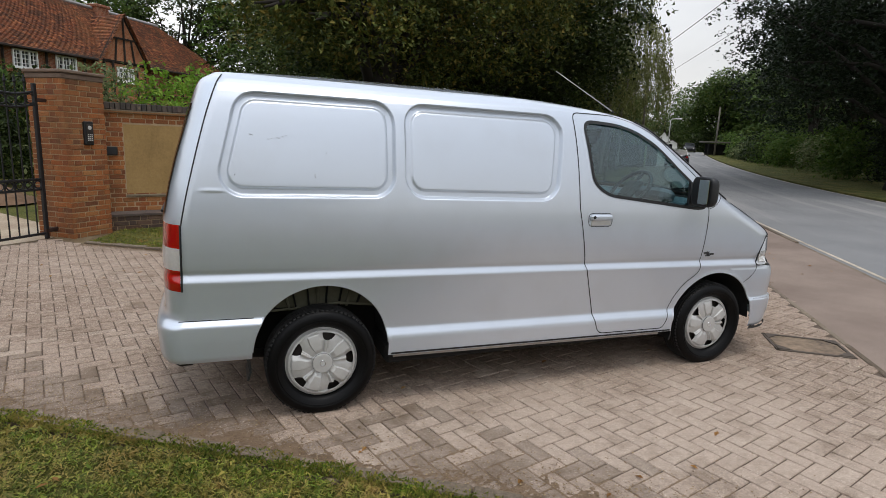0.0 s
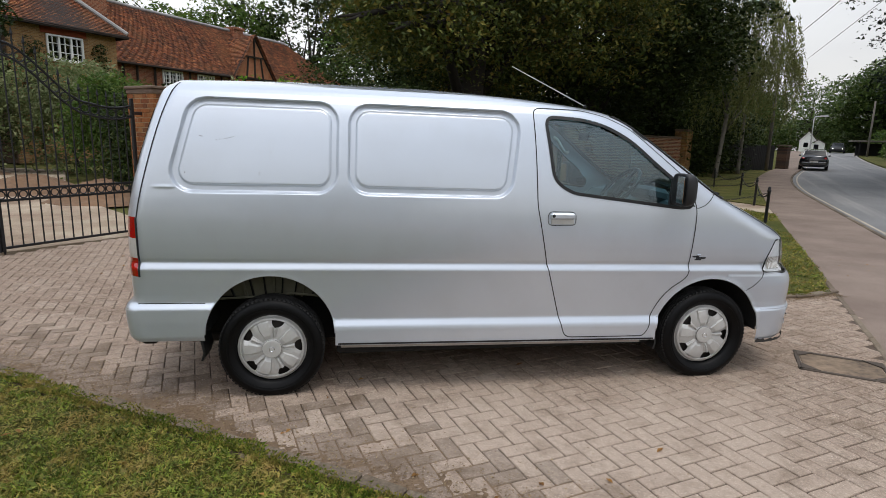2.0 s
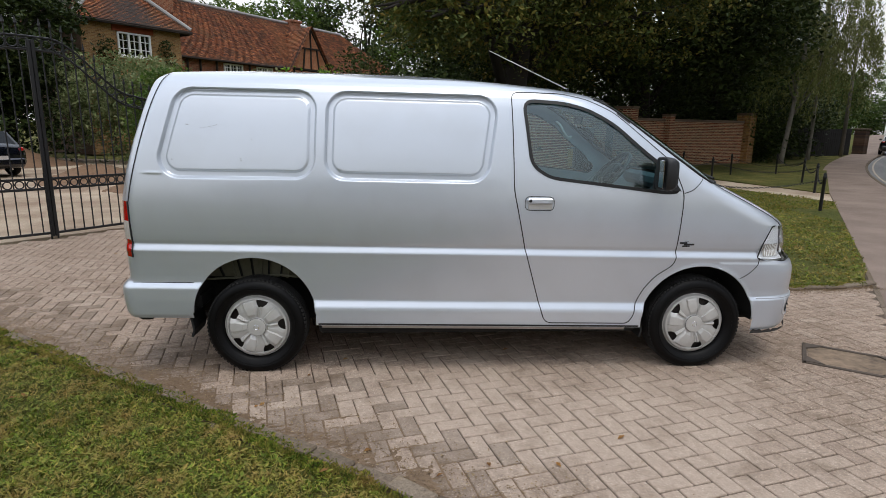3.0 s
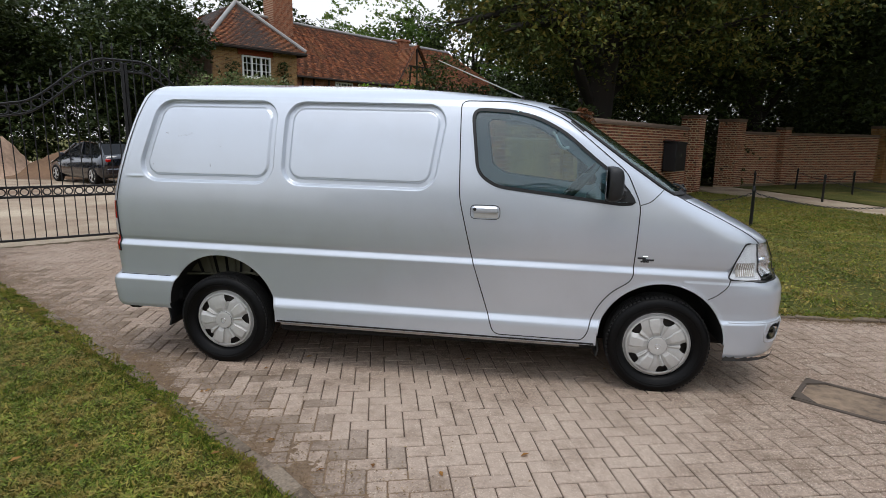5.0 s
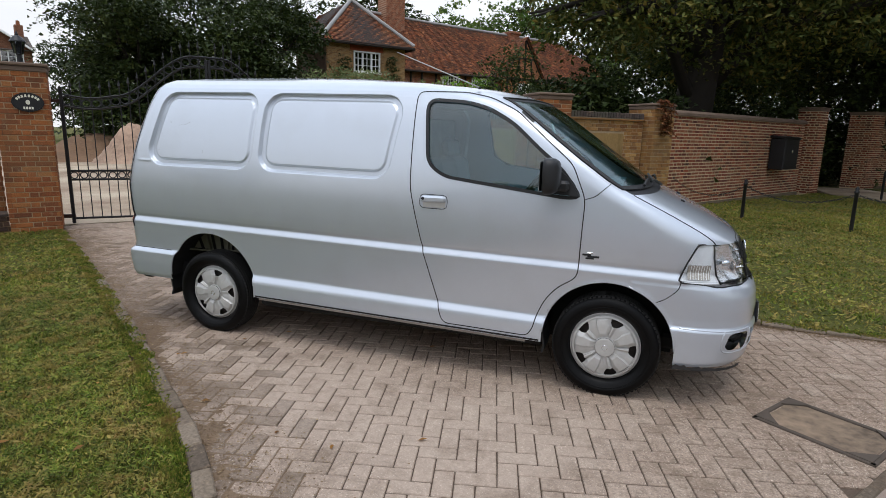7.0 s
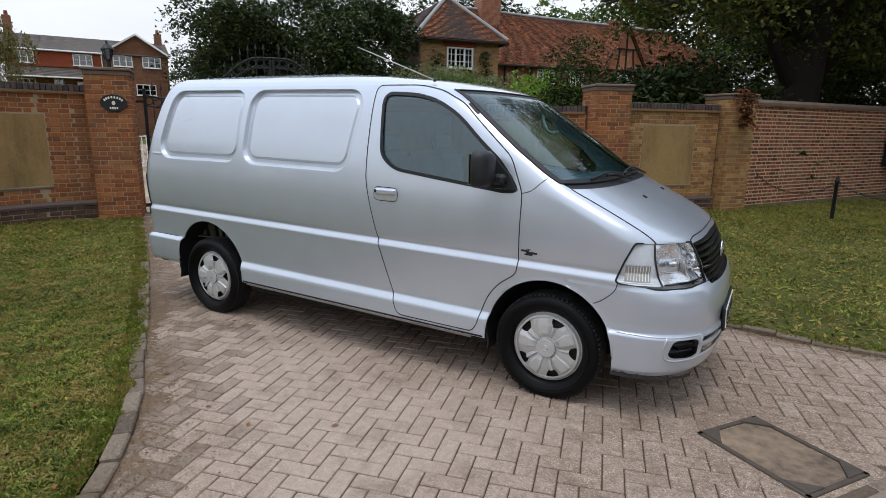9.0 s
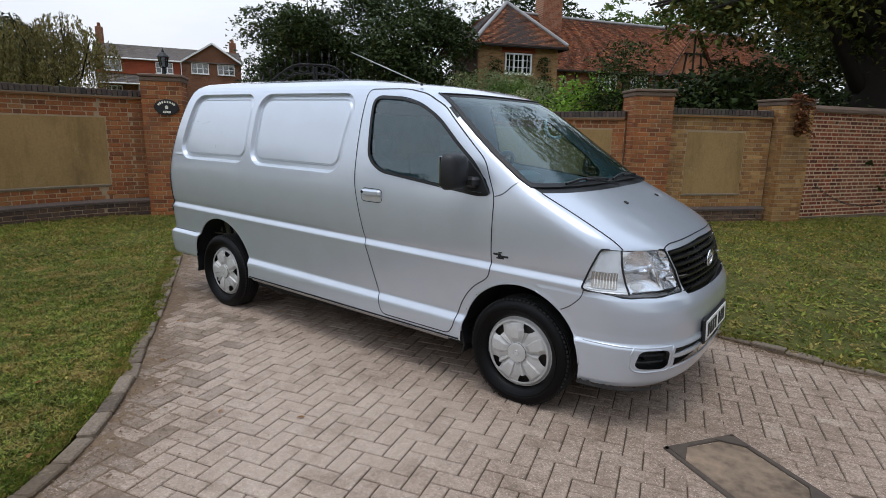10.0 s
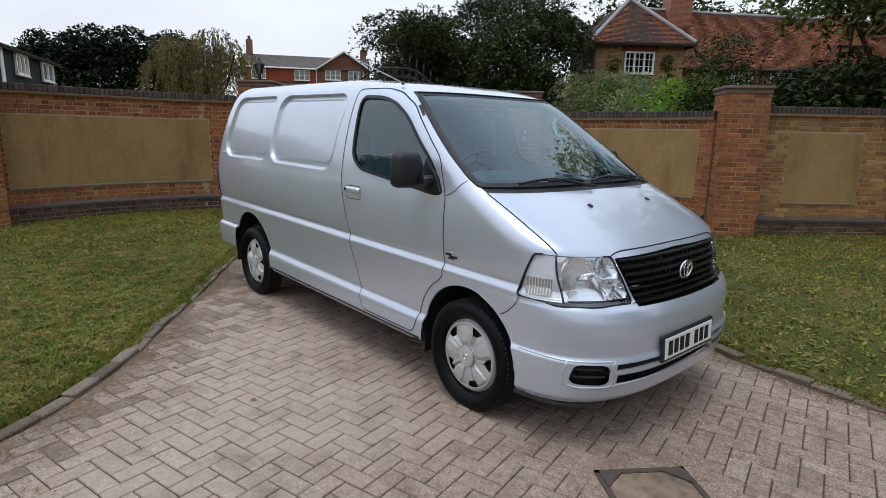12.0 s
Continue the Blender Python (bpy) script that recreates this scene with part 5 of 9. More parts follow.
for s in (-1, 1):
    dr = door_r if s < 0 else door_l
    ribbon("shut_line", rounded(DOOR, 0.05), 0.0065, M["seam"], dr, s, closed=True)
    ribbon("window_seal", rounded(DOOR_WIN, 0.075), 0.021, M["rubber"], dr, s, 0.003, closed=True)
    # fender seam, sill seam, bumper joints
    ribbon("shut_line", [(2.795, 1.262), (2.85, 1.283), (2.895, 1.325), (2.93, 1.358)], 0.005, M["seam"], body, s)
    ribbon("shut_line", [(-0.385, 0.616), (-0.5, 0.616), (-0.765, 0.616)], 0.006, M["seam"], bumper_r, s)
    ribbon("shut_line", [(3.37, 0.835), (3.365, 0.80), (3.35, 0.77), (3.30, 0.72), (3.25, 0.69)], 0.005, M["seam"], bumper_f, s)
    ribbon("sill_strip", [(0.41, 0.345), (1.5, 0.345), (2.58, 0.345)], 0.012, M["seam"], body, s, 0.003)
    part("sill_flange", Geo().box((2.06, 0.004, 0.024), Matrix.Translation(Vector(pz([(1.46, s * 0.845, 0.326)])[0])) @ pose(0, 0, 0, 0, 0.85, 0), 0.001), M["flange"], body)
    ribbon("shut_line", [(-0.737, 1.14), (-0.735, 1.16), (-0.70, 1.34), (-0.625, 1.66), (-0.565, 1.86), (-0.53, 1.93)], 0.007, M["seam"], body, s)

# rolled lips of the wheel arches
for s in (-1, 1):
    for ax, az, ar in ARCH:
        arc = [(ax + ar * math.cos(w), az + ar * math.sin(w)) for w in np.linspace(math.pi * 0.985, math.pi * 0.015, 64)]
        lip = pz(on_flank(arc, s, -0.0055))
        part("arch_lip", Geo().tube([Vector(p) for p in lip], 0.0065, 6), M["paint"], body, smooth=True)

# wheels
def wheel(x, s, parent, turn):
    w = new("wheel")
    w.empty_display_size = 0.1
    w.parent = parent
    hub = pose(x, s * 0.768, 0.312, 90 if s < 0 else -90, 0, 0)
    R, ri = 0.324, 0.214
    prof = [(ri - 0.01, -0.09), (ri + 0.005, 0.055), (ri + 0.02, 0.074), (ri + 0.055, 0.090), (R - 0.045, 0.092), (R - 0.02, 0.082), (R - 0.006, 0.066), (R, 0.045), (R, -0.05), (R - 0.01, -0.075), (ri, -0.09)]
    g = Geo().lathe(prof, 72, hub)
    # raised tread blocks and rim of the side wall
    tr = Geo()
    for lane, wd in ((-0.058, 0.022), (-0.030, 0.020), (-0.004, 0.020), (0.022, 0.020), (0.044, 0.012)):
        tr.lathe([(R - 0.008, lane - wd / 2), (R + 0.002, lane - wd / 2 + 0.002), (R + 0.002, lane + wd / 2 - 0.002), (R - 0.008, lane + wd / 2)], 72, hub)
    for i in range(72):
        tr.box((0.012, 0.019, 0.020), hub @ pose(0, 0, 0, 0, 0, 5 * i) @ pose(R - 0.0085, 0, 0.0590, 0, 32, 0), 0.002)
    tyre = part("tyre", g, M["tyre"], w, "black road-worn tyre", smooth=False)
    part("tread", tr, M["tread"], tyre, "dusty tread blocks")
    for poly in tyre.data.polygons:
        poly.use_smooth = len(poly.vertices) == 4 and poly.index < 72 * 10
    for r0, dz in ((R - 0.052, 0.0935), (ri + 0.045, 0.0915)):
        part("rib", Geo().lathe([(r0 - 0.003, dz - 0.004), (r0, dz), (r0 + 0.003, dz - 0.004)], 72, hub), M["tyre"], tyre, smooth=True)
    # wheel cover: seven broad spokes, open between
    part("rim", Geo().lathe([(0.20, -0.06), (0.205, 0.03), (0.02, 0.02), (0.02, -0.02)], 48, hub), M["hubcap_dark"], w, "dark wheel behind the cover", smooth=True)
    n = 5
    rings = [0.0, 0.05, 0.058, 0.063, 0.075, 0.09, 0.103, 0.113, 0.119, 0.126, 0.134, 0.142, 0.150, 0.158, 0.166, 0.174, 0.180, 0.185, 0.187, 0.198, 0.208, 0.213]
    RI, RO, SP, GP = 0.142, 0.185, 20, 6
    vs, fs = [], []

    def cover_height(rr, k_):
        h = 0.070 - 1.8 * max(0, rr - 0.12) ** 2
        if rr <= 0.058:
            h = 0.079 - 0.3 * rr ** 2
        elif rr < 0.187:
            # broad blades: a flat, a step down along a groove, and a valley on either side
            rise = min(1.0, 5.5 * k_, 5.5 * (1 - k_))
            fold = 0.35 if k_ > 0.62 else 1.0
            edge_ = min(1.0, (rr - 0.058) / 0.03, (0.190 - rr) / 0.014)
            h += 0.017 * rise * fold * edge_ - 0.012
        return h - 0.012 if rr >= 0.208 else h
    for rr in rings:
        c_ = min(max(rr, RI), RO)
        half_ = 0.085 + 0.085 * math.sin(min(1.0, (c_ - RI) / (RO - RI)) * 1.9) ** 0.7
        mid_ = -(c_ - 0.15) * 0.6
        for q in range(n):
            for k_ in range(SP + GP):
                u = mid_ + half_ + (1 - 2 * half_) * k_ / SP if k_ <= SP else mid_ - half_ + 1 + 2 * half_ * (k_ - SP) / GP
                th = 2 * math.pi * (q + u) / n + radians(turn)
                h = cover_height(rr, k_ / SP if k_ <= SP else 1 - (k_ - SP) / GP)
                vs.append(hub @ Vector((rr * math.cos(th), rr * math.sin(th), h)))
    per_ = n * (SP + GP)
    for ri_ in range(len(rings) - 1):
        open_ = RI - 1e-6 <= rings[ri_] and rings[ri_ + 1] <= RO + 1e-6
        for a in range(per_):
            if open_ and a % (SP + GP) >= SP:
                continue
            fs.append((ri_ * per_ + a, ri_ * per_ + (a + 1) % per_, (ri_ + 1) * per_ + (a + 1) % per_, (ri_ + 1) * per_ + a))
    cover = part("wheel_cover", Geo().add(vs, fs), M["hubcap"], w, "silver plastic wheel cover")
    part("hub_groove", Geo().lathe([(0.0575, 0.073), (0.0605, 0.073), (0.0605, 0.066)], 40, hub), M["seam"], cover)
    for q in range(n):
        # the pressed groove down one side of each blade
        line_ = []
        for rr in (0.070, 0.09, 0.12, 0.15, 0.176):
            c_ = min(max(rr, RI), RO)
            hf = 0.085 + 0.085 * math.sin(min(1.0, (c_ - RI) / (RO - RI)) * 1.9) ** 0.7
            a_ = 2 * math.pi * (q - (c_ - 0.15) * 0.6 + hf + (1 - 2 * hf) * 0.62) / n + radians(turn)
            line_.append(hub @ Vector((rr * math.cos(a_), rr * math.sin(a_), cover_height(rr, 0.66) + 0.001)))
        part("groove", Geo().tube(line_, [0.0012, 0.002, 0.0022, 0.0022, 0.0012], 5), M["seam"], cover)
    part("hub_badge", Geo().ring(0.016, 0.0025, hub @ pose(0, 0, 0.080, 90, 0, 0)), M["chrome"], cover, smooth=True)
    part("hub_cap", Geo().lathe([(0.056, 0.066), (0.0555, 0.0775), (0.053, 0.0795), (0.0, 0.081)], 40, hub), M["hubcap"], cover)
    return w


for x in (0.0, 2.985):
    for s in (-1, 1):
        wheel(x, s, van, 78 if x == 0 else 70)

# wheel houses, underside, mud flaps
for x, zc, rr in ((0.0, 0.40, 0.41), (2.985, 0.385, 0.40)):
    for s in (-1, 1):
        g = Geo()
        n = 28
        vs = []
        for i in range(n + 1):
            a = math.pi * (i / n)
            for y in (0.835, 0.80, 0.45):
                vs.append(pz([(x + rr * 1.01 * math.cos(a), s * y, zc + rr * 1.01 * math.sin(a))])[0])
        fs = [(3 * i + j, 3 * i + j + 1, 3 * i + 4 + j, 3 * i + 3 + j) for i in range(n) for j in range(2)]
        g.add(vs, fs)
        vs = [pz([(x + rr * math.cos(math.pi * i / n), s * 0.46, zc + rr * math.sin(math.pi * i / n))])[0] for i in range(n + 1)] + [pz([(x, s * 0.46, 0.25)])[0], pz([(x - rr, s * 0.46, 0.25)])[0], pz([(x + rr, s * 0.46, 0.25)])[0]]
        g.add(vs, [tuple(range(n + 1))] + [(0, n, n + 2, n + 3)])
        part("wheel_house", g, M["under"], van, "dark dusty wheel arch liner")
        if x == 0:
            vs = [pz([(x + rr * 1.0 * math.cos(math.pi * i / 24), s * y, zc + rr * 1.0 * math.sin(math.pi * i / 24))])[0] for y in (0.64, 0.60) for i in range(4, 21)]
            liner = part("arch_liner", Geo().add(vs, [tuple(range(17)), tuple(range(33, 16, -1))]), M["arch_metal"], van, "dusty ribbed inner arch")
            # every third bar a pale rib, the others dark, standing for gaps between ribs
            for i in range(9):
                xx = x - 0.27 + i * 0.066 + 0.012 * math.sin(i * 2.3)
                top_ = zc + math.sqrt(max(0.01, (rr * 0.98) ** 2 - (xx - x) ** 2))
                part("arch_rib", Geo().box((0.009 + 0.007 * (i % 3 == 1), 0.03, top_ - 0.60), Matrix.Translation(Vector(pz([(xx, s * 0.65, (top_ + 0.60) / 2)])[0])) @ pose(0, 0, 0, 0, (xx - x) * 75, 0), 0.003), M["arch_metal"] if i % 3 == 1 else M["under"], liner)
            part("brake_pipe", Geo().tube([(x - 0.38, s * 0.68, 0.60), (x - 0.1, s * 0.68, 0.612), (x + 0.12, s * 0.68, 0.63), (x + 0.36, s * 0.68, 0.60)], 0.008, 6), M["arch_metal"], liner)
        fx = -0.44 if x == 0 else 2.575
        g = Geo()
        prof = [(0.0, 0.42), (0.015, 0.34), (0.03, 0.27), (0.02, 0.22)] if x else [(0.0, 0.44), (0.02, 0.36), (0.03, 0.30), (0.015, 0.25)]
        vs = [(fx + dx + t, s * y, z) for dx, z in prof for y in (0.63, 0.845) for t in (0.0, 0.012)]
        fs = []
        for i in range(len(prof) - 1):
            o = i * 4
            fs += [(o, o + 2, o + 6, o + 4), (o + 1, o + 5, o + 7, o + 3), (o, o + 4, o + 5, o + 1), (o + 2, o + 3, o + 7, o + 6)]
        g.add(vs, fs)
        part("mud_flap", g, M["rubber"], van, "black rubber mud flap")
part("underbody", Geo().box((2.2, 1.58, 0.14), pose(1.5, 0, 0.31), 0.02), M["under"], van, "dark underside")
part("rear_tray", Geo().box((0.42, 1.45, 0.12), pose(-0.60, 0, 0.455), 0.02), M["under"], van)
part("front_tray", Geo().box((0.36, 1.15, 0.10), pose(3.48, 0, 0.31), 0.02), M["under"], van)
part("chassis", Geo().box((3.9, 0.86, 0.10), pose(1.4, 0, 0.33), 0.02), M["under"], van)
for x in (0.0, 2.985):
    part("axle", Geo().tube([(x, -0.7, 0.318), (x, 0.7, 0.318)], 0.05, 10), M["under"], van)
part("tow_bracket", Geo().box((0.10, 0.16, 0.06), pose(-0.74, -0.70, 0.375), 0.015), M["under"], van)
g = Geo().tube([(-0.30, -0.55, 0.30), (-0.80, -0.55, 0.325)], 0.028, 12)
part("exhaust", g, M["hubcap_dark"], van, smooth=True)

def front_pt(phi, z, out=0.0):
    """A point on the nose at plan angle phi (90 is the middle) and height z."""
    x, y = nose_xy(phi, z)
    return np.array([x + out * math.sin(radians(phi)), y + out * math.cos(radians(phi)), z])


def nose_line(pts, s, out=0.0, step=0.02):
    """A line over the nose through points (phi, z)."""
    P = spline([(a / 40, b) for a, b in pts], step)
    return [Vector(pz([front_pt(a * 40, b, out) * [1, s, 1]])[0]) for a, b in P]


# headlamps: bowls on a bright reflector and a ribbed indicator behind a clear lens
for s in (-1, 1):
    hl = shell_part("headlamp", head_f, M["lens"], van, "clear headlamp with a ribbed indicator", side=s, inset=0.001)
    shell_part("lamp_bowl", head_f, M["white_lamp"], hl, side=s, inset=0.075)
    # ribs of the indicator, each leaning back
    vs, fs = [], []
    n_, deep = 20, 0.014
    hgt = 0.222 / n_
    for k_ in range(n_):
        za, zb = 0.822 + k_ * hgt, 0.822 + (k_ + 1) * hgt
        for z, o in ((za, -deep + 0.6 * hgt), (zb, -deep)):
            cut_ = 28.2 + max(0, 1.05 - z) * 9 + max(0, 0.95 - z) * 12
            lo = np.interp(z, [0.826, 0.952, 1.052], [16.6, 19.3, 22.0])
            vs += [pz([front_pt(lo + (cut_ - lo) * f, z, o) * [1, s, 1]])[0] for f in np.linspace(0, 1, 9)]
        o_ = k_ * 18
        fs += [(o_ + q, o_ + q + 1, o_ + 10 + q, o_ + 9 + q) for q in range(8)]
    part("indicator", Geo().add(vs, fs), M["rib_lamp"], hl, "ribbed clear indicator")
    # hollow mirrors: a wide dipped-beam bowl, and two small ones beside the grille
    vs, fs = [], []
    nu, nv = 46, 34
    for z in np.linspace(0.824, 1.040, nv):
        cut_ = 28.4 + max(0, 1.05 - z) * 9 + max(0, 0.95 - z) * 12
        hi = float(np.interp(z, [0.81, 0.931, 1.04], [54.7, 50.4, 46.2]))
        for f in np.linspace(0, 1, nu):
            ph = cut_ + (hi - cut_) * f
            ridge = 0.575 + 0.10 * ((z - 0.93) / 0.11) ** 2
            if f < ridge:
                e = ((f / ridge - 0.5) * 2) ** 2 + ((z - 0.915) / 0.135) ** 2
                o = -0.006 - 0.058 * max(0.0, 1 - e) ** 0.75
            else:
                g_ = (f - ridge) / (1 - ridge)
                zc = 0.985 if z > 0.935 else 0.878
                e = ((g_ - 0.5) * 1.9) ** 2 + ((z - zc) / 0.058) ** 2
                o = -0.005 - 0.036 * max(0.0, 1 - e) ** 0.8
            vs.append(pz([front_pt(ph, z, o - 0.008) * [1, s, 1]])[0])
    fs = [(j * nu + i, j * nu + i + 1, (j + 1) * nu + i + 1, (j + 1) * nu + i) for j in range(nv - 1) for i in range(nu - 1)]
    mirror = part("reflector", Geo().add(vs, fs), M["reflector"], hl, "bright hollow reflector", smooth=True)
    for ph, z, o, r in ((37.2, 0.925, -0.05, 0.017), (47.6, 0.985, -0.03, 0.010), (49.6, 0.880, -0.03, 0.010)):
        c_ = Vector(pz([front_pt(ph, z, o) * [1, s, 1]])[0])
        part("bulb", Geo().lathe([(0.0, 0.03), (r * 0.7, 0.026), (r, 0.012), (r, -0.012)], 16, Matrix.Translation(c_) @ pose(0, 0, 0, 0, 72, 0)), M["chrome"], mirror, smooth=True)
    vs = [pz([front_pt(a, z, -0.004) * [1, s, 1]])[0] for z in (0.842, 0.885, 0.928) for a in np.linspace(19.4, 27.8, 9)]
    win = part("bulb_window", Geo().add(vs, [(9 * j + q, 9 * j + q + 1, 9 * j + 10 + q, 9 * j + 9 + q) for j in range(2) for q in range(8)]), M["lamp_grey"], hl, "grey lower indicator window")
    for a in np.linspace(20.5, 27.2, 8):
        part("rib", Geo().tube([Vector(pz([front_pt(a, z, -0.003) * [1, s, 1]])[0]) for z in (0.845, 0.885, 0.925)], 0.0022, 4), M["rib_lamp"], win)
    part("divider", Geo().tube(nose_line([(28.3, 1.045), (29.1, 0.948), (31.9, 0.818)], s, -0.006), 0.0055, 5), M["rubber"], hl)
    part("lamp_base", Geo().tube(nose_line([(33, 0.826), (42, 0.828), (53, 0.832)], s, -0.012), 0.006, 6), M["under"], hl)
    loop = [(p * 100, q) for p, q in rounded([(a / 100, b) for a, b in HEAD_P], 0.02, 4)]
    edge = [Vector(pz([front_pt(a, b) * [1, s, 1]])[0]) for a, b in loop]
    part("lamp_seal", Geo().tube([Vector(p) for p in spline([tuple(e) for e in edge], 0.02, True)] + [edge[0]], 0.0052, 5), M["rubber"], hl)
    shell_part("tail_lamp", lamp_f & (cz > 1.015), M["red"], van, "red upper tail lamp", side=s)
    shell_part("tail_lamp", lamp_f & (cz < 0.892), M["red"], van, "red lower tail lamp", side=s)
    shell_part("reversing_lamp", lamp_f & (cz <= 1.015) & (cz >= 0.892), M["white_lamp"], van, "pale reversing lamp", side=s)
    # dark edge of the tail lamp, along the flank and between its lenses
    lamp_line = lambda z: Vector(pz([(-0.742, s * (float(flank(-0.742, z)) + 0.001), z)])[0])
    part("lamp_edge", Geo().tube([lamp_line(z) for z in np.linspace(0.785, 1.140, 16)], 0.006, 5), M["seam"], body)
    # black seal round the windscreen's side
    i_ = NR + NS + NK
    js = [j for j in range(NJ) if 1.326 < ZL[j] < 1.85]
    part("windscreen_seal", Geo().tube([Vector(pz([(FULL[j, i_] + NRM[j, i_] * 0.001) * [1, s, 1]])[0]) for j in js[::2]], 0.0085, 6), M["rubber"], van)
jt, jb = int(np.argmin(np.abs(ZL - 1.848))), int(np.argmin(np.abs(ZL - 1.331)))
for j in (jt, jb):
    row = [FULL[j, i] + NRM[j, i] * 0.001 for i in range(NR + NS + NK, NI, 3)] + [FULL[j, NI - 1]]
    row = [p * [1, -1, 1] for p in row] + row[::-1][1:]
    part("windscreen_seal", Geo().tube([Vector(pz([p])[0]) for p in row], 0.005, 6), M["rubber"], van)

# grille: dark backing, slats, badge
grille = shell_part("grille", grille_f, M["grille_black"], van, "black slatted grille", inset=0.05)


for k_ in range(7):
    z = 0.812 + k_ * 0.034
    lim = 57.4 - (z - 0.80) / 0.24 * 9.3
    right = [front_pt(p, z) for p in np.linspace(lim, 90, 24)]
    line = [r_ * [1, -1, 1] for r_ in right] + [r_ for r_ in right[::-1][1:]]
    vs, fs = [], []
    for p in line:
        for dx, dz in ((-0.012, -0.010), (0.002, -0.004), (0.002, 0.006), (-0.035, 0.012)):
            vs.append(pz([p + [dx, 0, dz]])[0])
    for i in range(len(line) - 1):
        for j in range(4):
            fs.append((4 * i + j, 4 * i + 4 + j, 4 * i + 4 + (j + 1) % 4, 4 * i + (j + 1) % 4))
    part("slat", Geo().add(vs, fs), M["grille_black"], grille)
# short uprights between the slats, staggered
gw = Geo()
for k_, s in [(a, b) for a in range(6) for b in (-1, 1)]:
    for ph in np.arange(60.5 + 2.2 * (k_ % 2), 90, 4.4):
        lo_, hi_ = front_pt(ph, 0.812 + k_ * 0.034, -0.012) * [1, s, 1], front_pt(ph, 0.812 + (k_ + 1) * 0.034, -0.012) * [1, s, 1]
        gw.tube([Vector(pz([lo_])[0]), Vector(pz([hi_])[0])], 0.0042, 4)
part("grille_web", gw, M["grille_black"], grille, kind="stuff")
bm0 = Matrix.Translation(Vector(pz([(3.797, 0, 0.925)])[0])) @ pose(0, 0, 0, 0, -6, 90)
part("badge", Geo().add([], []).ring(0.052, 0.006, bm0 @ Matrix.Diagonal((1.25, 1, 0.9, 1)), 28).ring(0.026, 0.005, bm0 @ Matrix.Diagonal((0.8, 1, 1.6, 1)), 24).ring(0.030, 0.005, bm0 @ pose(0, 0, 0.022) @ Matrix.Diagonal((1.35, 1, 0.6, 1)), 24), M["chrome"], grille, "oval chrome badge", smooth=True)
# lower openings, plate
for s in (-1, 1):
    fog = shell_part("fog_recess", (PHI > 30.5) & (PHI < 48) & (cz > 0.375) & (cz < 0.56) & (cx > 3.3), M["plastic"], bumper_f, "dark lower opening", side=s, inset=0.05)
    for zz in (0.455, 0.495):
        pts = [front_pt(p, zz, -0.03) * [1, s, 1] for p in np.linspace(36, 46, 8)]
        part("fin", Geo().tube([Vector(pz([p])[0]) for p in pts], 0.007, 5), M["plastic"], fog)
for s in (-1, 1):
    # raised crease over the bumper, and the frame of the lower openings
    part("bumper_crease", Geo().tube(nose_line([(18.6, 0.550), (24, 0.549), (30, 0.547), (35, 0.545), (41, 0.545), (48, 0.545)], s, -0.002), 0.006, 6), M["paint"], bumper_f, smooth=True)
    part("opening_frame", Geo().tube(nose_line([(34.2, 0.545), (33.4, 0.49), (34.0, 0.430), (36.8, 0.411), (42, 0.409), (47.0, 0.412), (48.2, 0.44), (48.2, 0.50), (48.3, 0.545)], s, -0.002), 0.0065, 6), M["paint"], bumper_f, smooth=True)
    part("opening_frame", Geo().tube(nose_line([(47.0, 0.412), (55, 0.420), (70, 0.424), (89.9, 0.425)], s, -0.002), 0.006, 6), M["paint"], bumper_f, smooth=True)
shell_part("air_intake", (PHI >= 48) & (cz > 0.375) & (cz < 0.56) & (cx > 3.4), M["plastic"], bumper_f, "dark air intake", inset=0.05)
bar_pts = [front_pt(p, 0.483) for p in np.linspace(49, 90, 24)]
bar_pts = [p * [1, -1, 1] for p in bar_pts] + bar_pts[::-1][1:]
part("intake_bar", Geo().tube([Vector(pz([p - [0.012, 0, 0]])[0]) for p in bar_pts], 0.014, 8), M["paint"], bumper_f, smooth=True)
plate = new("number_plate")
plate.parent = van
pm = pose(*pz([(3.876, -0.05, 0.563)])[0]) @ pose(0, 0, 0, 0, -3, 0)
part("plate_frame", Geo().box((0.018, 0.56, 0.145), pm, 0.006), M["plastic"], plate)
part("plate_board", Geo().box((0.006, 0.52, 0.111), pm @ pose(0.0105, 0, 0), 0.002), M["plate"], plate, "white plate with dark bars")
for i in range(7):
    y = -0.21 + i * 0.06 + (0.04 if i > 3 else 0)
    part("plate_bar", Geo().box((0.003, 0.042, 0.075), pm @ pose(0.0142, y, 0)), M["plate_ink"], plate)

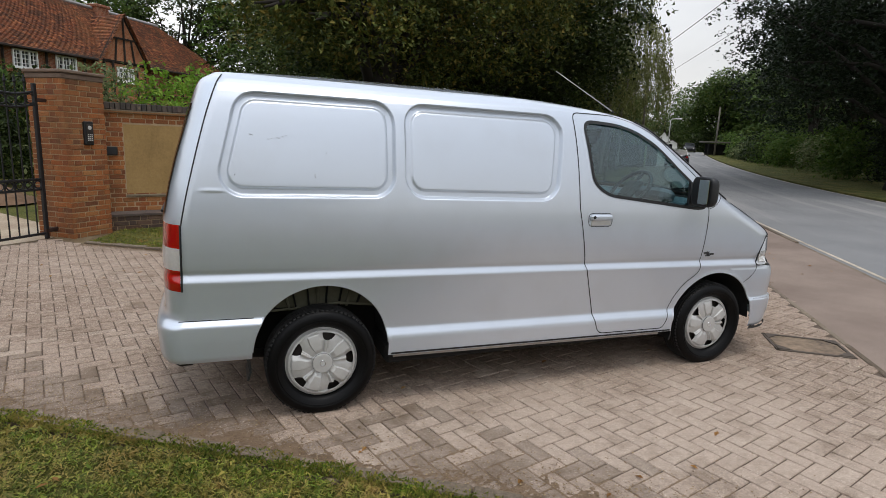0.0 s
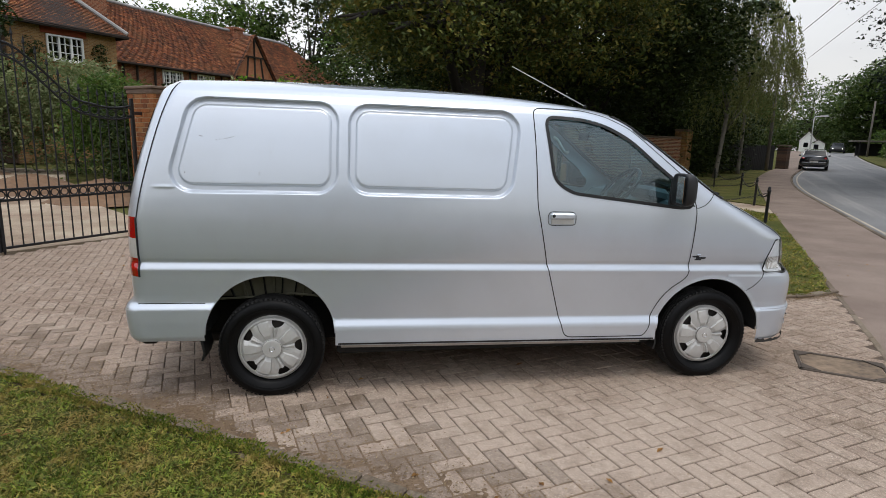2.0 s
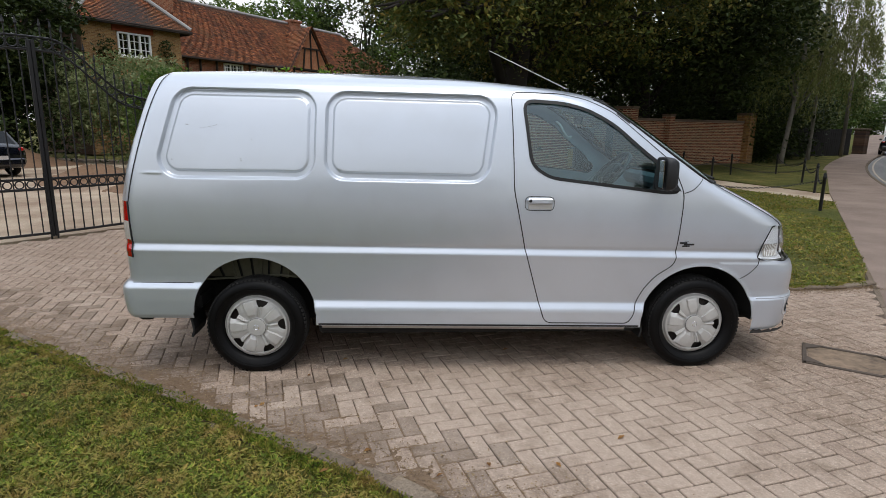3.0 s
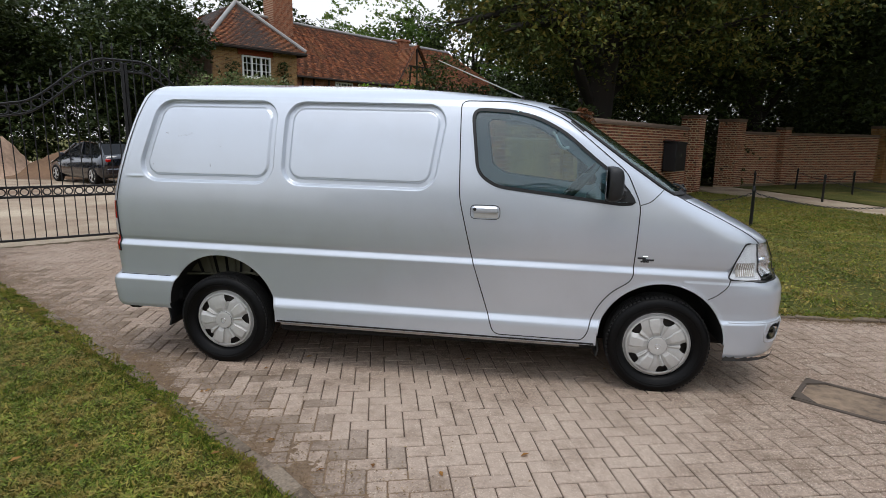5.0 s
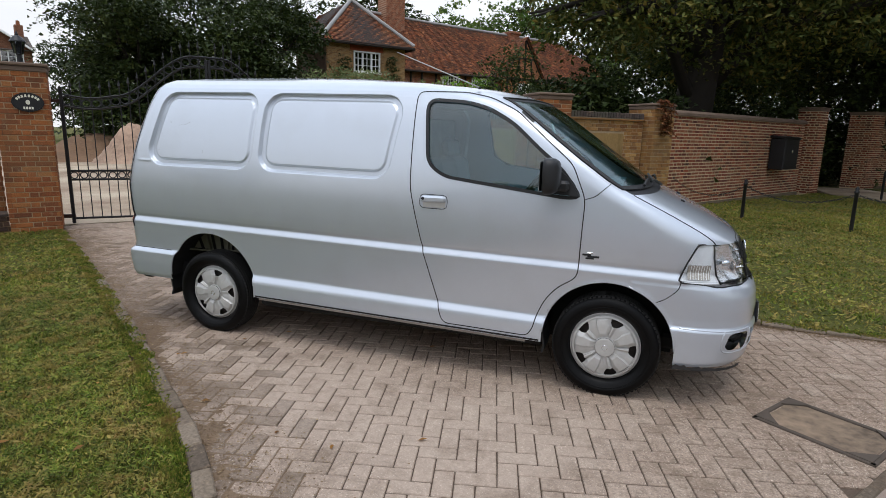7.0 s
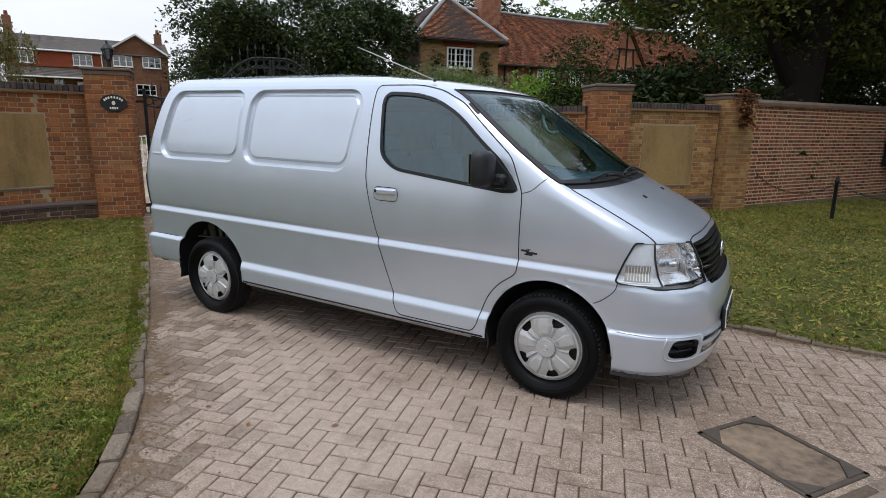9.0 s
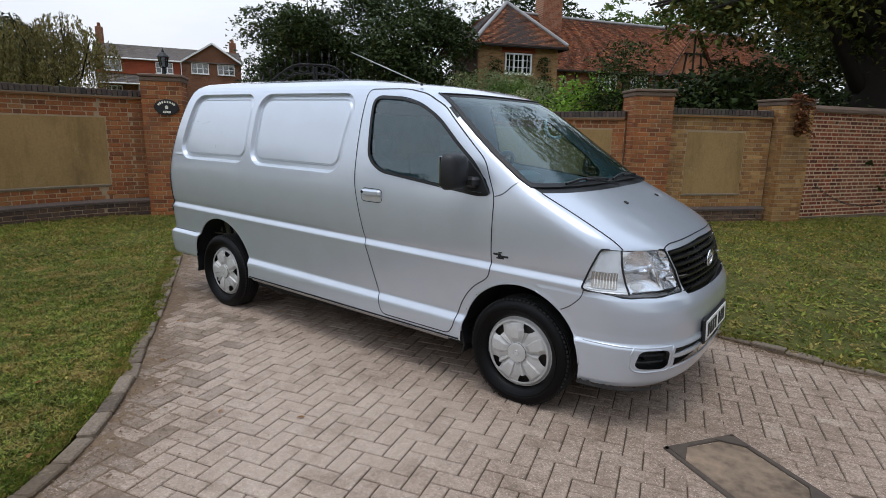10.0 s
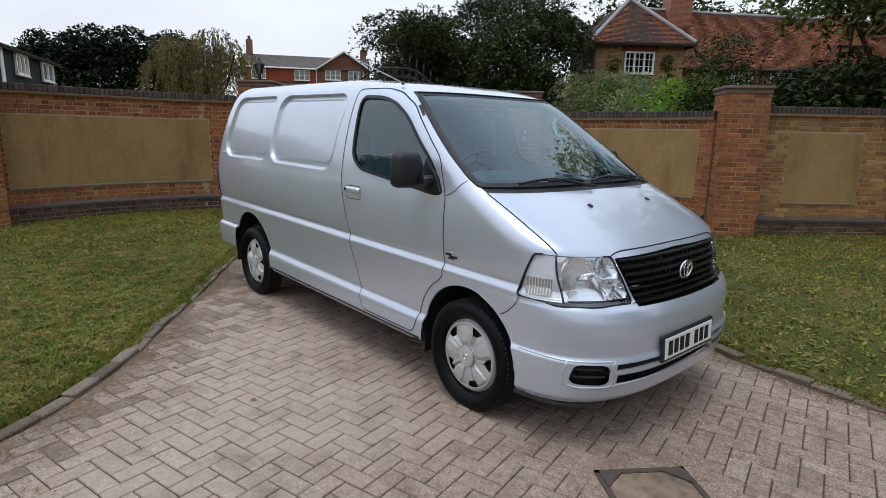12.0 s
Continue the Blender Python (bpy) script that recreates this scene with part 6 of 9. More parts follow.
# mirrors
for s in (-1, 1):
    mir = new("door_mirror")
    mir.parent = van
    tagged(mir, "black plastic door mirror")
    bxm = Matrix.Translation(Vector(pz([(2.60, s * 1.00, 1.395)])[0]))
    vs, fs = [], []
    n = 20
    secs = [(-0.055, 0.86, 0.92), (-0.05, 0.95, 0.98), (-0.02, 1.0, 1.0), (0.03, 0.95, 0.96), (0.07, 0.78, 0.82), (0.09, 0.45, 0.5)]
    for dx, a, b in secs:
        for i in range(n):
            w = 2 * math.pi * i / n
            c_, s_ = math.cos(w), math.sin(w)
            e = 0.45
            vs.append(bxm @ Vector((dx * 0.62, 0.098 * a * math.copysign(abs(c_) ** e, c_), 0.105 * b * math.copysign(abs(s_) ** e, s_))))
    for k_ in range(len(secs) - 1):
        fs += [(k_ * n + i, k_ * n + (i + 1) % n, (k_ + 1) * n + (i + 1) % n, (k_ + 1) * n + i) for i in range(n)]
    fs += [tuple(range(n - 1, -1, -1)), tuple(range((len(secs) - 1) * n, len(secs) * n))]
    part("mirror_shell", Geo().add(vs, fs), M["plastic"], mir, smooth=True)
    part("mirror_glass", Geo().box((0.004, 0.155, 0.17), bxm @ pose(-0.037, 0, 0, 0, 0, 10 * s), 0.002), M["chrome"], mir)
    g = Geo()
    A = [pz([p])[0] for p in on_flank([(2.575, 1.285), (2.765, 1.276), (2.70, 1.37), (2.60, 1.455)], s, 0.002)]
    B = [pz([p])[0] for p in on_flank([(2.575, 1.285), (2.765, 1.276), (2.70, 1.37), (2.60, 1.455)], s, 0.022)]
    g.add(A + B, [(0, 1, 2, 3), (4, 5, 6, 7), (0, 1, 5, 4), (1, 2, 6, 5), (2, 3, 7, 6), (3, 0, 4, 7)])
    part("mirror_base", g, M["plastic"], mir)
    part("mirror_arm", Geo().box((0.08, 0.10, 0.06), Matrix.Translation(Vector(pz([(2.66, s * 0.895, 1.335)])[0])), 0.015), M["plastic"], mir)

# door handles, side badge, aerial, washer jets, wipers
for s in (-1, 1):
    dr = door_r if s < 0 else door_l
    hp = pz(on_flank([(1.84, 1.195)], s, 0.012))[0]
    handle = part("door_handle", Geo().box((0.175, 0.03, 0.042), Matrix.Translation(Vector(hp)), 0.012), M["paint"], dr, "body-coloured pull handle")
    hp = pz(on_flank([(1.845, 1.165)], s, 0.001))[0]
    part("handle_recess", Geo().box((0.155, 0.006, 0.05), Matrix.Translation(Vector(hp)), 0.002), M["hubcap"], dr)
    ribbon("handle_gap", rounded([(1.745, 1.222), (1.935, 1.222), (1.935, 1.133), (1.745, 1.133)], 0.035), 0.004, M["seam"], dr, s, 0.002, closed=True)
    hp = pz(on_flank([(1.775, 1.197)], s, 0.028))[0]
    part("key_lock", Geo().lathe([(0.0, 0.004), (0.010, 0.003), (0.011, 0.0)], 16, Matrix.Translation(Vector(hp)) @ pose(0, 0, 0, 90 if s < 0 else -90, 0, 0)), M["seam"], handle)
    for dx, dz, lx, lz in ((-0.02, 0.006, 0.05, 0.012), (0.02, -0.004, 0.07, 0.012), (0.0, -0.016, 0.05, 0.009), (0.0, 0.018, 0.03, 0.007)):
        hp = pz(on_flank([(2.85 + dx, 0.925 + dz)], s, 0.002))[0]
        part("side_badge", Geo().box((lx, 0.004, lz), Matrix.Translation(Vector(hp)), 0.0015), M["chrome"] if dz > 0.01 else M["seam"], van, "small dark model badge")
ab = pz([(2.04, -0.615, 1.912)])[0]
at_ = pz([(1.49, -0.72, 2.125)])[0]
aer = new("aerial")
aer.parent = van
part("mast", Geo().tube([ab, at_], [0.0042, 0.0022], 8), M["hubcap"], aer, "thin raked whip aerial", smooth=True)
part("base", Geo().lathe([(0.011, 0.0), (0.010, 0.012), (0.0, 0.018)], 14, Matrix.Translation(Vector(ab) - Vector((0, 0, 0.01)))), M["plastic"], aer)


def on_nose(y, z, lift=0.0):
    """A point of the hood or windscreen at lateral y and height z."""
    w, x0, xf, n = float(W_(z)), float(X0(z)), float(XF(z)), float(NN(z))
    t = max(0.0, 1 - (abs(y) / w) ** n) ** (1 / n)
    return np.array([x0 + (xf - x0) * t + lift * 0.6, y, z + lift * 0.8])


for y in (-0.30, 0.30):
    p = pz([on_nose(y, 1.235, 0.004)])[0]
    part("washer_jet", Geo().box((0.03, 0.022, 0.012), Matrix.Translation(Vector(p)) @ pose(0, 0, 0, 0, 24, 0), 0.004), M["rubber"], bonnet)
for y0, y1, z1 in ((-0.62, -0.10, 1.385), (-0.02, 0.52, 1.40)):
    wp = new("wiper")
    wp.parent = van
    tagged(wp, "black windscreen wiper")
    a, b = on_nose(y0 + 0.42, 1.312, 0.03), on_nose(y1 - 0.3, 1.345, 0.03)
    part("arm", Geo().tube([pz([on_nose(y0 + 0.55, 1.305, 0.02)])[0], pz([on_nose(y0 + 0.3, 1.335, 0.035)])[0], pz([on_nose(y0 + 0.2, 1.34, 0.025)])[0]], 0.009, 6), M["rubber"], wp)
    part("blade", Geo().tube([pz([on_nose(y0 + (y1 - y0) * t, 1.335 + 0.02 * math.sin(t * 3), 0.014)])[0] for t in np.linspace(0, 1, 12)], 0.008, 6), M["rubber"], wp)
# hood edge seams
for s in (-1, 1):
    pts = []
    for z in np.linspace(1.300, 1.050, 26):
        x0, xf = float(X0(z)), float(XF(z))
        x = x0 + (xf - x0) * (1 - float(EDGE(z)) ** float(NN(z))) ** (1 / float(NN(z)))
        pts.append(pz([(x, s * (float(flank(x, z)) + 0.0008), z)])[0])
    part("shut_line", Geo().tube(pts, 0.0035, 5), M["seam"], bonnet)
pts = [front_pt(p, float(np.interp(p, [46.5, 48.5, 51.5, 90], [1.044, 1.055, 1.060, 1.062])), 0.001) for p in np.linspace(46.5, 90, 30)]
pts = [p * [1, -1, 1] for p in pts] + pts[::-1][1:]
part("shut_line", Geo().tube([pz([p])[0] for p in pts], 0.0035, 5), M["seam"], bonnet)
# rub on the bumper's corner
pts = [front_pt(p, 0.345, 0.002) * [1, -1, 1] for p in np.linspace(17.5, 46, 30)]
vs, fs = [], []
for i, p in enumerate(pts):
    h = -0.002 + 0.03 * abs(noise.noise((i * 0.4, 0, 0)))
    vs += [pz([p + [0, 0, -0.045]])[0], pz([p + [0.004, -0.004, h - 0.025]])[0]]
fs = [(2 * i, 2 * i + 2, 2 * i + 3, 2 * i + 1) for i in range(len(pts) - 1)]
part("scuff", Geo().add(vs, fs), M["patch"], bumper_f, "scraped bare patch on the bumper corner")

# cabin: floor, bulkhead, dash, wheel, seats
g = Geo()
g.box((0.03, 1.38, 1.20), pose(1.45, 0, 1.10), 0.01)
part("bulkhead", g, M["interior"], van, "grey panel behind the seats")
part("cabin_floor", Geo().box((1.1, 1.5, 0.05), pose(2.0, 0, 0.55), 0.01), M["dash"], van)
prof = [(2.50, 0.86), (2.62, 0.84), (2.60, 0.95), (2.64, 1.20), (2.72, 1.28), (2.88, 1.31), (2.97, 1.30), (3.02, 0.86)]
n = len(prof)
vs = [(x, y, z) for y in (-0.70, 0.70) for x, z in prof]
part("dashboard", Geo().add(pz(vs), [(i, (i + 1) % n, n + (i + 1) % n, n + i) for i in range(n)] + [tuple(range(n)), tuple(range(2 * n - 1, n - 1, -1))]), M["dash"], van, "dark grey dashboard")
part("instrument_hood", Geo().box((0.16, 0.36, 0.10), Matrix.Translation(Vector(pz([(2.70, -0.38, 1.32)])[0])) @ pose(0, 0, 0, 0, 12, 0), 0.03), M["dash"], van)
sw = new("steering_wheel")
sw.parent = van
swm = Matrix.Translation(Vector(pz([(2.46, -0.38, 1.35)])[0])) @ pose(0, 0, 0, 0, -48, 0) @ pose(0, 0, 0, 90, 0, 0)
part("rim", Geo().ring(0.185, 0.016, swm, 40, 8), M["wheel_rim"], sw, smooth=True)
part("hub", Geo().box((0.19, 0.06, 0.15), swm, 0.045), M["wheel_rim"], sw)
for ax in (0, 180, 270):
    part("spoke", Geo().box((0.14, 0.02, 0.03), swm @ pose(0, 0, 0, 0, ax, 0) @ pose(0.11, 0, 0), 0.006), M["wheel_rim"], sw)
for y in (-0.40, 0.40, 0.05):
    st = new("cab_seat")
    st.parent = van
    part("cushion", Geo().box((0.50, 0.42, 0.16), pose(1.95, y, 0.80, 0, -4, 0), 0.05), M["seat"], st, smooth=False)
    part("backrest", Geo().box((0.15, 0.42, 0.60), pose(1.60, y, 1.10, 0, -10, 0), 0.05), M["seat"], st)
    if y != 0.05:
        part("headrest", Geo().box((0.10, 0.24, 0.17), pose(1.53, y, 1.46, 0, -8, 0), 0.035), M["seat"], st)
part("headlining", Geo().box((0.5, 1.1, 0.02), pose(1.72, 0, 1.80), 0.005), M["interior"], van)
g = Geo()
g.box((0.012, 0.19, 0.06), Matrix.Translation(Vector(pz([(2.31, 0.0, 1.725)])[0])) @ pose(0, 0, 0, 0, 10, 0), 0.01)
part("inner_mirror", g, M["dash"], van)
part("grab_handle", Geo().tube([(2.33, 0.68, 1.685), (2.35, 0.63, 1.66), (2.372, 0.61, 1.61), (2.40, 0.605, 1.565), (2.435, 0.62, 1.545), (2.468, 0.68, 1.555)], 0.014, 8), M["hubcap"], van, "pale grab handle on the screen pillar", smooth=True)

# rear screen, hatch seal, rear wiper
rw_f = (cz > 1.18) & (cz < 1.76) & (cy < WX(cx, cz) * 0.86) & (cx < 0)
shell_part("rear_window", rw_f, M["dark_glass"], tailgate, "dark rear screen", inset=-0.003)
p0, p1 = pz([(-0.86, -0.45, 1.16)])[0], pz([(-0.84, 0.0, 1.24)])[0]
part("rear_wiper", Geo().tube([p0, p1], 0.009, 6), M["rubber"], tailgate)
part("rear_handle", Geo().box((0.03, 0.30, 0.05), pose(*pz([(-0.875, 0, 1.02)])[0]), 0.01), M["plastic"], tailgate)
# vent strip at the screen pillar
for s in (-1, 1):
    pts = [(2.352, 1.765), (2.392, 1.735), (2.435, 1.702)]
    ribbon("pillar_vent", pts, 0.013, M["rubber"], body, s, 0.003)
# small marks and dents on the flank
for x, z, lx, lz in ((-0.39, 1.618, 0.024, 0.006), (-0.303, 1.598, 0.009, 0.006), (-0.285, 1.602, 0.007, 0.007), (-0.25, 1.606, 0.022, 0.005), (-0.226, 1.614, 0.012, 0.006), (-0.208, 1.621, 0.006, 0.008), (0.009, 1.536, 0.003, 0.014), (-0.056, 1.416, 0.006, 0.010), (-0.054, 1.404, 0.007, 0.010), (-0.475, 1.405, 0.006, 0.012)):
    q_ = pz(on_flank([(x, z)], -1, 0.0008))[0]
    part("chip", Geo().box((lx * 0.8, 0.0012, lz * 0.7), Matrix.Translation(Vector(q_)) @ pose(0, 0, 0, 0, 15, 0)), M["chip"], body)

# ---- houses ----
def roof_slope(parent, e0, e1, r0, r1, mat, row=0.12, tile=0.19, name="roof_tiles"):
    """Overlapping courses of tiles between an eave and a ridge line."""
    e0, e1, r0, r1 = (Vector(p) for p in (e0, e1, r0, r1))
    up = ((r0 + r1) / 2 - (e0 + e1) / 2)
    nrm = (e1 - e0).cross(up).normalized()
    if nrm.z < 0:
        nrm = -nrm
    n = max(2, int(up.length / row))
    vs, fs = [], []
    for i in range(n):
        a, b = i / n, min(1.0, (i + 1.25) / n)
        A0, A1, B0, B1 = e0.lerp(r0, a), e1.lerp(r1, a), e0.lerp(r0, b), e1.lerp(r1, b)
        k = max(1, int((A1 - A0).length / tile))
        sag = lambda t: -0.05 * math.sin(math.pi * t)
        for j in range(k):
            t0, t1 = (j + 0.03 + 0.5 * (i % 2)) / k, min(1.0, (j + 0.97 + 0.5 * (i % 2)) / k)
            if t0 >= 1:
                continue
            lift = nrm * (0.035 + random.uniform(0, 0.012))
            o = len(vs)
            p = [A0.lerp(A1, t0) + lift, A0.lerp(A1, t1) + lift, B0.lerp(B1, t1) + nrm * 0.004, B0.lerp(B1, t0) + nrm * 0.004]
            p += [A0.lerp(A1, t0) - nrm * 0.01, A0.lerp(A1, t1) - nrm * 0.01]
            vs += [q + Vector((0, 0, sag(t0))) for q in p]
            fs += [(o, o + 1, o + 2, o + 3), (o + 4, o + 5, o + 1, o)]
    part(name, Geo().add(vs, fs), mat, parent, "mottled weathered roof tiles", kind="stuff")


def quad_block(g, a, b, z0, z1, thick):
    """A wall slab from plan point a to b; its thickness lies to the left."""
    a, b = Vector(a), Vector(b)
    d = (b - a).normalized()
    n = Vector((-d.y, d.x)) * thick
    vs = [(*p, z) for z in (z0, z1) for p in (a, b, b + n, a + n)]
    return g.add(vs, [(3, 2, 1, 0), (4, 5, 6, 7), (0, 1, 5, 4), (1, 2, 6, 5), (2, 3, 7, 6), (3, 0, 4, 7)])


def house_window(parent, m, w, h, cols, rows, lights=1):
    """A white casement with glazing bars; m: its middle, local -y outwards."""
    win = new("window")
    win.empty_display_size = 0.1
    win.parent = parent
    g = Geo()
    t = 0.09
    for sx, sz, px, pz_ in ((w, t, 0, h / 2 - t / 2), (w, t, 0, -h / 2 + t / 2), (t, h, -w / 2 + t / 2, 0), (t, h, w / 2 - t / 2, 0)):
        g.box((sx, 0.12, sz), m @ pose(px, -0.03, pz_), 0.01)
    for i in range(1, lights):
        g.box((0.10, 0.11, h), m @ pose(-w / 2 + w * i / lights, -0.03, 0), 0.01)
    for i in range(1, cols):
        g.box((0.035, 0.06, h), m @ pose(-w / 2 + w * i / cols, -0.01, 0))
    for j in range(1, rows):
        g.box((w, 0.06, 0.035), m @ pose(0, -0.01, -h / 2 + h * j / rows))
    part("window_frame", g, M["white"], win, "white painted glazing frame")
    part("pane", Geo().box((w - 0.05, 0.01, h - 0.05), m @ pose(0, 0.03, 0)), M["window_glass"], win)
    part("sill", Geo().box((w + 0.12, 0.16, 0.06), m @ pose(0, -0.06, -h / 2 - 0.03), 0.01), M["white"], win)
    return win


HU, HV = Vector((0.625, 0.781)), Vector((-0.781, 0.625))
HANG = math.degrees(math.atan2(HU.y, HU.x))


def hp(k, d, z):
    """House point: k along the front from the wing's near corner, d behind it."""
    p = Vector((-16.3, 28.7)) + HU * k + HV * d
    return (p.x, p.y, z)


farm = thing("farmhouse", "old brick and timber farmhouse with a mottled tiled roof", "house")
g = Geo()
quad_block(g, hp(0.1, 0.1, 0)[:2], hp(5.66, 0.1, 0)[:2], 0, 7.2, 5.8)
part("wall", g, M["far_tan"], farm, "tan brick wing wall")
g = Geo()
quad_block(g, hp(5.6, 2.0, 0)[:2], hp(28, 2.0, 0)[:2], 0, 6.0, 6.0)
part("wall", g, M["far_red"], farm, "brick and timber range wall")
part("side_wall", quad_block(Geo(), hp(0.06, 6.0, 0)[:2], hp(0.06, 0.1, 0)[:2], 0, 7.2, 0.1), M["brick_plinth"], farm)
# wing: hipped roof
o = 0.35
ZE, ZR = 7.15, 10.2
e = [hp(-o, -o, ZE), hp(5.76 + o, -o, ZE), hp(5.76 + o, 9, ZE), hp(-o, 9, ZE)]
r = [hp(2.88, 2.7, ZR), hp(2.88, 9, ZR)]
roof_slope(farm, e[0], e[1], r[0], r[0], M["roof"])
roof_slope(farm, e[1], e[2], r[0], r[1], M["roof"])
roof_slope(farm, e[3], e[0], r[1], r[0], M["roof"])
part("roof_deck", Geo().add(e + r, [(0, 1, 4), (1, 2, 5, 4), (3, 0, 4, 5)]), M["timber"], farm)
for a, b in ((e[0], r[0]), (e[1], r[0])):
    part("hip", Geo().tube([Vector(a) + Vector((0, 0, 0.08)), Vector(b) + Vector((0, 0, 0.08))], 0.13, 8), M["lead"], farm, "grey mortared hip tiles")
part("fascia", Geo().tube([Vector(p) + Vector((0, 0, -0.1)) for p in (e[3], e[0], e[1], e[2])], 0.11, 6), M["timber"], farm)
# main range
ZE2, ZR2 = 6.0, 9.7
e2 = [hp(5.0, 1.65, ZE2), hp(29.2, 1.65, ZE2), hp(29.2, 8.6, ZE2), hp(5.0, 8.6, ZE2)]
r2 = [hp(2.9, 5.1, ZR2 + 0.5), hp(24.0, 5.1, ZR2)]
roof_slope(farm, e2[0], e2[1], r2[0], r2[1], M["roof"])
roof_slope(farm, e2[1], e2[2], r2[1], r2[1], M["roof"])
part("roof_deck", Geo().add(e2 + r2, [(0, 1, 5, 4), (1, 2, 5), (2, 3, 4, 5)]), M["timber"], farm)
part("ridge", Geo().tube([Vector(p) + Vector((0, 0, 0.06)) for p in (r2[0], hp(10, 5.1, ZR2 + 0.25), r2[1])], 0.12, 8), M["lead"], farm)
part("fascia", Geo().tube([Vector(p) + Vector((0, 0, -0.08)) for p in (e2[0], e2[1])], 0.09, 6), M["timber"], farm)
for k, d, w, h in ((7.0, 4.9, 1.5, 2.0), (18.5, 5.1, 1.0, 0.2)):
    cz_ = 9.6
    ch = part("chimney", Geo().box((w, w, h + 1.2), Matrix.Translation(hp(k, d, cz_ + h / 2 - 0.3)) @ pose(0, 0, 0, 0, 0, HANG), 0.03), M["far_red"], farm, "brick chimney stack")
    part("chimney_cap", Geo().box((w + 0.16, w + 0.16, 0.2), Matrix.Translation(hp(k, d, cz_ + h + 0.25)) @ pose(0, 0, 0, 0, 0, HANG), 0.03), M["far_red"], ch)
# dormer gable on the main front
DK, DW = 17.2, 3.9
ga = [hp(DK - DW / 2, 1.55, 6.0), hp(DK + DW / 2, 1.55, 6.0), hp(DK, 1.55, 9.1)]
gb = [hp(DK - DW / 2, 4.8, 6.0), hp(DK + DW / 2, 4.8, 6.0), hp(DK, 4.8, 9.1)]
part("gable", Geo().add(ga, [(0, 1, 2)]), M["nogging"], farm, "half-timbered brick gable")
part("gable_wall", quad_block(Geo(), hp(DK - DW / 2, 1.6, 0)[:2], hp(DK + DW / 2, 1.6, 0)[:2], 2.0, 6.0, 0.5), M["nogging"], farm)
over = lambda p, k, z: (p[0] + HU.x * k - HV.x * 0.3, p[1] + HU.y * k - HV.y * 0.3, p[2] + z)
roof_slope(farm, over(ga[0], -0.3, -0.5), gb[0], over(ga[2], 0, 0.1), gb[2], M["roof"])
roof_slope(farm, gb[1], over(ga[1], 0.3, -0.5), gb[2], over(ga[2], 0, 0.1), M["roof"])
beams = [(ga[0], ga[2]), (ga[1], ga[2]), (ga[0], ga[1]), (hp(DK - 0.85, 1.5, 7.55), hp(DK + 0.85, 1.5, 7.55)), (hp(DK, 1.5, 6.0), hp(DK, 1.5, 9.0)), (hp(DK - 0.8, 1.5, 6.0), hp(DK - 0.6, 1.5, 7.5)), (hp(DK + 0.8, 1.5, 6.0), hp(DK + 0.6, 1.5, 7.5))]
beams += [(hp(DK + x, 1.5, 3.5), hp(DK + x, 1.5, 6.0)) for x in (-1.7, -1.0, 1.0, 1.7)]
beams += [(hp(k, 1.9, 3.2), hp(k, 1.9, 5.9)) for k in (6.2, 7.1, 8.0, 9.2, 11.8, 14.4, 20.0, 21.5, 23)] + [(hp(5.8, 1.9, 4.1), hp(28, 1.9, 4.1))]
for a, b in beams:
    part("beam", Geo().tube([a, b], 0.085, 4), M["timber"], farm, "dark oak beam")


def hwin(k, d, z, w, h, cols, rows, lights=1):
    house_window(farm, Matrix.Translation(hp(k, d, z)) @ pose(0, 0, 0, 0, 0, HANG), w, h, cols, rows, lights)


hwin(2.85, 0.05, 6.0, 1.85, 1.3, 6, 3, 3)
part("lintel", Geo().box((2.3, 0.06, 0.34), Matrix.Translation(hp(2.85, 0.07, 6.86)) @ pose(0, 0, 0, 0, 0, HANG), 0.01), M["hung_tile"], farm, "red brick lintel")
hwin(10.5, 1.95, 5.3, 1.5, 1.05, 6, 4, 3)
hwin(13.1, 1.95, 5.3, 1.4, 1.05, 6, 4, 3)
hwin(DK, 1.55, 5.15, 1.4, 1.0, 6, 3, 3)
hwin(7.0, 1.95, 3.1, 1.4, 1.1, 6, 3, 3)

# brick semi-detached houses beyond the yard
fh = thing("brick_house", "distant brown brick houses with white windows and grey roofs", "house")
A, B = Vector((-66.0, 23.0)), Vector((-58.2, 38.0))
FU = (B - A).normalized()
FV = Vector((-FU.y, FU.x))


def fp(k, d, z):
    p = A + FU * k + FV * d
    return (p.x, p.y, z)


FANG = math.degrees(math.atan2(FU.y, FU.x))
K0, K1, KG, EZ = 3.6, 12.2, 15.5, 8.85
part("wall", quad_block(Geo(), fp(K0, 0, 0)[:2], fp(18.6, 0, 0)[:2], 0, EZ, 7), M["far_brown"], fh)
part("bay_wall", quad_block(Geo(), fp(K1, -0.15, 0)[:2], fp(18.65, -0.15, 0)[:2], 0, EZ + 0.1, 1), M["far_brown"], fh)
part("hung_tiles", Geo().box((K1 - K0 - 0.1, 0.08, 1.55), Matrix.Translation(fp((K0 + K1) / 2, -0.05, 7.97)) @ pose(0, 0, 0, 0, 0, FANG), 0.01), M["hung_tile"], fh, "orange-red hung tiles between the windows")
roof_slope(fh, fp(K0 - 0.3, -0.4, EZ), fp(18.9, -0.4, EZ), fp(K0 - 0.3, 3.5, 10.72), fp(18.9, 3.5, 10.72), M["slate"], 0.3, 0.5)
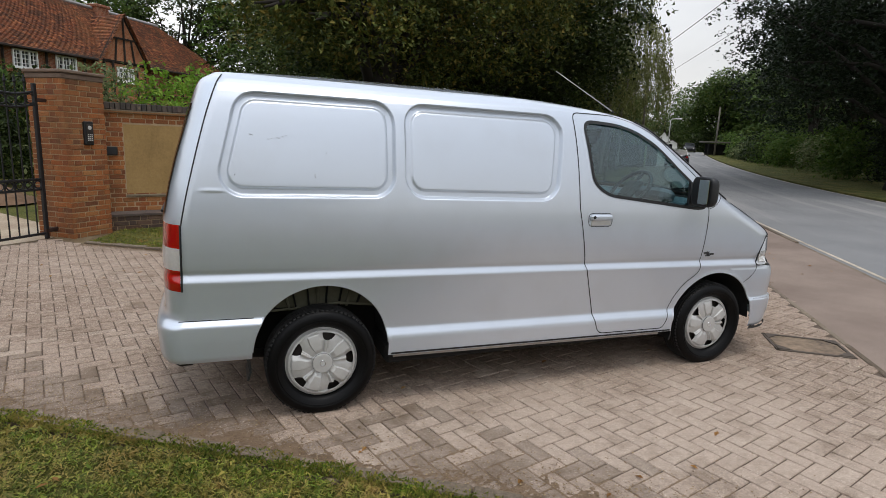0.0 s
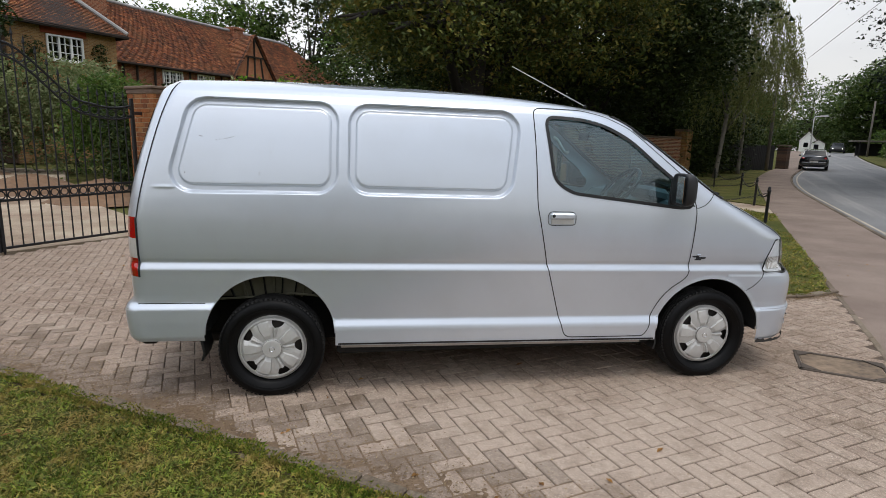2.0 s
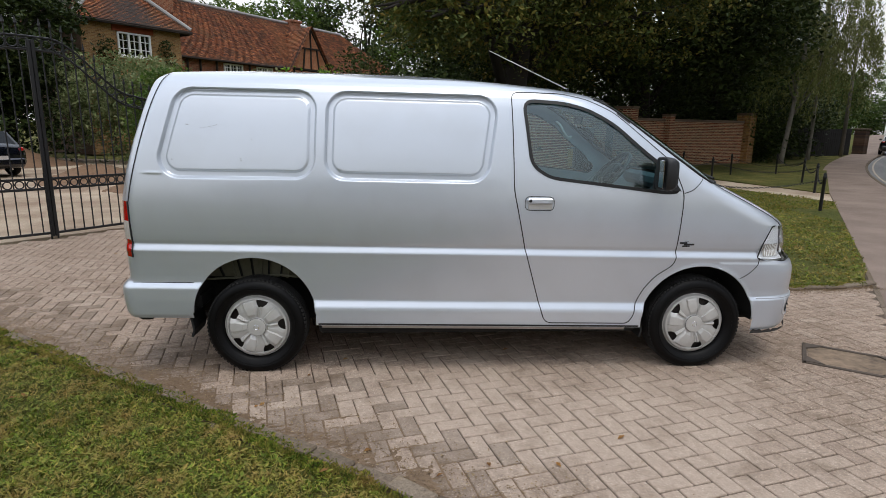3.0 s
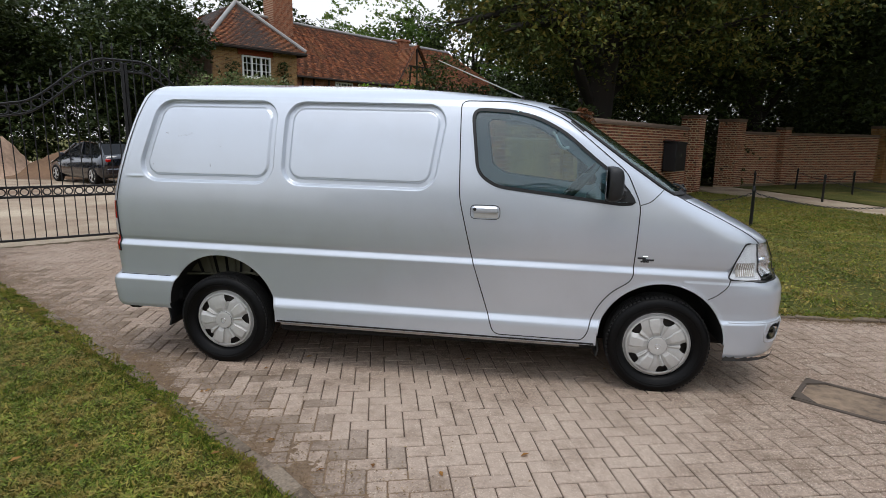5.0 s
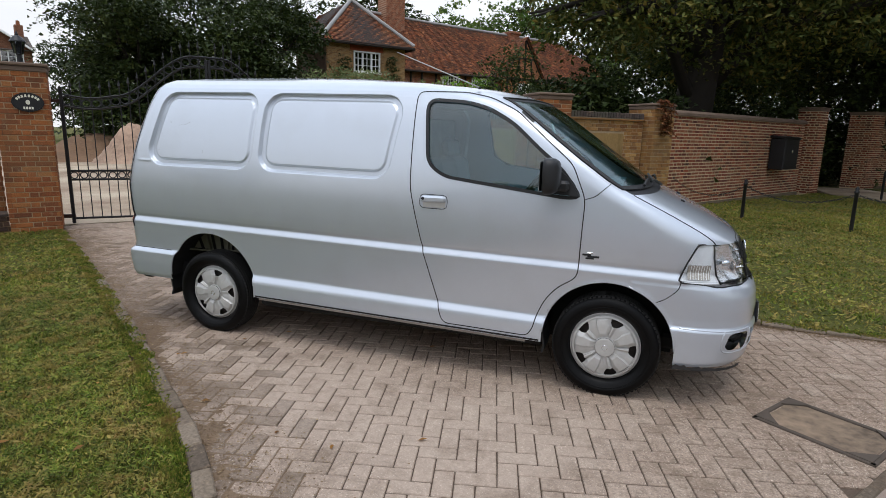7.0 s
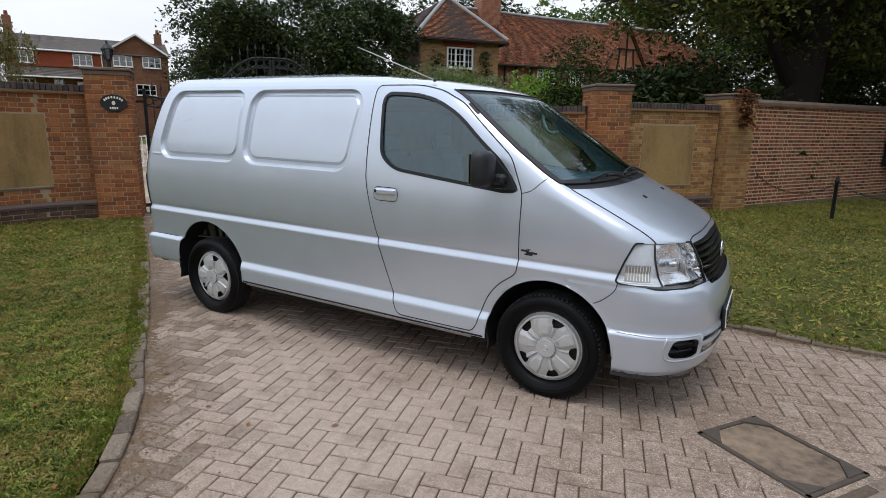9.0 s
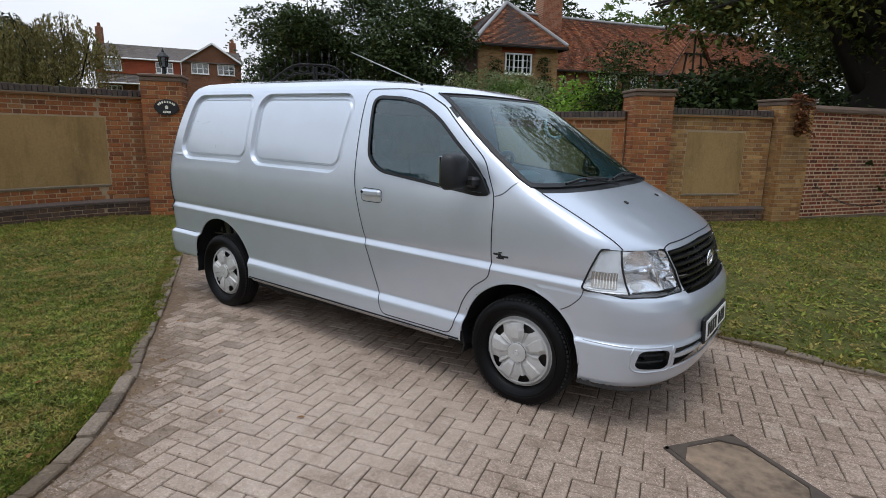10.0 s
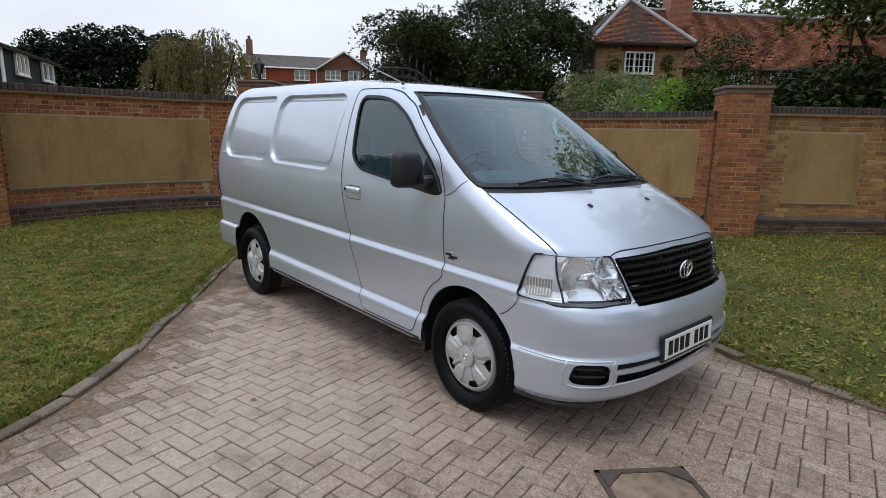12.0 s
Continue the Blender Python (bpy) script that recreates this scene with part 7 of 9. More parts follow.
part("roof_deck", Geo().add([fp(K0 - 0.3, -0.4, EZ), fp(18.9, -0.4, EZ), fp(18.9, 3.5, 10.70), fp(K0 - 0.3, 3.5, 10.70), fp(18.9, 7.4, EZ), fp(K0 - 0.3, 7.4, EZ)], [(0, 1, 2, 3), (3, 2, 4, 5)]), M["slate"], fh)
part("gutter", Geo().tube([fp(K0 - 0.3, -0.45, EZ - 0.05), fp(K1, -0.45, EZ - 0.05)], 0.09, 6), M["white"], fh, "white gutter board")
part("downpipe", Geo().tube([fp(K1 - 0.1, -0.3, EZ), fp(K1 - 0.1, -0.3, 0)], 0.05, 6), M["white"], fh)
part("gable", Geo().add([fp(KG - 3.2, -0.15, EZ + 0.1), fp(KG + 3.2, -0.15, EZ + 0.1), fp(KG, -0.15, 11.0)], [(0, 1, 2)]), M["far_brown"], fh)
part("gable_roof", Geo().add([fp(KG - 3.4, -0.45, EZ), fp(KG, -0.45, 11.06), fp(KG, 4, 11.06), fp(KG - 3.4, 4, EZ), fp(KG + 3.4, -0.45, EZ), fp(KG + 3.4, 4, EZ)], [(0, 1, 2, 3), (1, 4, 5, 2)]), M["slate"], fh)
for a, b in ((fp(KG - 3.4, -0.5, EZ), fp(KG, -0.5, 11.06)), (fp(KG + 3.4, -0.5, EZ), fp(KG, -0.5, 11.06))):
    part("bargeboard", Geo().tube([a, b], 0.13, 4), M["white"], fh)
roof_slope(fh, fp(K0, -1.6, 6.15), fp(K1, -1.6, 6.15), fp(K0, 0, 7.15), fp(K1, 0, 7.15), M["slate"], 0.3, 0.5)
part("porch_deck", Geo().add([fp(K0, -1.6, 6.12), fp(K1, -1.6, 6.12), fp(K1, 0, 7.12), fp(K0, 0, 7.12)], [(0, 1, 2, 3)]), M["slate"], fh)
part("porch_gutter", Geo().tube([fp(K0, -1.65, 6.05), fp(K1, -1.65, 6.05)], 0.08, 6), M["white"], fh)
for k, d, z, w_ in ((5.25, -0.1, 8.05, 1.7), (10.35, -0.1, 8.02, 1.8), (14.1, -0.15, 8.2, 1.9), (16.95, -0.15, 8.2, 1.9), (5.2, 0, 5.3, 1.6), (8.0, 0, 5.4, 0.9), (10.2, 0, 5.2, 1.2), (16.2, -0.15, 5.2, 2.0)):
    house_window(fh, Matrix.Translation(fp(k, d - 0.05, z)) @ pose(0, 0, 0, 0, 0, FANG), w_, 1.2, 3, 2, 3 if w_ > 1.3 else 2)
part("house_door", Geo().box((0.95, 0.08, 2.0), Matrix.Translation(fp(11.4, -0.05, 4.9)) @ pose(0, 0, 0, 0, 0, FANG), 0.01), M["iron"], fh, "dark front door")
for k, dz in ((4.0, 0.5), (18.2, -0.1)):
    ch = part("chimney", Geo().box((0.75, 0.75, 1.8), Matrix.Translation(fp(k, 3.5, 11.0 + dz)) @ pose(0, 0, 0, 0, 0, FANG), 0.03), M["far_brown"], fh)
    part("chimney_pot", Geo().lathe([(0.2, 0), (0.16, 0.45), (0.14, 0.45)], 12, Matrix.Translation(fp(k, 3.5, 11.9 + dz))), M["roof"], ch)

# dark timber building at the yard's edge
tb = thing("timber_barn", "dark weatherboarded timber building with white windows", "barn")
ta, tbb = Vector((-24.8, -0.475)), Vector((-33.9, 2.94))
dT = (tbb - ta).normalized()
TA = math.degrees(math.atan2(dT.y, dT.x)) + 180
TL = (tbb - ta).length
part("wall", quad_block(Geo(), tbb, ta, 0, 4.8, -5), M["timber"], tb)
bay = pose(ta.x, ta.y, 0, 0, 0, TA)
for i in range(19):
    part("weatherboard", Geo().box((TL, 0.03, 0.255), bay @ pose(-TL / 2, 0.026, 0.13 + 0.247 * i, -5, 0, 0), 0.004), M["board"], tb)
nT = Vector((-dT.y, dT.x))
ro = [(*(ta - nT * 0.35), 4.82), (*(tbb - nT * 0.35 + dT * 0.3), 4.82), (*(tbb + nT * 2.6 + dT * 0.3), 5.5), (*(ta + nT * 2.6), 5.5)]
part("roof", Geo().add(ro + [(x, y, z - 0.08) for x, y, z in ro], [(0, 1, 2, 3), (7, 6, 5, 4), (0, 4, 5, 1), (1, 5, 6, 2), (2, 6, 7, 3), (3, 7, 4, 0)]), M["timber"], tb)
part("fascia", Geo().box((TL + 0.4, 0.04, 0.16), bay @ pose(-TL / 2, 0.30, 4.74), 0.005), M["board"], tb)
part("corner_board", Geo().box((0.35, 0.05, 2.2), bay @ pose(-1.6, 0.07, 3.7), 0.005), M["white"], tb, "white painted board")
for u, w_ in ((4.0, 1.7), (8.1, 2.0)):
    house_window(tb, bay @ pose(-u, 0.09, 4.22, 0, 0, 180), w_, 0.95, 3 if w_ < 2 else 2, 1, 3 if w_ < 2 else 2)


# ---- trees and shrubs ----
def leaf_cloud(rng, blobs, n, size, cluster=0.34, per=26, fill=0.25, corners=4):
    """Leaves in flat sprays over and within ellipsoids; arrays of vertices and faces."""
    w = np.array([(b[1] * b[2] + b[2] * b[3] + b[1] * b[3]) for b in blobs])
    nc = max(1, n // per)
    pick = rng.choice(len(blobs), nc, p=w / w.sum())
    ctr = np.array([b[0] for b in blobs])[pick]
    rad = np.array([b[1:4] for b in blobs])[pick]
    d = rng.normal(size=(nc, 3))
    d /= np.linalg.norm(d, axis=1, keepdims=True)
    rr = np.where(rng.random(nc) < fill, rng.uniform(0.3, 0.8, nc), rng.uniform(0.82, 1.08, nc))
    cc = ctr + d * rad * rr[:, None]
    # each spray leans outwards and hangs a little at its rim
    off = rng.normal(size=(nc * per, 3)) * np.array([cluster, cluster, cluster * 0.30])
    out = np.repeat(d, per, 0)
    off[:, 2] += -0.25 * (off[:, 0] ** 2 + off[:, 1] ** 2) / cluster - 0.35 * (off[:, :2] * out[:, :2]).sum(1)
    P = np.repeat(cc, per, 0) + off
    m = len(P)
    t = rng.normal(size=(m, 3)) * [1, 1, 0.55] + out * [0.5, 0.5, 0]
    t[:, 2] -= 0.45
    t /= np.linalg.norm(t, axis=1, keepdims=True)
    up = rng.normal(size=(m, 3)) * 0.5 + [0, 0, 1.0]
    b = np.cross(t, up)
    b /= np.maximum(np.linalg.norm(b, axis=1, keepdims=True), 1e-6)
    nn = np.cross(b, t)
    L = size * rng.uniform(0.6, 1.35, (m, 1))
    wd = L * rng.uniform(0.42, 0.62, (m, 1))
    if corners == 3:
        V = np.stack([P - t * L / 2, P + b * wd * 0.62 + t * L * 0.25 + nn * L * 0.1, P - b * wd * 0.62 + t * L * 0.4], 1).reshape(-1, 3)
    else:
        V = np.stack([P - t * L / 2, P + b * wd / 2 + nn * L * 0.10, P + t * L / 2 - nn * L * 0.05, P - b * wd / 2 + nn * L * 0.10], 1).reshape(-1, 3)
    return V, np.arange(corners * m).reshape(-1, corners)


def trailing_leaves(rng, blobs, n, size, length, per=34):
    """Narrow leaves along thin shoots that hang from a crown's outer parts."""
    w = np.array([b[1] * b[2] for b in blobs])
    ns = max(1, n // per)
    pick = rng.choice(len(blobs), ns, p=w / w.sum())
    ctr, rad = np.array([b[0] for b in blobs])[pick], np.array([b[1:4] for b in blobs])[pick]
    d = rng.normal(size=(ns, 3))
    d[:, 2] = np.abs(d[:, 2]) * 0.8
    d /= np.linalg.norm(d, axis=1, keepdims=True)
    root = ctr + d * rad * rng.uniform(0.75, 1.05, (ns, 1))
    ln = length * rng.uniform(0.35, 1.15, ns)
    k = np.tile(np.linspace(0, 1, per), ns)
    R, D, LN = np.repeat(root, per, 0), np.repeat(d, per, 0), np.repeat(ln, per)
    sway = np.repeat(rng.normal(size=(ns, 2)) * 0.10, per, 0)
    P = R + D * [1, 1, 0] * (0.35 * np.sqrt(k) * LN ** 0.5)[:, None]
    P[:, :2] += sway * (k ** 2 * LN)[:, None] + rng.normal(size=(len(P), 2)) * 0.045
    P[:, 2] += 0.15 * np.sin(k * 3.1) - LN * k ** 1.25 + rng.normal(size=len(P)) * 0.04
    m = len(P)
    t = rng.normal(size=(m, 3)) * [0.55, 0.55, 0.3] - [0, 0, 1.0]
    t /= np.linalg.norm(t, axis=1, keepdims=True)
    b = np.cross(t, rng.normal(size=(m, 3)))
    b /= np.maximum(np.linalg.norm(b, axis=1, keepdims=True), 1e-6)
    L = size * rng.uniform(0.6, 1.3, (m, 1))
    V = np.stack([P - t * L / 2, P + b * L * 0.14, P + t * L / 2, P - b * L * 0.14], 1).reshape(-1, 3)
    return V, np.arange(4 * m).reshape(-1, 4)


def tree(name, base, blobs, n, size, mat, trunk_r, label, category="tree", seed=1, trunk_h=None, cluster=0.34, droop=0.0, bark="bark", per=26, fill=0.25, limbs=True, corners=4):
    """A tapered trunk with limbs to each mass of the crown, and the crown's leaves."""
    rng = np.random.default_rng(seed)
    th = thing(name, label, category)
    B = Vector((*base, -0.05))
    if trunk_r:
        g = Geo()
        hi = trunk_h or max(b[0][2] for b in blobs) * 0.75
        mid = Vector((np.mean([b[0][0] for b in blobs]), np.mean([b[0][1] for b in blobs]), hi))
        pts = [B.lerp(mid, t) + Vector((0.15 * math.sin(5 * t + seed), 0.15 * math.cos(4 * t + seed), 0)) * t for t in (0, 0.06, 0.2, 0.4, 0.6, 0.8, 1)]
        g.tube(pts, [trunk_r * f for f in (1.35, 1.08, 1, 0.85, 0.66, 0.45, 0.2)], 12)
        part("trunk", g, M[bark], th, smooth=True)
        if limbs:
            for bl in blobs:
                c = Vector(bl[0])
                s0 = pts[2].lerp(pts[5], rng.random())
                m1 = s0.lerp(c, 0.5) + Vector((rng.normal() * 0.3, rng.normal() * 0.3, 0.4))
                part("limb", Geo().tube([s0, m1, c, c + (c - m1) * 0.4], [trunk_r * 0.34, trunk_r * 0.22, trunk_r * 0.12, 0.02], 7), M[bark], th, smooth=True)
    V, Q = trailing_leaves(rng, blobs, n, size, droop) if droop else leaf_cloud(rng, blobs, n, size, cluster, per, fill, corners)
    ob = new("crown", arr_mesh("crown", V, Q, M[mat]))
    ob.parent = th
    tagged(ob, kind="stuff")
    return th


def ball(c, r, k, seed, squash=0.8):
    """Masses of a rounded crown: k lobes over a ball."""
    rng = np.random.default_rng(seed)
    out = [(c, r * 0.72, r * 0.72, r * 0.72 * squash)]
    for i in range(k):
        d = rng.normal(size=3)
        d /= np.linalg.norm(d)
        d[2] = d[2] * squash
        q = rng.uniform(0.3, 0.46)
        p = np.array(c) + d * r * (1 - q * 0.75)
        out.append((tuple(p), r * q, r * q, r * q * 0.8))
    return out


tree("chestnut_tree", (4.0, 15.9), ball((6.0, 17.2, 9.0), 6.4, 24, 3, 0.9) + [((1.2, 15.0, 6.2), 1.9, 1.8, 1.3), ((0.9, 14.2, 9.4), 2.0, 2.2, 1.6), ((9.3, 16.4, 5.6), 2.6, 2.2, 1.6), ((4.5, 12.6, 5.9), 2.8, 1.8, 1.3), ((2.6, 13.2, 5.6), 2.0, 1.6, 1.1), ((1.1, 11.3, 4.7), 1.0, 1.0, 0.9), ((2.0, 11.4, 4.5), 1.2, 1.0, 1.0), ((2.9, 11.6, 4.7), 1.2, 1.0, 0.9), ((1.5, 11.6, 5.8), 1.3, 1.1, 0.8), ((1.1, 11.3, 4.7), 1.0, 1.0, 0.9), ((2.0, 11.4, 4.5), 1.2, 1.0, 1.0), ((2.9, 11.6, 4.7), 1.2, 1.0, 0.9), ((1.5, 11.6, 5.8), 1.3, 1.1, 0.8)], 86000, 0.157, "leaf_chestnut", 0.62, "large spreading chestnut tree with browning leaves", seed=3, trunk_h=9, cluster=0.25, per=18, fill=0.16)
tree("chestnut_tree", (12.0, 23.5), ball((12.0, 23.5, 8.5), 7.0, 20, 4, 0.85) + [((15.5, 21.5, 5.0), 2.4, 2.2, 1.8), ((9.5, 21.8, 4.6), 2.3, 2.0, 1.5), ((13.5, 20.5, 5.5), 2.4, 2.0, 1.6)], 74000, 0.215, "leaf_dark", 0.5, "large dark tree behind the old wall", seed=4, cluster=0.30, per=20, corners=3)
tree("oak_tree", (6.0, 29.0), ball((6.0, 29.0, 7.6), 6.0, 16, 5), 24000, 0.26, "leaf_chestnut", 0.45, "broad dark green tree behind the farmhouse garden", seed=5, cluster=0.45, corners=3)
tree("oak_tree", (20.5, 33.0), ball((20.5, 33.0, 8.5), 6.5, 16, 6), 26000, 0.26, "leaf_dark", 0.45, "broad dark green tree beside the lane", seed=6, cluster=0.45, corners=3)
tree("birch_tree", (20.6, 25.6), [((20.6, 25.6, 9.5), 2.2, 2.2, 2.4), ((19.6, 26.4, 7.2), 2.0, 2.0, 2.2), ((21.8, 25.0, 7.0), 2.0, 2.0, 2.4), ((22.8, 24.8, 5.2), 1.5, 1.5, 1.7), ((20.4, 25.0, 5.4), 1.9, 1.9, 1.8), ((21.4, 26.2, 11.2), 1.6, 1.6, 1.4), ((22.4, 25.4, 4.4), 1.5, 1.5, 1.0), ((20.2, 24.6, 4.2), 1.6, 1.5, 1.0), ((23.4, 25.6, 6.4), 1.3, 1.3, 1.0)], 29000, 0.17, "leaf_birch", 0.11, "weeping birch with pendulous branches", seed=7, droop=2.2, trunk_h=11, bark="birch_bark")
tree("birch_tree", (24.5, 29.0), [((24.5, 29.0, 8.5), 1.8, 1.8, 2.2), ((25.2, 28.6, 6.2), 1.8, 1.8, 2.0), ((23.9, 29.3, 5.0), 1.6, 1.6, 1.6)], 14000, 0.17, "leaf_birch", 0.10, "slender weeping birch beside the lane", seed=8, droop=2.0, trunk_h=10, bark="birch_bark")
for i, (x, y, r_, h) in enumerate(((-16.6, 22.9, 3.7, 5.8), (-22.6, 20.4, 4.0, 5.6), (-22.0, 27.5, 4.4, 7.0), (-24.6, 22.2, 3.4, 5.8))):
    tree("holm_oak", (x, y), ball((x, y, h), r_, 14, 20 + i, 1.15) + [((x + 0.6, y - 0.8, 2.0), r_ * 0.8, r_ * 0.8, 1.6)], 27000, 0.225, "leaf_dark", 0.3, "dense rounded evergreen tree behind the gravel yard", seed=30 + i, cluster=0.3, fill=0.3, corners=3)
for i, (x, y, h, r_) in enumerate(((-26, 52, 11, 7), (-14, 58, 12, 7.5), (-4, 60, 12, 7), (5, 55, 11, 7), (13, 48, 10, 7))):
    tree("woodland_tree", (x, y), ball((x, y, h), r_, 14, 50 + i, 1.0), 9000, 0.46, "leaf_mid" if i % 2 else "leaf_dark", 0.4, "tall tree behind the farmhouse", seed=60 + i, cluster=0.6, corners=3)
for i, (x, y, h, r_) in enumerate(((31.0, 15.2, 11, 9.2), (41, 22, 12, 8.5), (48, 29, 12, 8), (30, 2, 10, 7), (58, 40, 11, 8))):
    tree("roadside_tree", (x, y), ball((x, y, h), r_, (30, 18, 18, 18, 18)[i], 70 + i, 1.15), (84000, 22000, 20000, 12000, 14000)[i], 0.21 if i == 0 else 0.36, "leaf_conifer", 0.5, "tall dark tree across the road", seed=80 + i, cluster=0.30, corners=3)
for i, (s_, n_, h, r_) in enumerate(((98, 30, 7, 7), (112, 26, 8, 8), (160, 21, 10, 11), (150, 6, 8, 8), (104, -2, 7, 7), (88, -8, 7, 7), (72, -6, 6, 6), (84, 32, 7, 7))):
    x, y = rp(s_, n_)
    tree("roadside_tree", (x, y), ball((x, y, h), r_, 16, 90 + i, 0.95), 13000, 0.55, "leaf_lane", 0.4, "green trees closing the far end of the road", seed=100 + i, cluster=0.8, corners=3)

for i, (x, y, h, r_) in enumerate(((80.3, 73.0, 9.0, 8.0), (86.0, 66.0, 9.0, 8.0), (63.0, 82.0, 7.5, 6.0), (95.0, 78.0, 10.0, 9.0))):
    tree("roadside_tree", (x, y), ball((x, y, h), r_, 20, 400 + i, 0.9), 24000, 0.44, "leaf_lane", 0.4, "dark green trees closing the far end of the road", seed=410 + i, cluster=0.6, corners=3)


# the row goes on along the road behind the drive, and is mirrored in the paint
for i, (s_, n_, h, r_) in enumerate(((-66, 23, 6.2, 5.4), (-52, 24, 6.8, 5.8), (-40, 23, 5.6, 5.0), (-29, 24, 6.6, 5.6))):
    x, y = rp(s_, n_)
    tree("roadside_tree", (x, y), ball((x, y, h), r_, 10, 600 + i, 0.9), 6000, 0.5, "leaf_lane", 0.35, "green tree across the road", seed=610 + i, cluster=0.6, corners=3)
for i, (x, y) in enumerate(((-46, -22), (-41, -31), (-34, -39))):
    tree("roadside_tree", (x, y), ball((x, y, 6.4), 5.4, 10, 620 + i, 0.95), 6000, 0.5, "leaf_lane", 0.35, "green tree across the road", seed=630 + i, cluster=0.6, corners=3)

# the tree that closes the view past the gate pier
tree("woodland_tree", (-51.3, 40.6), ball((-51.3, 40.6, 6.8), 5.0, 14, 57, 1.1), 14000, 0.34, "leaf_dark", 0.35, "dark tree behind the gravel yard", seed=67, cluster=0.45, corners=3)


def bush(base, rx, ry, rz, n, size, mat, label, seed, name="shrub", cluster=0.2, hump=7, corners=4):
    rng = np.random.default_rng(seed)
    x, y = base
    bl = [((x, y, rz * 0.5), rx * 0.8, ry * 0.8, rz * 0.5)]
    for i in range(hump):
        a = rng.uniform(0, 6.28)
        bl.append(((x + rx * 0.6 * math.cos(a), y + ry * 0.6 * math.sin(a), rng.uniform(0.25, 0.8) * rz), rx * 0.4, ry * 0.4, rz * 0.24))
    return tree(name, base, bl, n, size, mat, 0.05, label, "shrub", seed, trunk_h=rz * 0.5, cluster=cluster, limbs=False, corners=corners)


for i, k in enumerate((1.15, 4.65)):
    x, y, z = hp(k, -0.25, 0)
    tree("climber", (x, y), [((x, y, 5.0), 0.5, 0.35, 0.9), ((x, y, 6.0), 0.45, 0.3, 0.45), ((x, y, 3.2), 0.6, 0.4, 1.3)], 2600, 0.13, "leaf_dark", 0.05, "dark climber on the farmhouse wall", "climber", seed=190 + i, cluster=0.15, limbs=False, corners=3)
bush((0.15, 9.7), 0.95, 0.85, 3.45, 9000, 0.085, "leaf_dark", "tall dark green shrub behind the wall", 206)
bush((1.9, 12.4), 1.3, 1.2, 3.3, 9000, 0.11, "leaf_dark", "tall green shrub under the chestnut", 207)
bush((-1.3, 11.4), 1.3, 1.1, 3.0, 6500, 0.12, "leaf_bright", "bright green garden shrub behind the wall", 208)
bush((-0.95, 9.9), 0.75, 0.7, 2.75, 5000, 0.10, "leaf_bright", "bright green garden shrub behind the wall", 201)
bush((-10.6, 22.2), 3.2, 2.4, 4.7, 14000, 0.17, "leaf_grey", "grey-green flowering shrub bank by the farmhouse", 202, cluster=0.3)
bush((-7.6, 19.4), 2.2, 2.0, 3.8, 9000, 0.17, "leaf_mid", "mixed green shrubs by the farmhouse", 203, cluster=0.3)
bush((-5.2, 15.6), 1.8, 1.6, 3.2, 8000, 0.15, "leaf_dark", "dark green shrub behind the wall", 204)
bush((-2.9, 12.2), 1.6, 1.3, 3.0, 7000, 0.12, "leaf_grey", "grey-green shrub behind the wall", 205)
for i, (x, y, r_, h) in enumerate(((0.9, 11.6, 1.7, 3.2), (2.4, 13.2, 1.8, 3.4), (6.2, 18.8, 2.0, 3.6), (9.6, 23.0, 2.2, 3.8), (13.2, 26.0, 2.4, 3.6), (17.2, 29.0, 2.6, 3.6), (9.2, 22.4, 0.8, 2.8), (3.1, 23.4, 3.2, 7.0))):
    bush((x, y), r_, r_, h, 8000, 0.165, "leaf_dark", "dark evergreen shrub behind the wall", 210 + i, cluster=0.26, corners=3)
for i in range(9):
    s_ = 26 + i * 7.0
    x, y = rp(s_, 19.4 + 0.5 * swing(s_))
    bush((x, y), 3.4, 3.0, 3.3 + 0.6 * (i % 3), 8000, 0.235, "leaf_conifer" if i < 2 else "leaf_mid" if i % 3 else "leaf_grey", "green hedge bank across the road", 230 + i, name="hedge", cluster=0.4, corners=3)
for i, (x, y, h) in enumerate(((-54, 8.2, 10.0), (-55, 11.6, 10.4), (-54, 15.2, 10.2), (-56, 5.4, 9.4))):
    tree("conifer", (x, y), [((x, y, h * 0.45), 3.2, 3.2, h * 0.42), ((x, y, h * 0.8), 2.2, 2.2, h * 0.2)], 12500, 0.36, "leaf_conifer", 0.3, "dark clipped conifer behind the yard", seed=250 + i, cluster=0.4, corners=3)
tree("willow_tree", (-37.2, 12.2), ball((-37.2, 12.2, 5.5), 3.5, 16, 260, 0.8), 26000, 0.21, "leaf_willow", 0.3, "weeping willow with pale trailing leaves", seed=261, droop=2.6)
for i, (x, y) in enumerate(((-52, -3), (-52, -9), (-48, -15))):
    tree("woodland_tree", (x, y), ball((x, y, 5), 4.2, 8, 270 + i), 8000, 0.36, "leaf_mid", 0.3, "green tree at the yard's edge", seed=280 + i, cluster=0.5, corners=3)
# dark hedge closing the far verge
for i in range(8):
    s_ = 62 + 3.2 * i
    x, y = rp(s_, 18.4 + swing(s_) - 0.15 * i)
    bush((x, y), 2.6, 2.4, 3.4 + 0.4 * (i % 3), 6000, 0.30, "leaf_dark", "dark hedge along the far verge", 500 + i, name="hedge", cluster=0.45, corners=3)
# low growth under the trees at the road's far end
for i in range(5):
    bush((77.0 + 3.6 * i, 71.5 - 4.4 * i), 4.0, 4.0, 5.4 + 0.6 * (i % 2), 6000, 0.32, "leaf_dark", "green undergrowth at the far end of the road", 540 + i, name="hedge", cluster=0.5, corners=3)
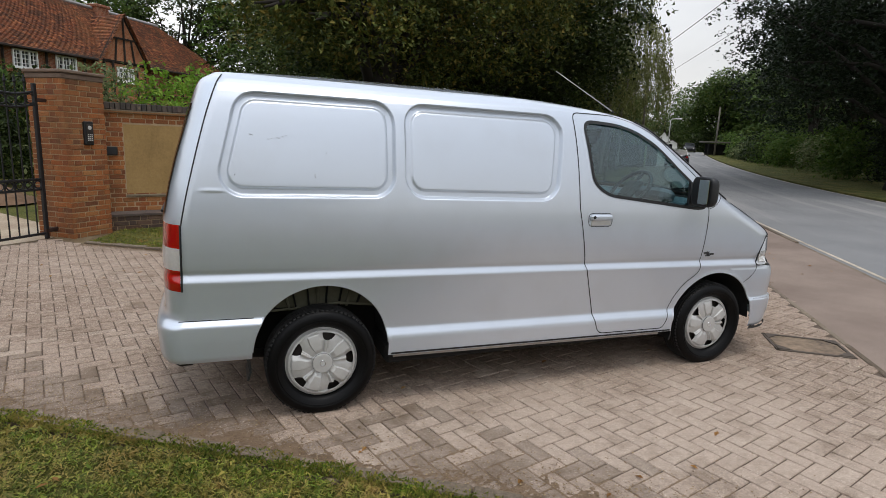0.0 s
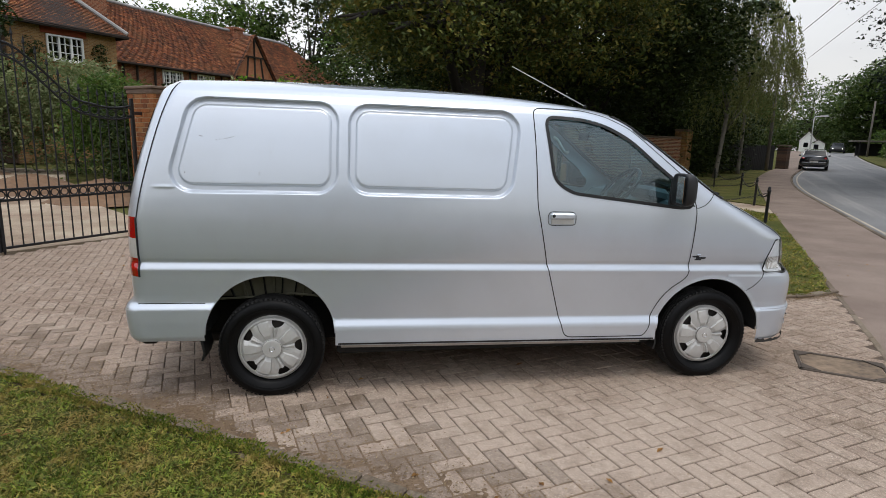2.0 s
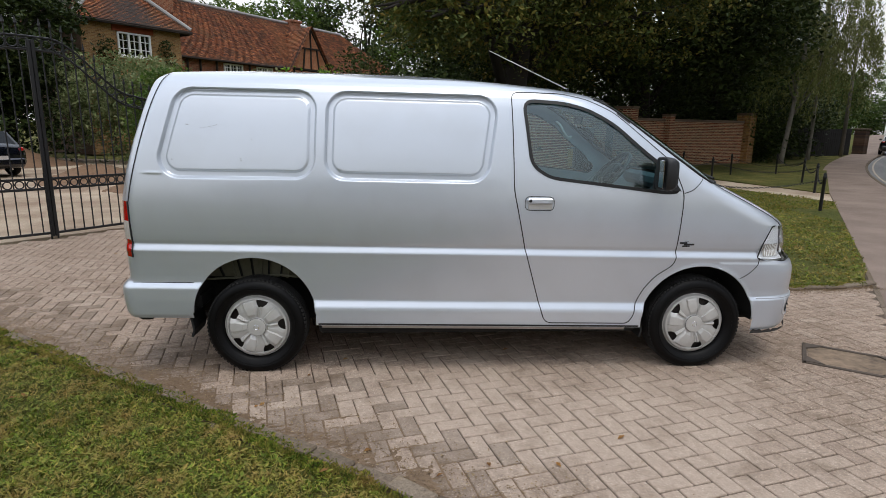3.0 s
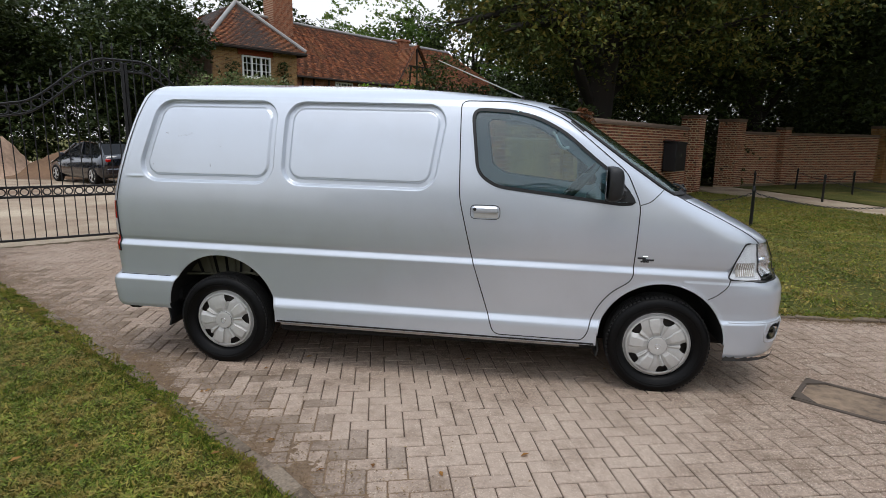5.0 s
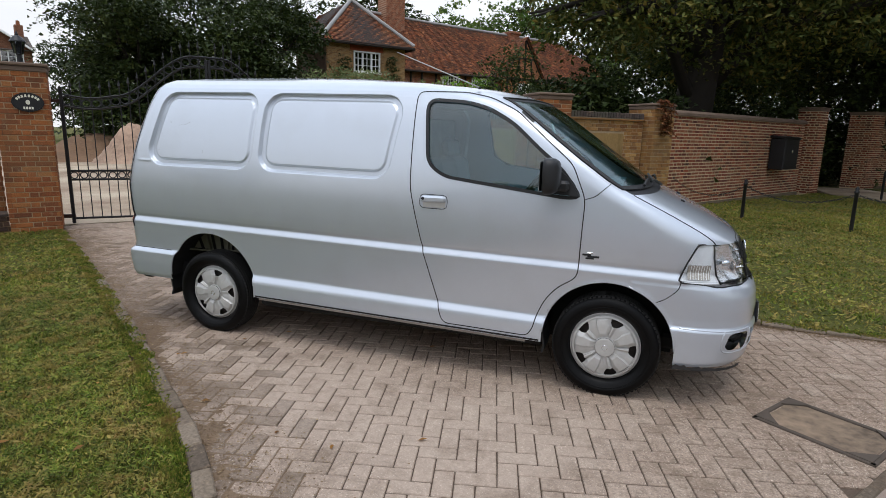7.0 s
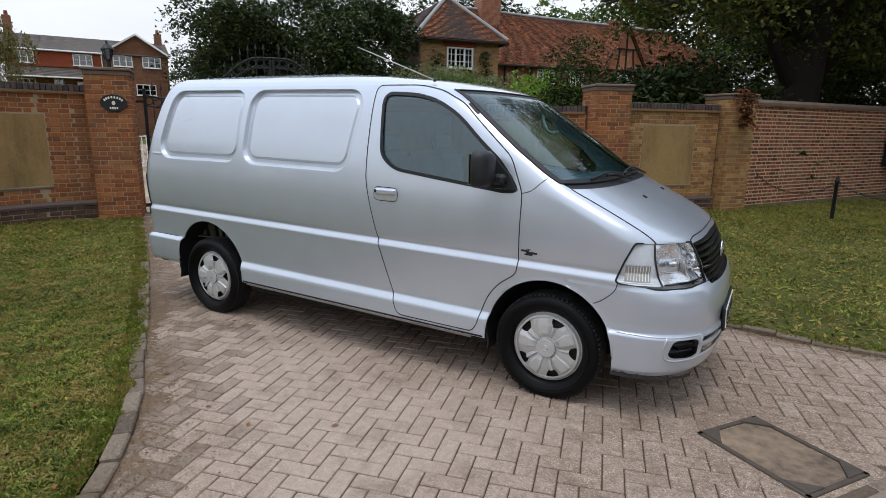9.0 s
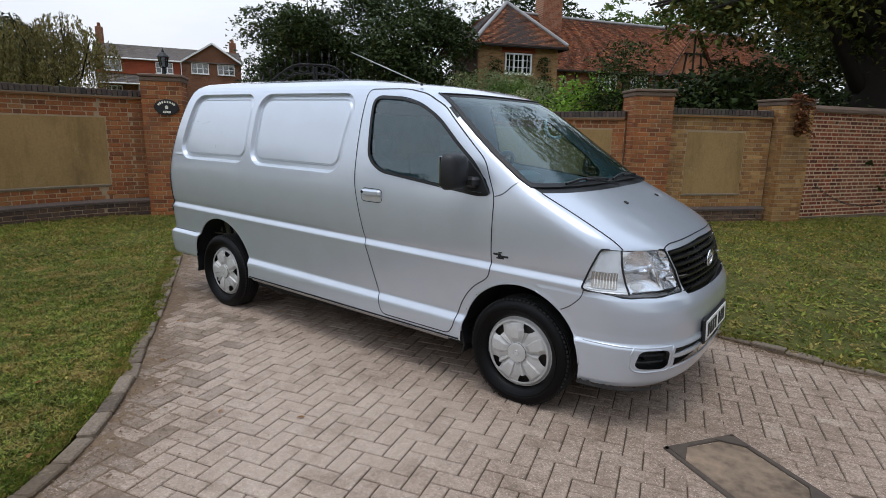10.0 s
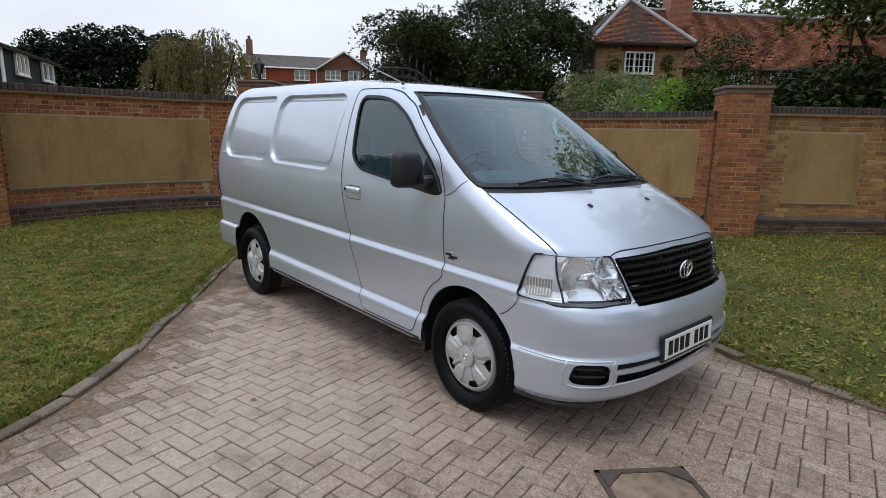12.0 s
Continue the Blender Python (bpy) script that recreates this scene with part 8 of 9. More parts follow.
for i in range(7):
    bush(rp(168, -6 + 9.0 * i), 7.0, 7.0, 9.5, 4500, 0.65, "leaf_lane", "distant woodland beyond the road's end", 560 + i, name="hedge", cluster=0.8, corners=3)
# dark shrubs closing the lane lawn
for i, (x, y, r_, h) in enumerate(((20.0, 27.6, 2.4, 3.8), (22.8, 30.2, 2.6, 4.2), (25.6, 33.2, 2.6, 4.4), (28.4, 36.6, 2.8, 4.6), (31.8, 41.0, 3.0, 5.0), (36.0, 46.5, 3.2, 5.5), (23.5, 34.0, 3.0, 5.0), (41.0, 54.0, 4.0, 6.0), (15.2, 30.0, 3.0, 7.0), (18.4, 33.6, 3.2, 7.5), (22.0, 37.5, 3.4, 8.0))):
    bush((x, y), r_, r_, h, 6800, 0.225, "leaf_dark", "dark evergreen shrub beside the lane lawn", 310 + i, cluster=0.3, corners=3)


# earth and litter washed along the kerbs
def dirt_strip(path, side, label, seed, wide=0.3):
    """Uneven earth that fills the joints and comes through in patches, with crumbs and straw on it."""
    P = [Vector(p) for p in path]
    vs, fs = [], []
    n, m = len(P), 22
    for i, p in enumerate(P):
        d = (P[min(i + 1, n - 1)] - P[max(i - 1, 0)]).normalized()
        nn = Vector((-d.y, d.x)) * side
        wv = wide * (0.7 + 1.1 * abs(noise.noise((p.x * 0.9, p.y * 0.9, seed))))
        for j in range(m):
            f = j / (m - 1)
            q_ = p + nn * (0.03 + wv * f)
            z = 0.003 - 0.011 * f ** 0.7 + 0.005 * noise.noise((q_.x * 6, q_.y * 6, seed)) + 0.005 * noise.noise((q_.x * 38, q_.y * 38, seed))
            vs.append((q_.x, q_.y, z))
    for i in range(n - 1):
        fs += [(m * i + j, m * i + m + j, m * i + m + 1 + j, m * i + 1 + j) for j in range(m - 1)]
    solo("dirt", Geo().add(vs, fs), M["dirt"], label, "dirt", smooth=True, kind="stuff")
    rng = np.random.default_rng(seed)
    k = rng.integers(0, n - 1, 15000)
    f = np.abs(rng.normal(0, 0.55, len(k)))
    base = np.array([[p.x, p.y] for p in P])
    dd = np.gradient(base, axis=0)
    dd /= np.linalg.norm(dd, axis=1, keepdims=True)
    pos = base[k] + np.stack([-dd[k, 1], dd[k, 0]], 1) * side * (0.03 + wide * f)[:, None] + rng.normal(0, 0.01, (len(k), 2))
    a, L = rng.uniform(0, 6.28, len(k)), rng.uniform(0.002, 0.009, len(k))
    t = np.stack([np.cos(a), np.sin(a), rng.uniform(-0.15, 0.15, len(k))], 1) * L[:, None]
    b = np.stack([-np.sin(a), np.cos(a), 0 * a], 1) * (L * rng.uniform(0.12, 0.6, len(k)))[:, None]
    c = np.column_stack([pos, np.full(len(k), 0.006) + 0.004 * np.clip(1 - f, 0, 1)])
    V = np.stack([c - t, c + b + [0, 0, 0.003], c + t, c - b], 1).reshape(-1, 3)
    ob = new("litter", arr_mesh("litter", V, np.arange(len(V)).reshape(-1, 4), M["straw"]))
    tagged(ob, "crumbs of earth and dry straw beside the kerb", "litter", kind="stuff")


dirt_strip([tuple(p) for p in spline(KERB_L, 0.02)], 1, "dry earth and litter along the kerb", 4, 0.48)
dirt_strip([tuple(p) for p in spline(KERB_R, 0.02)], -1, "dry earth and litter along the kerb", 6, 0.14)

# dry ivy on the tan pier
rng = np.random.default_rng(5)
V, Q = leaf_cloud(rng, [((3.42, 9.72, 2.05), 0.16, 0.12, 0.34), ((3.46, 9.76, 1.72), 0.10, 0.08, 0.22), ((3.36, 9.7, 2.28), 0.14, 0.12, 0.1)], 900, 0.07, 0.05)
iv = new("ivy", arr_mesh("ivy", V, Q, M["ivy_leaf"]))
tagged(iv, "dry brown ivy clinging to the brick pier", "ivy", kind="stuff")


# ---- grass ----
def near_turf(x, y):
    """The stretch of lawn with the finest turf."""
    return (x > -2.4) & (x < 2.4) & (y > -3.2) & (y < 0.2)


def grass(name, poly, box, n, h, seed, wide=0.0035, long=1.0, base=0.010):
    """Short mown blades and small leaves, most of them lying over."""
    rng = np.random.default_rng(seed)
    x, y = rng.uniform(box[0], box[1], n), rng.uniform(box[2], box[3], n)
    ok = inside(poly, x, y)
    if wide > 0.005:
        ok &= ~near_turf(x, y) | (rng.random(n) < 0.08)
    x, y = x[ok], y[ok]
    patch = np.array([noise.noise((a * 1.6, b * 1.6, seed)) for a, b in zip(x, y)])
    fade = np.clip(np.minimum(np.minimum(x - box[0], box[1] - x), np.minimum(y - box[2], box[3] - y)) / 0.8 + 0.1, 0, 1) if box[1] - box[0] < 7 and base < 0.02 else 1.0
    ok = rng.random(len(x)) < np.clip(1.0 + 1.2 * (patch + 0.1), 0.6, 1) * fade
    x, y, patch = x[ok], y[ok], patch[ok]
    m = len(x)
    a = rng.uniform(0, 6.283, m)
    hh = h * rng.uniform(0.35, 1.2, m) * np.clip(1 + 0.8 * patch, 0.5, 1.5)
    w = wide * rng.uniform(0.7, 1.5, m)
    lean = h * long * rng.uniform(0.3, 1.4, m)
    la = a + rng.normal(size=m)
    dx, dy = np.cos(a) * w, np.sin(a) * w
    z0 = np.full(m, base)
    b0, b1 = np.stack([x - dx, y - dy, z0], 1), np.stack([x + dx, y + dy, z0], 1)
    mx, my = x + np.cos(la) * lean * 0.5, y + np.sin(la) * lean * 0.5
    m1 = np.stack([mx + dx * 1.1, my + dy * 1.1, z0 + hh * 0.85], 1)
    t = np.stack([x + np.cos(la) * lean, y + np.sin(la) * lean, z0 + hh * rng.uniform(0.5, 1.0, m)], 1)
    V = np.stack([b0, b1, m1, t], 1).reshape(-1, 3)
    ob = new(name, arr_mesh(name, V, np.arange(4 * m).reshape(-1, 4), M["grass"]))
    return tagged(ob, "short mown grass with dry patches", "grass", kind="stuff")


def clover(poly, box, n, seed, size=0.0098, slim=(0.3, 0.5), fine=False):
    """Small leaves low in the turf, tilted every way."""
    rng = np.random.default_rng(seed)
    x, y = rng.uniform(box[0], box[1], n), rng.uniform(box[2], box[3], n)
    clump = np.array([noise.noise((a * 9, b * 9, seed)) + 0.6 * noise.noise((a * 2.3, b * 2.3, seed)) for a, b in zip(x, y)])
    ok = inside(poly, x, y) & (rng.random(n) < (0.8 + 0.7 * clump if fine else 0.55 + 0.9 * clump))
    if not fine:
        ok &= ~near_turf(x, y) | (rng.random(n) < 0.1)
    x, y, clump = x[ok], y[ok], clump[ok]
    m = len(x)
    a = rng.uniform(0, 6.283, m)
    L = size * rng.uniform(0.5, 1.5, m)
    tilt = rng.uniform(-0.1, 0.75, m)
    t = np.stack([np.cos(a), np.sin(a), tilt], 1) * L[:, None]
    b = np.stack([-np.sin(a), np.cos(a), rng.uniform(-0.35, 0.35, m)], 1) * (L * rng.uniform(*slim, m))[:, None]
    c = np.stack([x, y, 0.024 + 0.018 * np.clip(clump, -0.4, 0.7) + rng.uniform(-0.006, 0.012, m)], 1)
    V = np.stack([c - t, c + b, c + t, c - b], 1).reshape(-1, 3)
    ob = new("turf_leaves", arr_mesh("turf_leaves", V, np.arange(4 * m).reshape(-1, 4), M["grass"]))
    tagged(ob, "low clover and weed leaves in the turf", "turf", kind="stuff")


clover(LAWN_L, (-2.7, 2.7, -3.4, 0.4), 250000, 21, 0.0125, (0.16, 0.32), True)
clover(LAWN_L, (-6.3, 2.2, -3.4, 2.7), 90000, 22, 0.018)
clover(LAWN_R, (-1.0, 8.5, 1.9, 9.5), 46000, 23, 0.026)
grass("grass", LAWN_L, (-2.6, 2.6, -3.3, 0.3), 76000, 0.034, 1, 0.0024, 0.8, 0.002)
grass("grass", LAWN_L, (-6.2, 3.2, -3.6, 2.8), 90000, 0.034, 2, 0.006)
grass("grass", LAWN_R, (-2.6, 9.0, 1.9, 10.5), 84000, 0.036, 3, 0.0075)
grass("grass", LAWN_R, (3.0, 13.0, 8.0, 17.2), 50000, 0.05, 4, 0.009)
# blades that lean over the kerbs
def kerb_turf(path, side, n, seed, bare=0.0):
    """Tufts that grow at the lawn's edge and lie over the kerb stones."""
    rng = np.random.default_rng(seed)
    P = np.array(path)
    d = np.gradient(P, axis=0)
    d /= np.linalg.norm(d, axis=1, keepdims=True)
    at = rng.uniform(0, len(P) - 1.001, n)
    k, f = at.astype(int), (at % 1)[:, None]
    tuft = np.array([noise.noise((v * 0.9, 0.0, seed)) for v in at])
    out = rng.uniform(-0.10, 0.01, n) + 0.05 * np.clip(tuft + 0.15, -0.4, 0.6)
    out -= bare * np.clip(P[k, 0] - 0.1, 0, 1)
    q = P[k] * (1 - f) + P[k + 1] * f + np.stack([-d[k, 1], d[k, 0]], 1) * (side * out)[:, None]
    a, w = rng.uniform(0, 6.283, n), 0.0026 * rng.uniform(0.7, 1.5, n)
    la = a + rng.normal(size=n)
    lean, hh = rng.uniform(0.01, 0.035, n), rng.uniform(0.012, 0.036, n)
    z = np.full(n, 0.012)
    u, v = np.stack([np.cos(a), np.sin(a)], 1) * w[:, None], np.stack([np.cos(la), np.sin(la)], 1) * lean[:, None]
    V = np.stack([np.column_stack([q - u, z]), np.column_stack([q + u, z]), np.column_stack([q + v * 0.5 + u, z + hh * 0.85]), np.column_stack([q + v, z + hh * rng.uniform(0.5, 1, n)])], 1).reshape(-1, 3)
    ob = new("grass", arr_mesh("grass", V, np.arange(4 * n).reshape(-1, 4), M["grass"]))
    tagged(ob, "tufts of grass growing over the kerb stones", "grass", kind="stuff")


kerb_turf(kl, 1, 26000, 11, 0.075)
kerb_turf(kr, -1, 12000, 12)
# fallen leaves
rng = np.random.default_rng(9)
P = []
for bx_, n_ in (((-0.5, 3.2, -2.0, 0.6), 5), ((3.3, 8.0, 2.2, 4.2), 60), ((1.0, 4.5, 5.8, 9.3), 500), ((4.5, 9.5, 8.0, 16.0), 500), ((-5.0, 2.0, -3.0, 0.0), 60), ((-3.0, 3.5, 2.2, 6.2), 60)):
    P.append(np.stack([rng.uniform(bx_[0], bx_[1], n_), rng.uniform(bx_[2], bx_[3], n_)], 1))
P = np.concatenate(P)
on_lawn = inside(LAWN_R, P[:, 0], P[:, 1]) | inside(LAWN_L, P[:, 0], P[:, 1])
z_ = np.where(on_lawn, 0.045, 0.006)
m_ = len(P)
a_ = rng.uniform(0, 6.28, m_)
L_ = rng.uniform(0.012, 0.035, m_)
t_ = np.stack([np.cos(a_), np.sin(a_), rng.uniform(-0.2, 0.2, m_)], 1) * L_[:, None]
b_ = np.stack([-np.sin(a_), np.cos(a_), rng.uniform(-0.2, 0.2, m_)], 1) * L_[:, None] * 0.5
C_ = np.column_stack([P, z_])
V = np.stack([C_ - t_, C_ + b_ + [0, 0, 0.006], C_ + t_, C_ - b_ + [0, 0, 0.006]], 1).reshape(-1, 3)
fl = new("fallen_leaves", arr_mesh("fallen_leaves", V, np.arange(4 * m_).reshape(-1, 4), M["dead_leaf"]))
tagged(fl, "scattered dry fallen leaves", "leaves", kind="stuff")

# ---- gate pier fittings ----
GN = Vector((math.sin(radians(GDIR + 2)), -math.cos(radians(GDIR + 2)), 0))
GU = Vector((math.cos(radians(GDIR + 2)), math.sin(radians(GDIR + 2)), 0))
sgm = Matrix.Translation(Vector((*SP_C, 1.89)) + GN * 0.335 + GU * 0.07) @ pose(0, 0, 0, 0, 0, GDIR + 2) @ Matrix.Scale(0.76, 4) @ Matrix.Diagonal((0.94, 1, 1.14, 1))
sign = thing("house_sign", "oval black house sign with cream lettering and a white rose", "sign")


def oval(rx, rz, y0, y1, m, n=40):
    vs = [m @ Vector((rx * math.cos(2 * math.pi * i / n), y, rz * math.sin(2 * math.pi * i / n))) for y in (y0, y1) for i in range(n)]
    return Geo().add(vs, [(i, (i + 1) % n, n + (i + 1) % n, n + i) for i in range(n)] + [tuple(range(n)), tuple(range(2 * n - 1, n - 1, -1))])


part("board", oval(0.27, 0.155, -0.02, 0.01, sgm), M["iron"], sign)
part("rim", Geo().ring(0.25, 0.006, sgm @ pose(0, -0.02, 0) @ Matrix.Diagonal((1.0, 1, 0.56, 1)), 40), M["plastic"], sign)
part("rose", oval(0.038, 0.038, -0.03, -0.02, sgm, 12), M["gold"], sign)
for i in range(8):
    a = radians(150 - i * 120 / 7)
    part("letter_bar", Geo().box((0.034, 0.006, 0.042), sgm @ pose(0.20 * math.cos(a), -0.023, 0.105 * math.sin(a), 0, 90 - math.degrees(a) * 1.0 - 0, 0) @ pose(0, 0, 0)), M["gold"], sign)
for i in range(4):
    part("letter_bar", Geo().box((0.032, 0.006, 0.04), sgm @ pose(-0.068 + i * 0.045, -0.023, -0.092)), M["gold"], sign)

lan = thing("pier_lantern", "black metal lantern on the gate pier cap", "lantern")
lm = pose(SP_C[0] + 0.02, SP_C[1], 2.44) @ Matrix.Diagonal((0.70, 0.70, 0.78, 1))
part("stem", Geo().lathe([(0.10, 0), (0.10, 0.02), (0.05, 0.04), (0.045, 0.16), (0.07, 0.18)], 12, lm), M["iron"], lan)
part("glass", Geo().lathe([(0.075, 0.19), (0.115, 0.40)], 6, lm), M["window_glass"], lan)
for i in range(6):
    a = math.pi * i / 3
    part("rib", Geo().tube([lm @ Vector((0.077 * math.cos(a), 0.077 * math.sin(a), 0.19)), lm @ Vector((0.118 * math.cos(a), 0.118 * math.sin(a), 0.40))], 0.008, 5), M["iron"], lan)
part("hood", Geo().lathe([(0.15, 0.39), (0.145, 0.41), (0.07, 0.49), (0.03, 0.51), (0.03, 0.53), (0.0, 0.60)], 12, lm), M["iron"], lan)
ic = thing("keypad", "black gate keypad on the brick pier", "keypad")
im = Matrix.Translation(Vector((*IP_C, 1.52)) + GN * 0.345 + GU * 0.02) @ pose(0, 0, 0, 0, 0, GDIR + 2)
part("housing", Geo().box((0.15, 0.05, 0.34), im, 0.012), M["plastic"], ic)
part("panel", Geo().box((0.10, 0.01, 0.26), im @ pose(0, -0.028, 0), 0.004), M["hubcap_dark"], ic)
for r_ in range(4):
    for c_ in range(3):
        part("key", Geo().box((0.02, 0.008, 0.018), im @ pose(-0.03 + c_ * 0.03, -0.034, -0.02 - r_ * 0.026), 0.002), M["hubcap"], ic)
part("speaker", Geo().lathe([(0.0, 0.004), (0.028, 0.003), (0.03, 0)], 16, im @ pose(0, -0.034, 0.08, 90, 0, 0)), M["hubcap"], ic)
wb = thing("letter_plate", "small dark letter plate in the wall", "letter plate")
q, ang = line_frames(WALL_A)[1](0.18)
part("plate", Geo().box((0.24, 0.03, 0.13), pose(q.x, q.y, 1.26, 0, 0, ang) @ pose(0, -0.015, 0), 0.008), M["plastic"], wb)

# ---- posts and chains ----
POSTS = [(5.05, 9.45), (6.68, 8.5), (9.62, 7.75), (12.15, 11.4), (13.9, 14.4), (15.5, 18.2), (9.55, 16.1), (10.9, 14.55), (13.3, 17.6), (12.4, 19.7)]
gp_ = Geo().lathe([(0.034, 0.0), (0.032, 0.70), (0.042, 0.71), (0.042, 0.74), (0.025, 0.76), (0.036, 0.79), (0.0, 0.83)], 10)
post_m = gp_.mesh("post", M["iron"], True)
for i, (x, y) in enumerate(POSTS):
    ob = new("chain_post", post_m)
    ob.matrix_world = pose(x, y, 0, random.uniform(-2, 2), random.uniform(-2, 2), 0)
    tagged(ob, "black iron post with a knob and chain on the lawn", "post", "chain posts")


def chain(a, b, sag=0.22):
    a, b = Vector(a), Vector(b)
    n = max(8, int((b - a).length / 0.055))
    g = Geo()
    pts = [a.lerp(b, i / n) - Vector((0, 0, sag * 4 * (i / n) * (1 - i / n))) for i in range(n + 1)]
    for i in range(n):
        mid, d = (pts[i] + pts[i + 1]) / 2, (pts[i + 1] - pts[i])
        m = Matrix.Translation(mid) @ d.to_track_quat("X", "Z").to_matrix().to_4x4() @ pose(0, 0, 0, 90 * (i % 2) + 20, 0, 0) @ Matrix.Diagonal((1.55, 1, 0.9, 1))
        g.ring(0.020, 0.0055, m, 8, 4)
    return solo("chain", g, M["iron"], "black iron chain hung between posts", "chain", group="post chains")


top_ = lambda p: (p[0], p[1], 0.68)
for a, b in ((0, 1), (1, 2), (2, 3), (3, 4), (4, 5), (6, 7), (7, 3), (8, 9), (4, 8)):
    chain(top_(POSTS[a]), top_(POSTS[b]))
chain((3.72, 10.55, 0.72), top_(POSTS[0]), 0.28)


# ---- vehicles behind ----
def hatchback(m, mat, label, name="parked_car"):
    """A five-door hatchback: lofted shell, glass, lamps and wheels; local x forwards."""
    th = thing(name, label, "car", m)
    secs = [(-2.05, 0.50, 0.70, 0.62, 0.86), (-2.0, 0.30, 0.82, 0.70, 0.98), (-1.6, 0.22, 0.87, 0.72, 1.02), (-0.6, 0.2, 0.88, 0.74, 1.0), (0.7, 0.2, 0.88, 0.74, 0.98), (1.3, 0.22, 0.87, 0.70, 0.92), (1.8, 0.25, 0.82, 0.6, 0.80), (2.05, 0.35, 0.66, 0.5, 0.66)]
    vs, fs = [], []
    for x, z0, w, wt, z1 in secs:
        for y, z in ((-w * 0.9, z0), (-w, z0 + 0.15), (-w, (z0 + z1) / 2 + 0.1), (-wt, z1), (0, z1 + 0.03), (wt, z1), (w, (z0 + z1) / 2 + 0.1), (w, z0 + 0.15), (w * 0.9, z0)):
            vs.append((x, y, z))
    k = 9
    for i in range(len(secs) - 1):
        fs += [(i * k + j, (i + 1) * k + j, (i + 1) * k + (j + 1) % k, i * k + (j + 1) % k) for j in range(k)]
    fs += [tuple(range(k)), tuple(range((len(secs) - 1) * k + k - 1, (len(secs) - 1) * k - 1, -1))]
    part("body", Geo().add(vs, fs), mat, th, smooth=True)
    cab = [(-1.85, 0.95, 0.70), (-1.45, 1.38, 0.60), (-0.4, 1.46, 0.60), (0.25, 1.38, 0.58), (1.1, 0.94, 0.68)]
    vs = [(x, s * w, z) for x, z, w in cab for s in (-1, 1)]
    part("cabin", Geo().add(vs, [(0, 1, 3, 2), (6, 7, 9, 8), (0, 2, 4, 6, 8), (1, 9, 7, 5, 3)]), M["dark_glass"], th)
    part("cabin_lining", Geo().box((2.0, 1.05, 0.3), pose(-0.4, 0, 1.0), 0.05), M["dash"], th)
    part("roof", Geo().add([(x, s * (w + 0.01), z + 0.012) for x, z, w in cab[1:4] for s in (-1, 0, 1)], [(0, 1, 4, 3), (1, 2, 5, 4), (3, 4, 7, 6), (4, 5, 8, 7)]), mat, th, smooth=True)
    for x0, z0, x1, z1, w0, w1 in ((-1.85, 0.95, -1.45, 1.38, 0.71, 0.61), (0.25, 1.38, 1.1, 0.94, 0.59, 0.69), (-0.35, 0.97, -0.38, 1.44, 0.73, 0.61)):
        for s in (-1, 1):
            part("pillar", Geo().tube([(x0, s * w0, z0), (x1, s * w1, z1)], 0.035, 6), mat, th)
    for x in (-1.3, 1.3):
        for s in (-1, 1):
            w = new("wheel")
            w.parent = th
            h = pose(x, s * 0.80, 0.31, 90 if s < 0 else -90, 0, 0)
            part("tyre", Geo().lathe([(0.20, -0.08), (0.21, 0.07), (0.24, 0.095), (0.29, 0.09), (0.31, 0.06), (0.31, -0.08)], 32, h), M["tyre"], w, smooth=True)
            g = Geo().lathe([(0.2, 0.075), (0.205, 0.085), (0.185, 0.08)], 32, h)
            for i in range(5):
                g.box((0.18, 0.05, 0.02), h @ pose(0, 0, 0, 0, 0, 72 * i) @ pose(0.1, 0, 0.08), 0.006)
            part("rim", g, M["hubcap"], w)
    for s in (-1, 1):
        part("tail_lamp", Geo().box((0.10, 0.30, 0.12), pose(-2.0, s * 0.60, 0.84, 0, 0, s * 14), 0.03), M["red"], th)
        part("headlamp", Geo().box((0.16, 0.26, 0.10), pose(1.86, s * 0.62, 0.68, 0, 0, -s * 20), 0.03), M["lens"], th)
        part("mirror", Geo().box((0.10, 0.16, 0.11), pose(0.62, s * 0.92, 1.0), 0.03), mat, th)
    part("bumper", Geo().box((0.12, 1.5, 0.22), pose(-2.04, 0, 0.46), 0.04), mat, th)
    part("plate_bar", Geo().box((0.01, 0.5, 0.11), pose(-2.105, 0, 0.60)), M["white_lamp"], th)
    return th


hatchback(pose(-13.2, 15.2, 0, 0, 0, 155), M["car_paint"], "dark blue hatchback parked on the gravel yard")
sdir = math.degrees(math.atan2(RD.y, RD.x))
hatchback(pose(33.9, 33.5, rise(46.9) - 0.055, 0, 0, sdir - 7), M["car_paint"], "black car driving away along the road", "road_car")
x, y = 68.0, 67.4
oncoming = hatchback(pose(x, y, rise(94) - 0.055, 0, 0, sdir + 172), M["plastic"], "dark car coming along the road with lit headlamps", "road_car")
for s in (-1, 1):
    part("lit_bulb", Geo().box((0.06, 0.16, 0.08), pose(2.03, s * 0.56, 0.62), 0.02), M["lit_lamp"], oncoming)

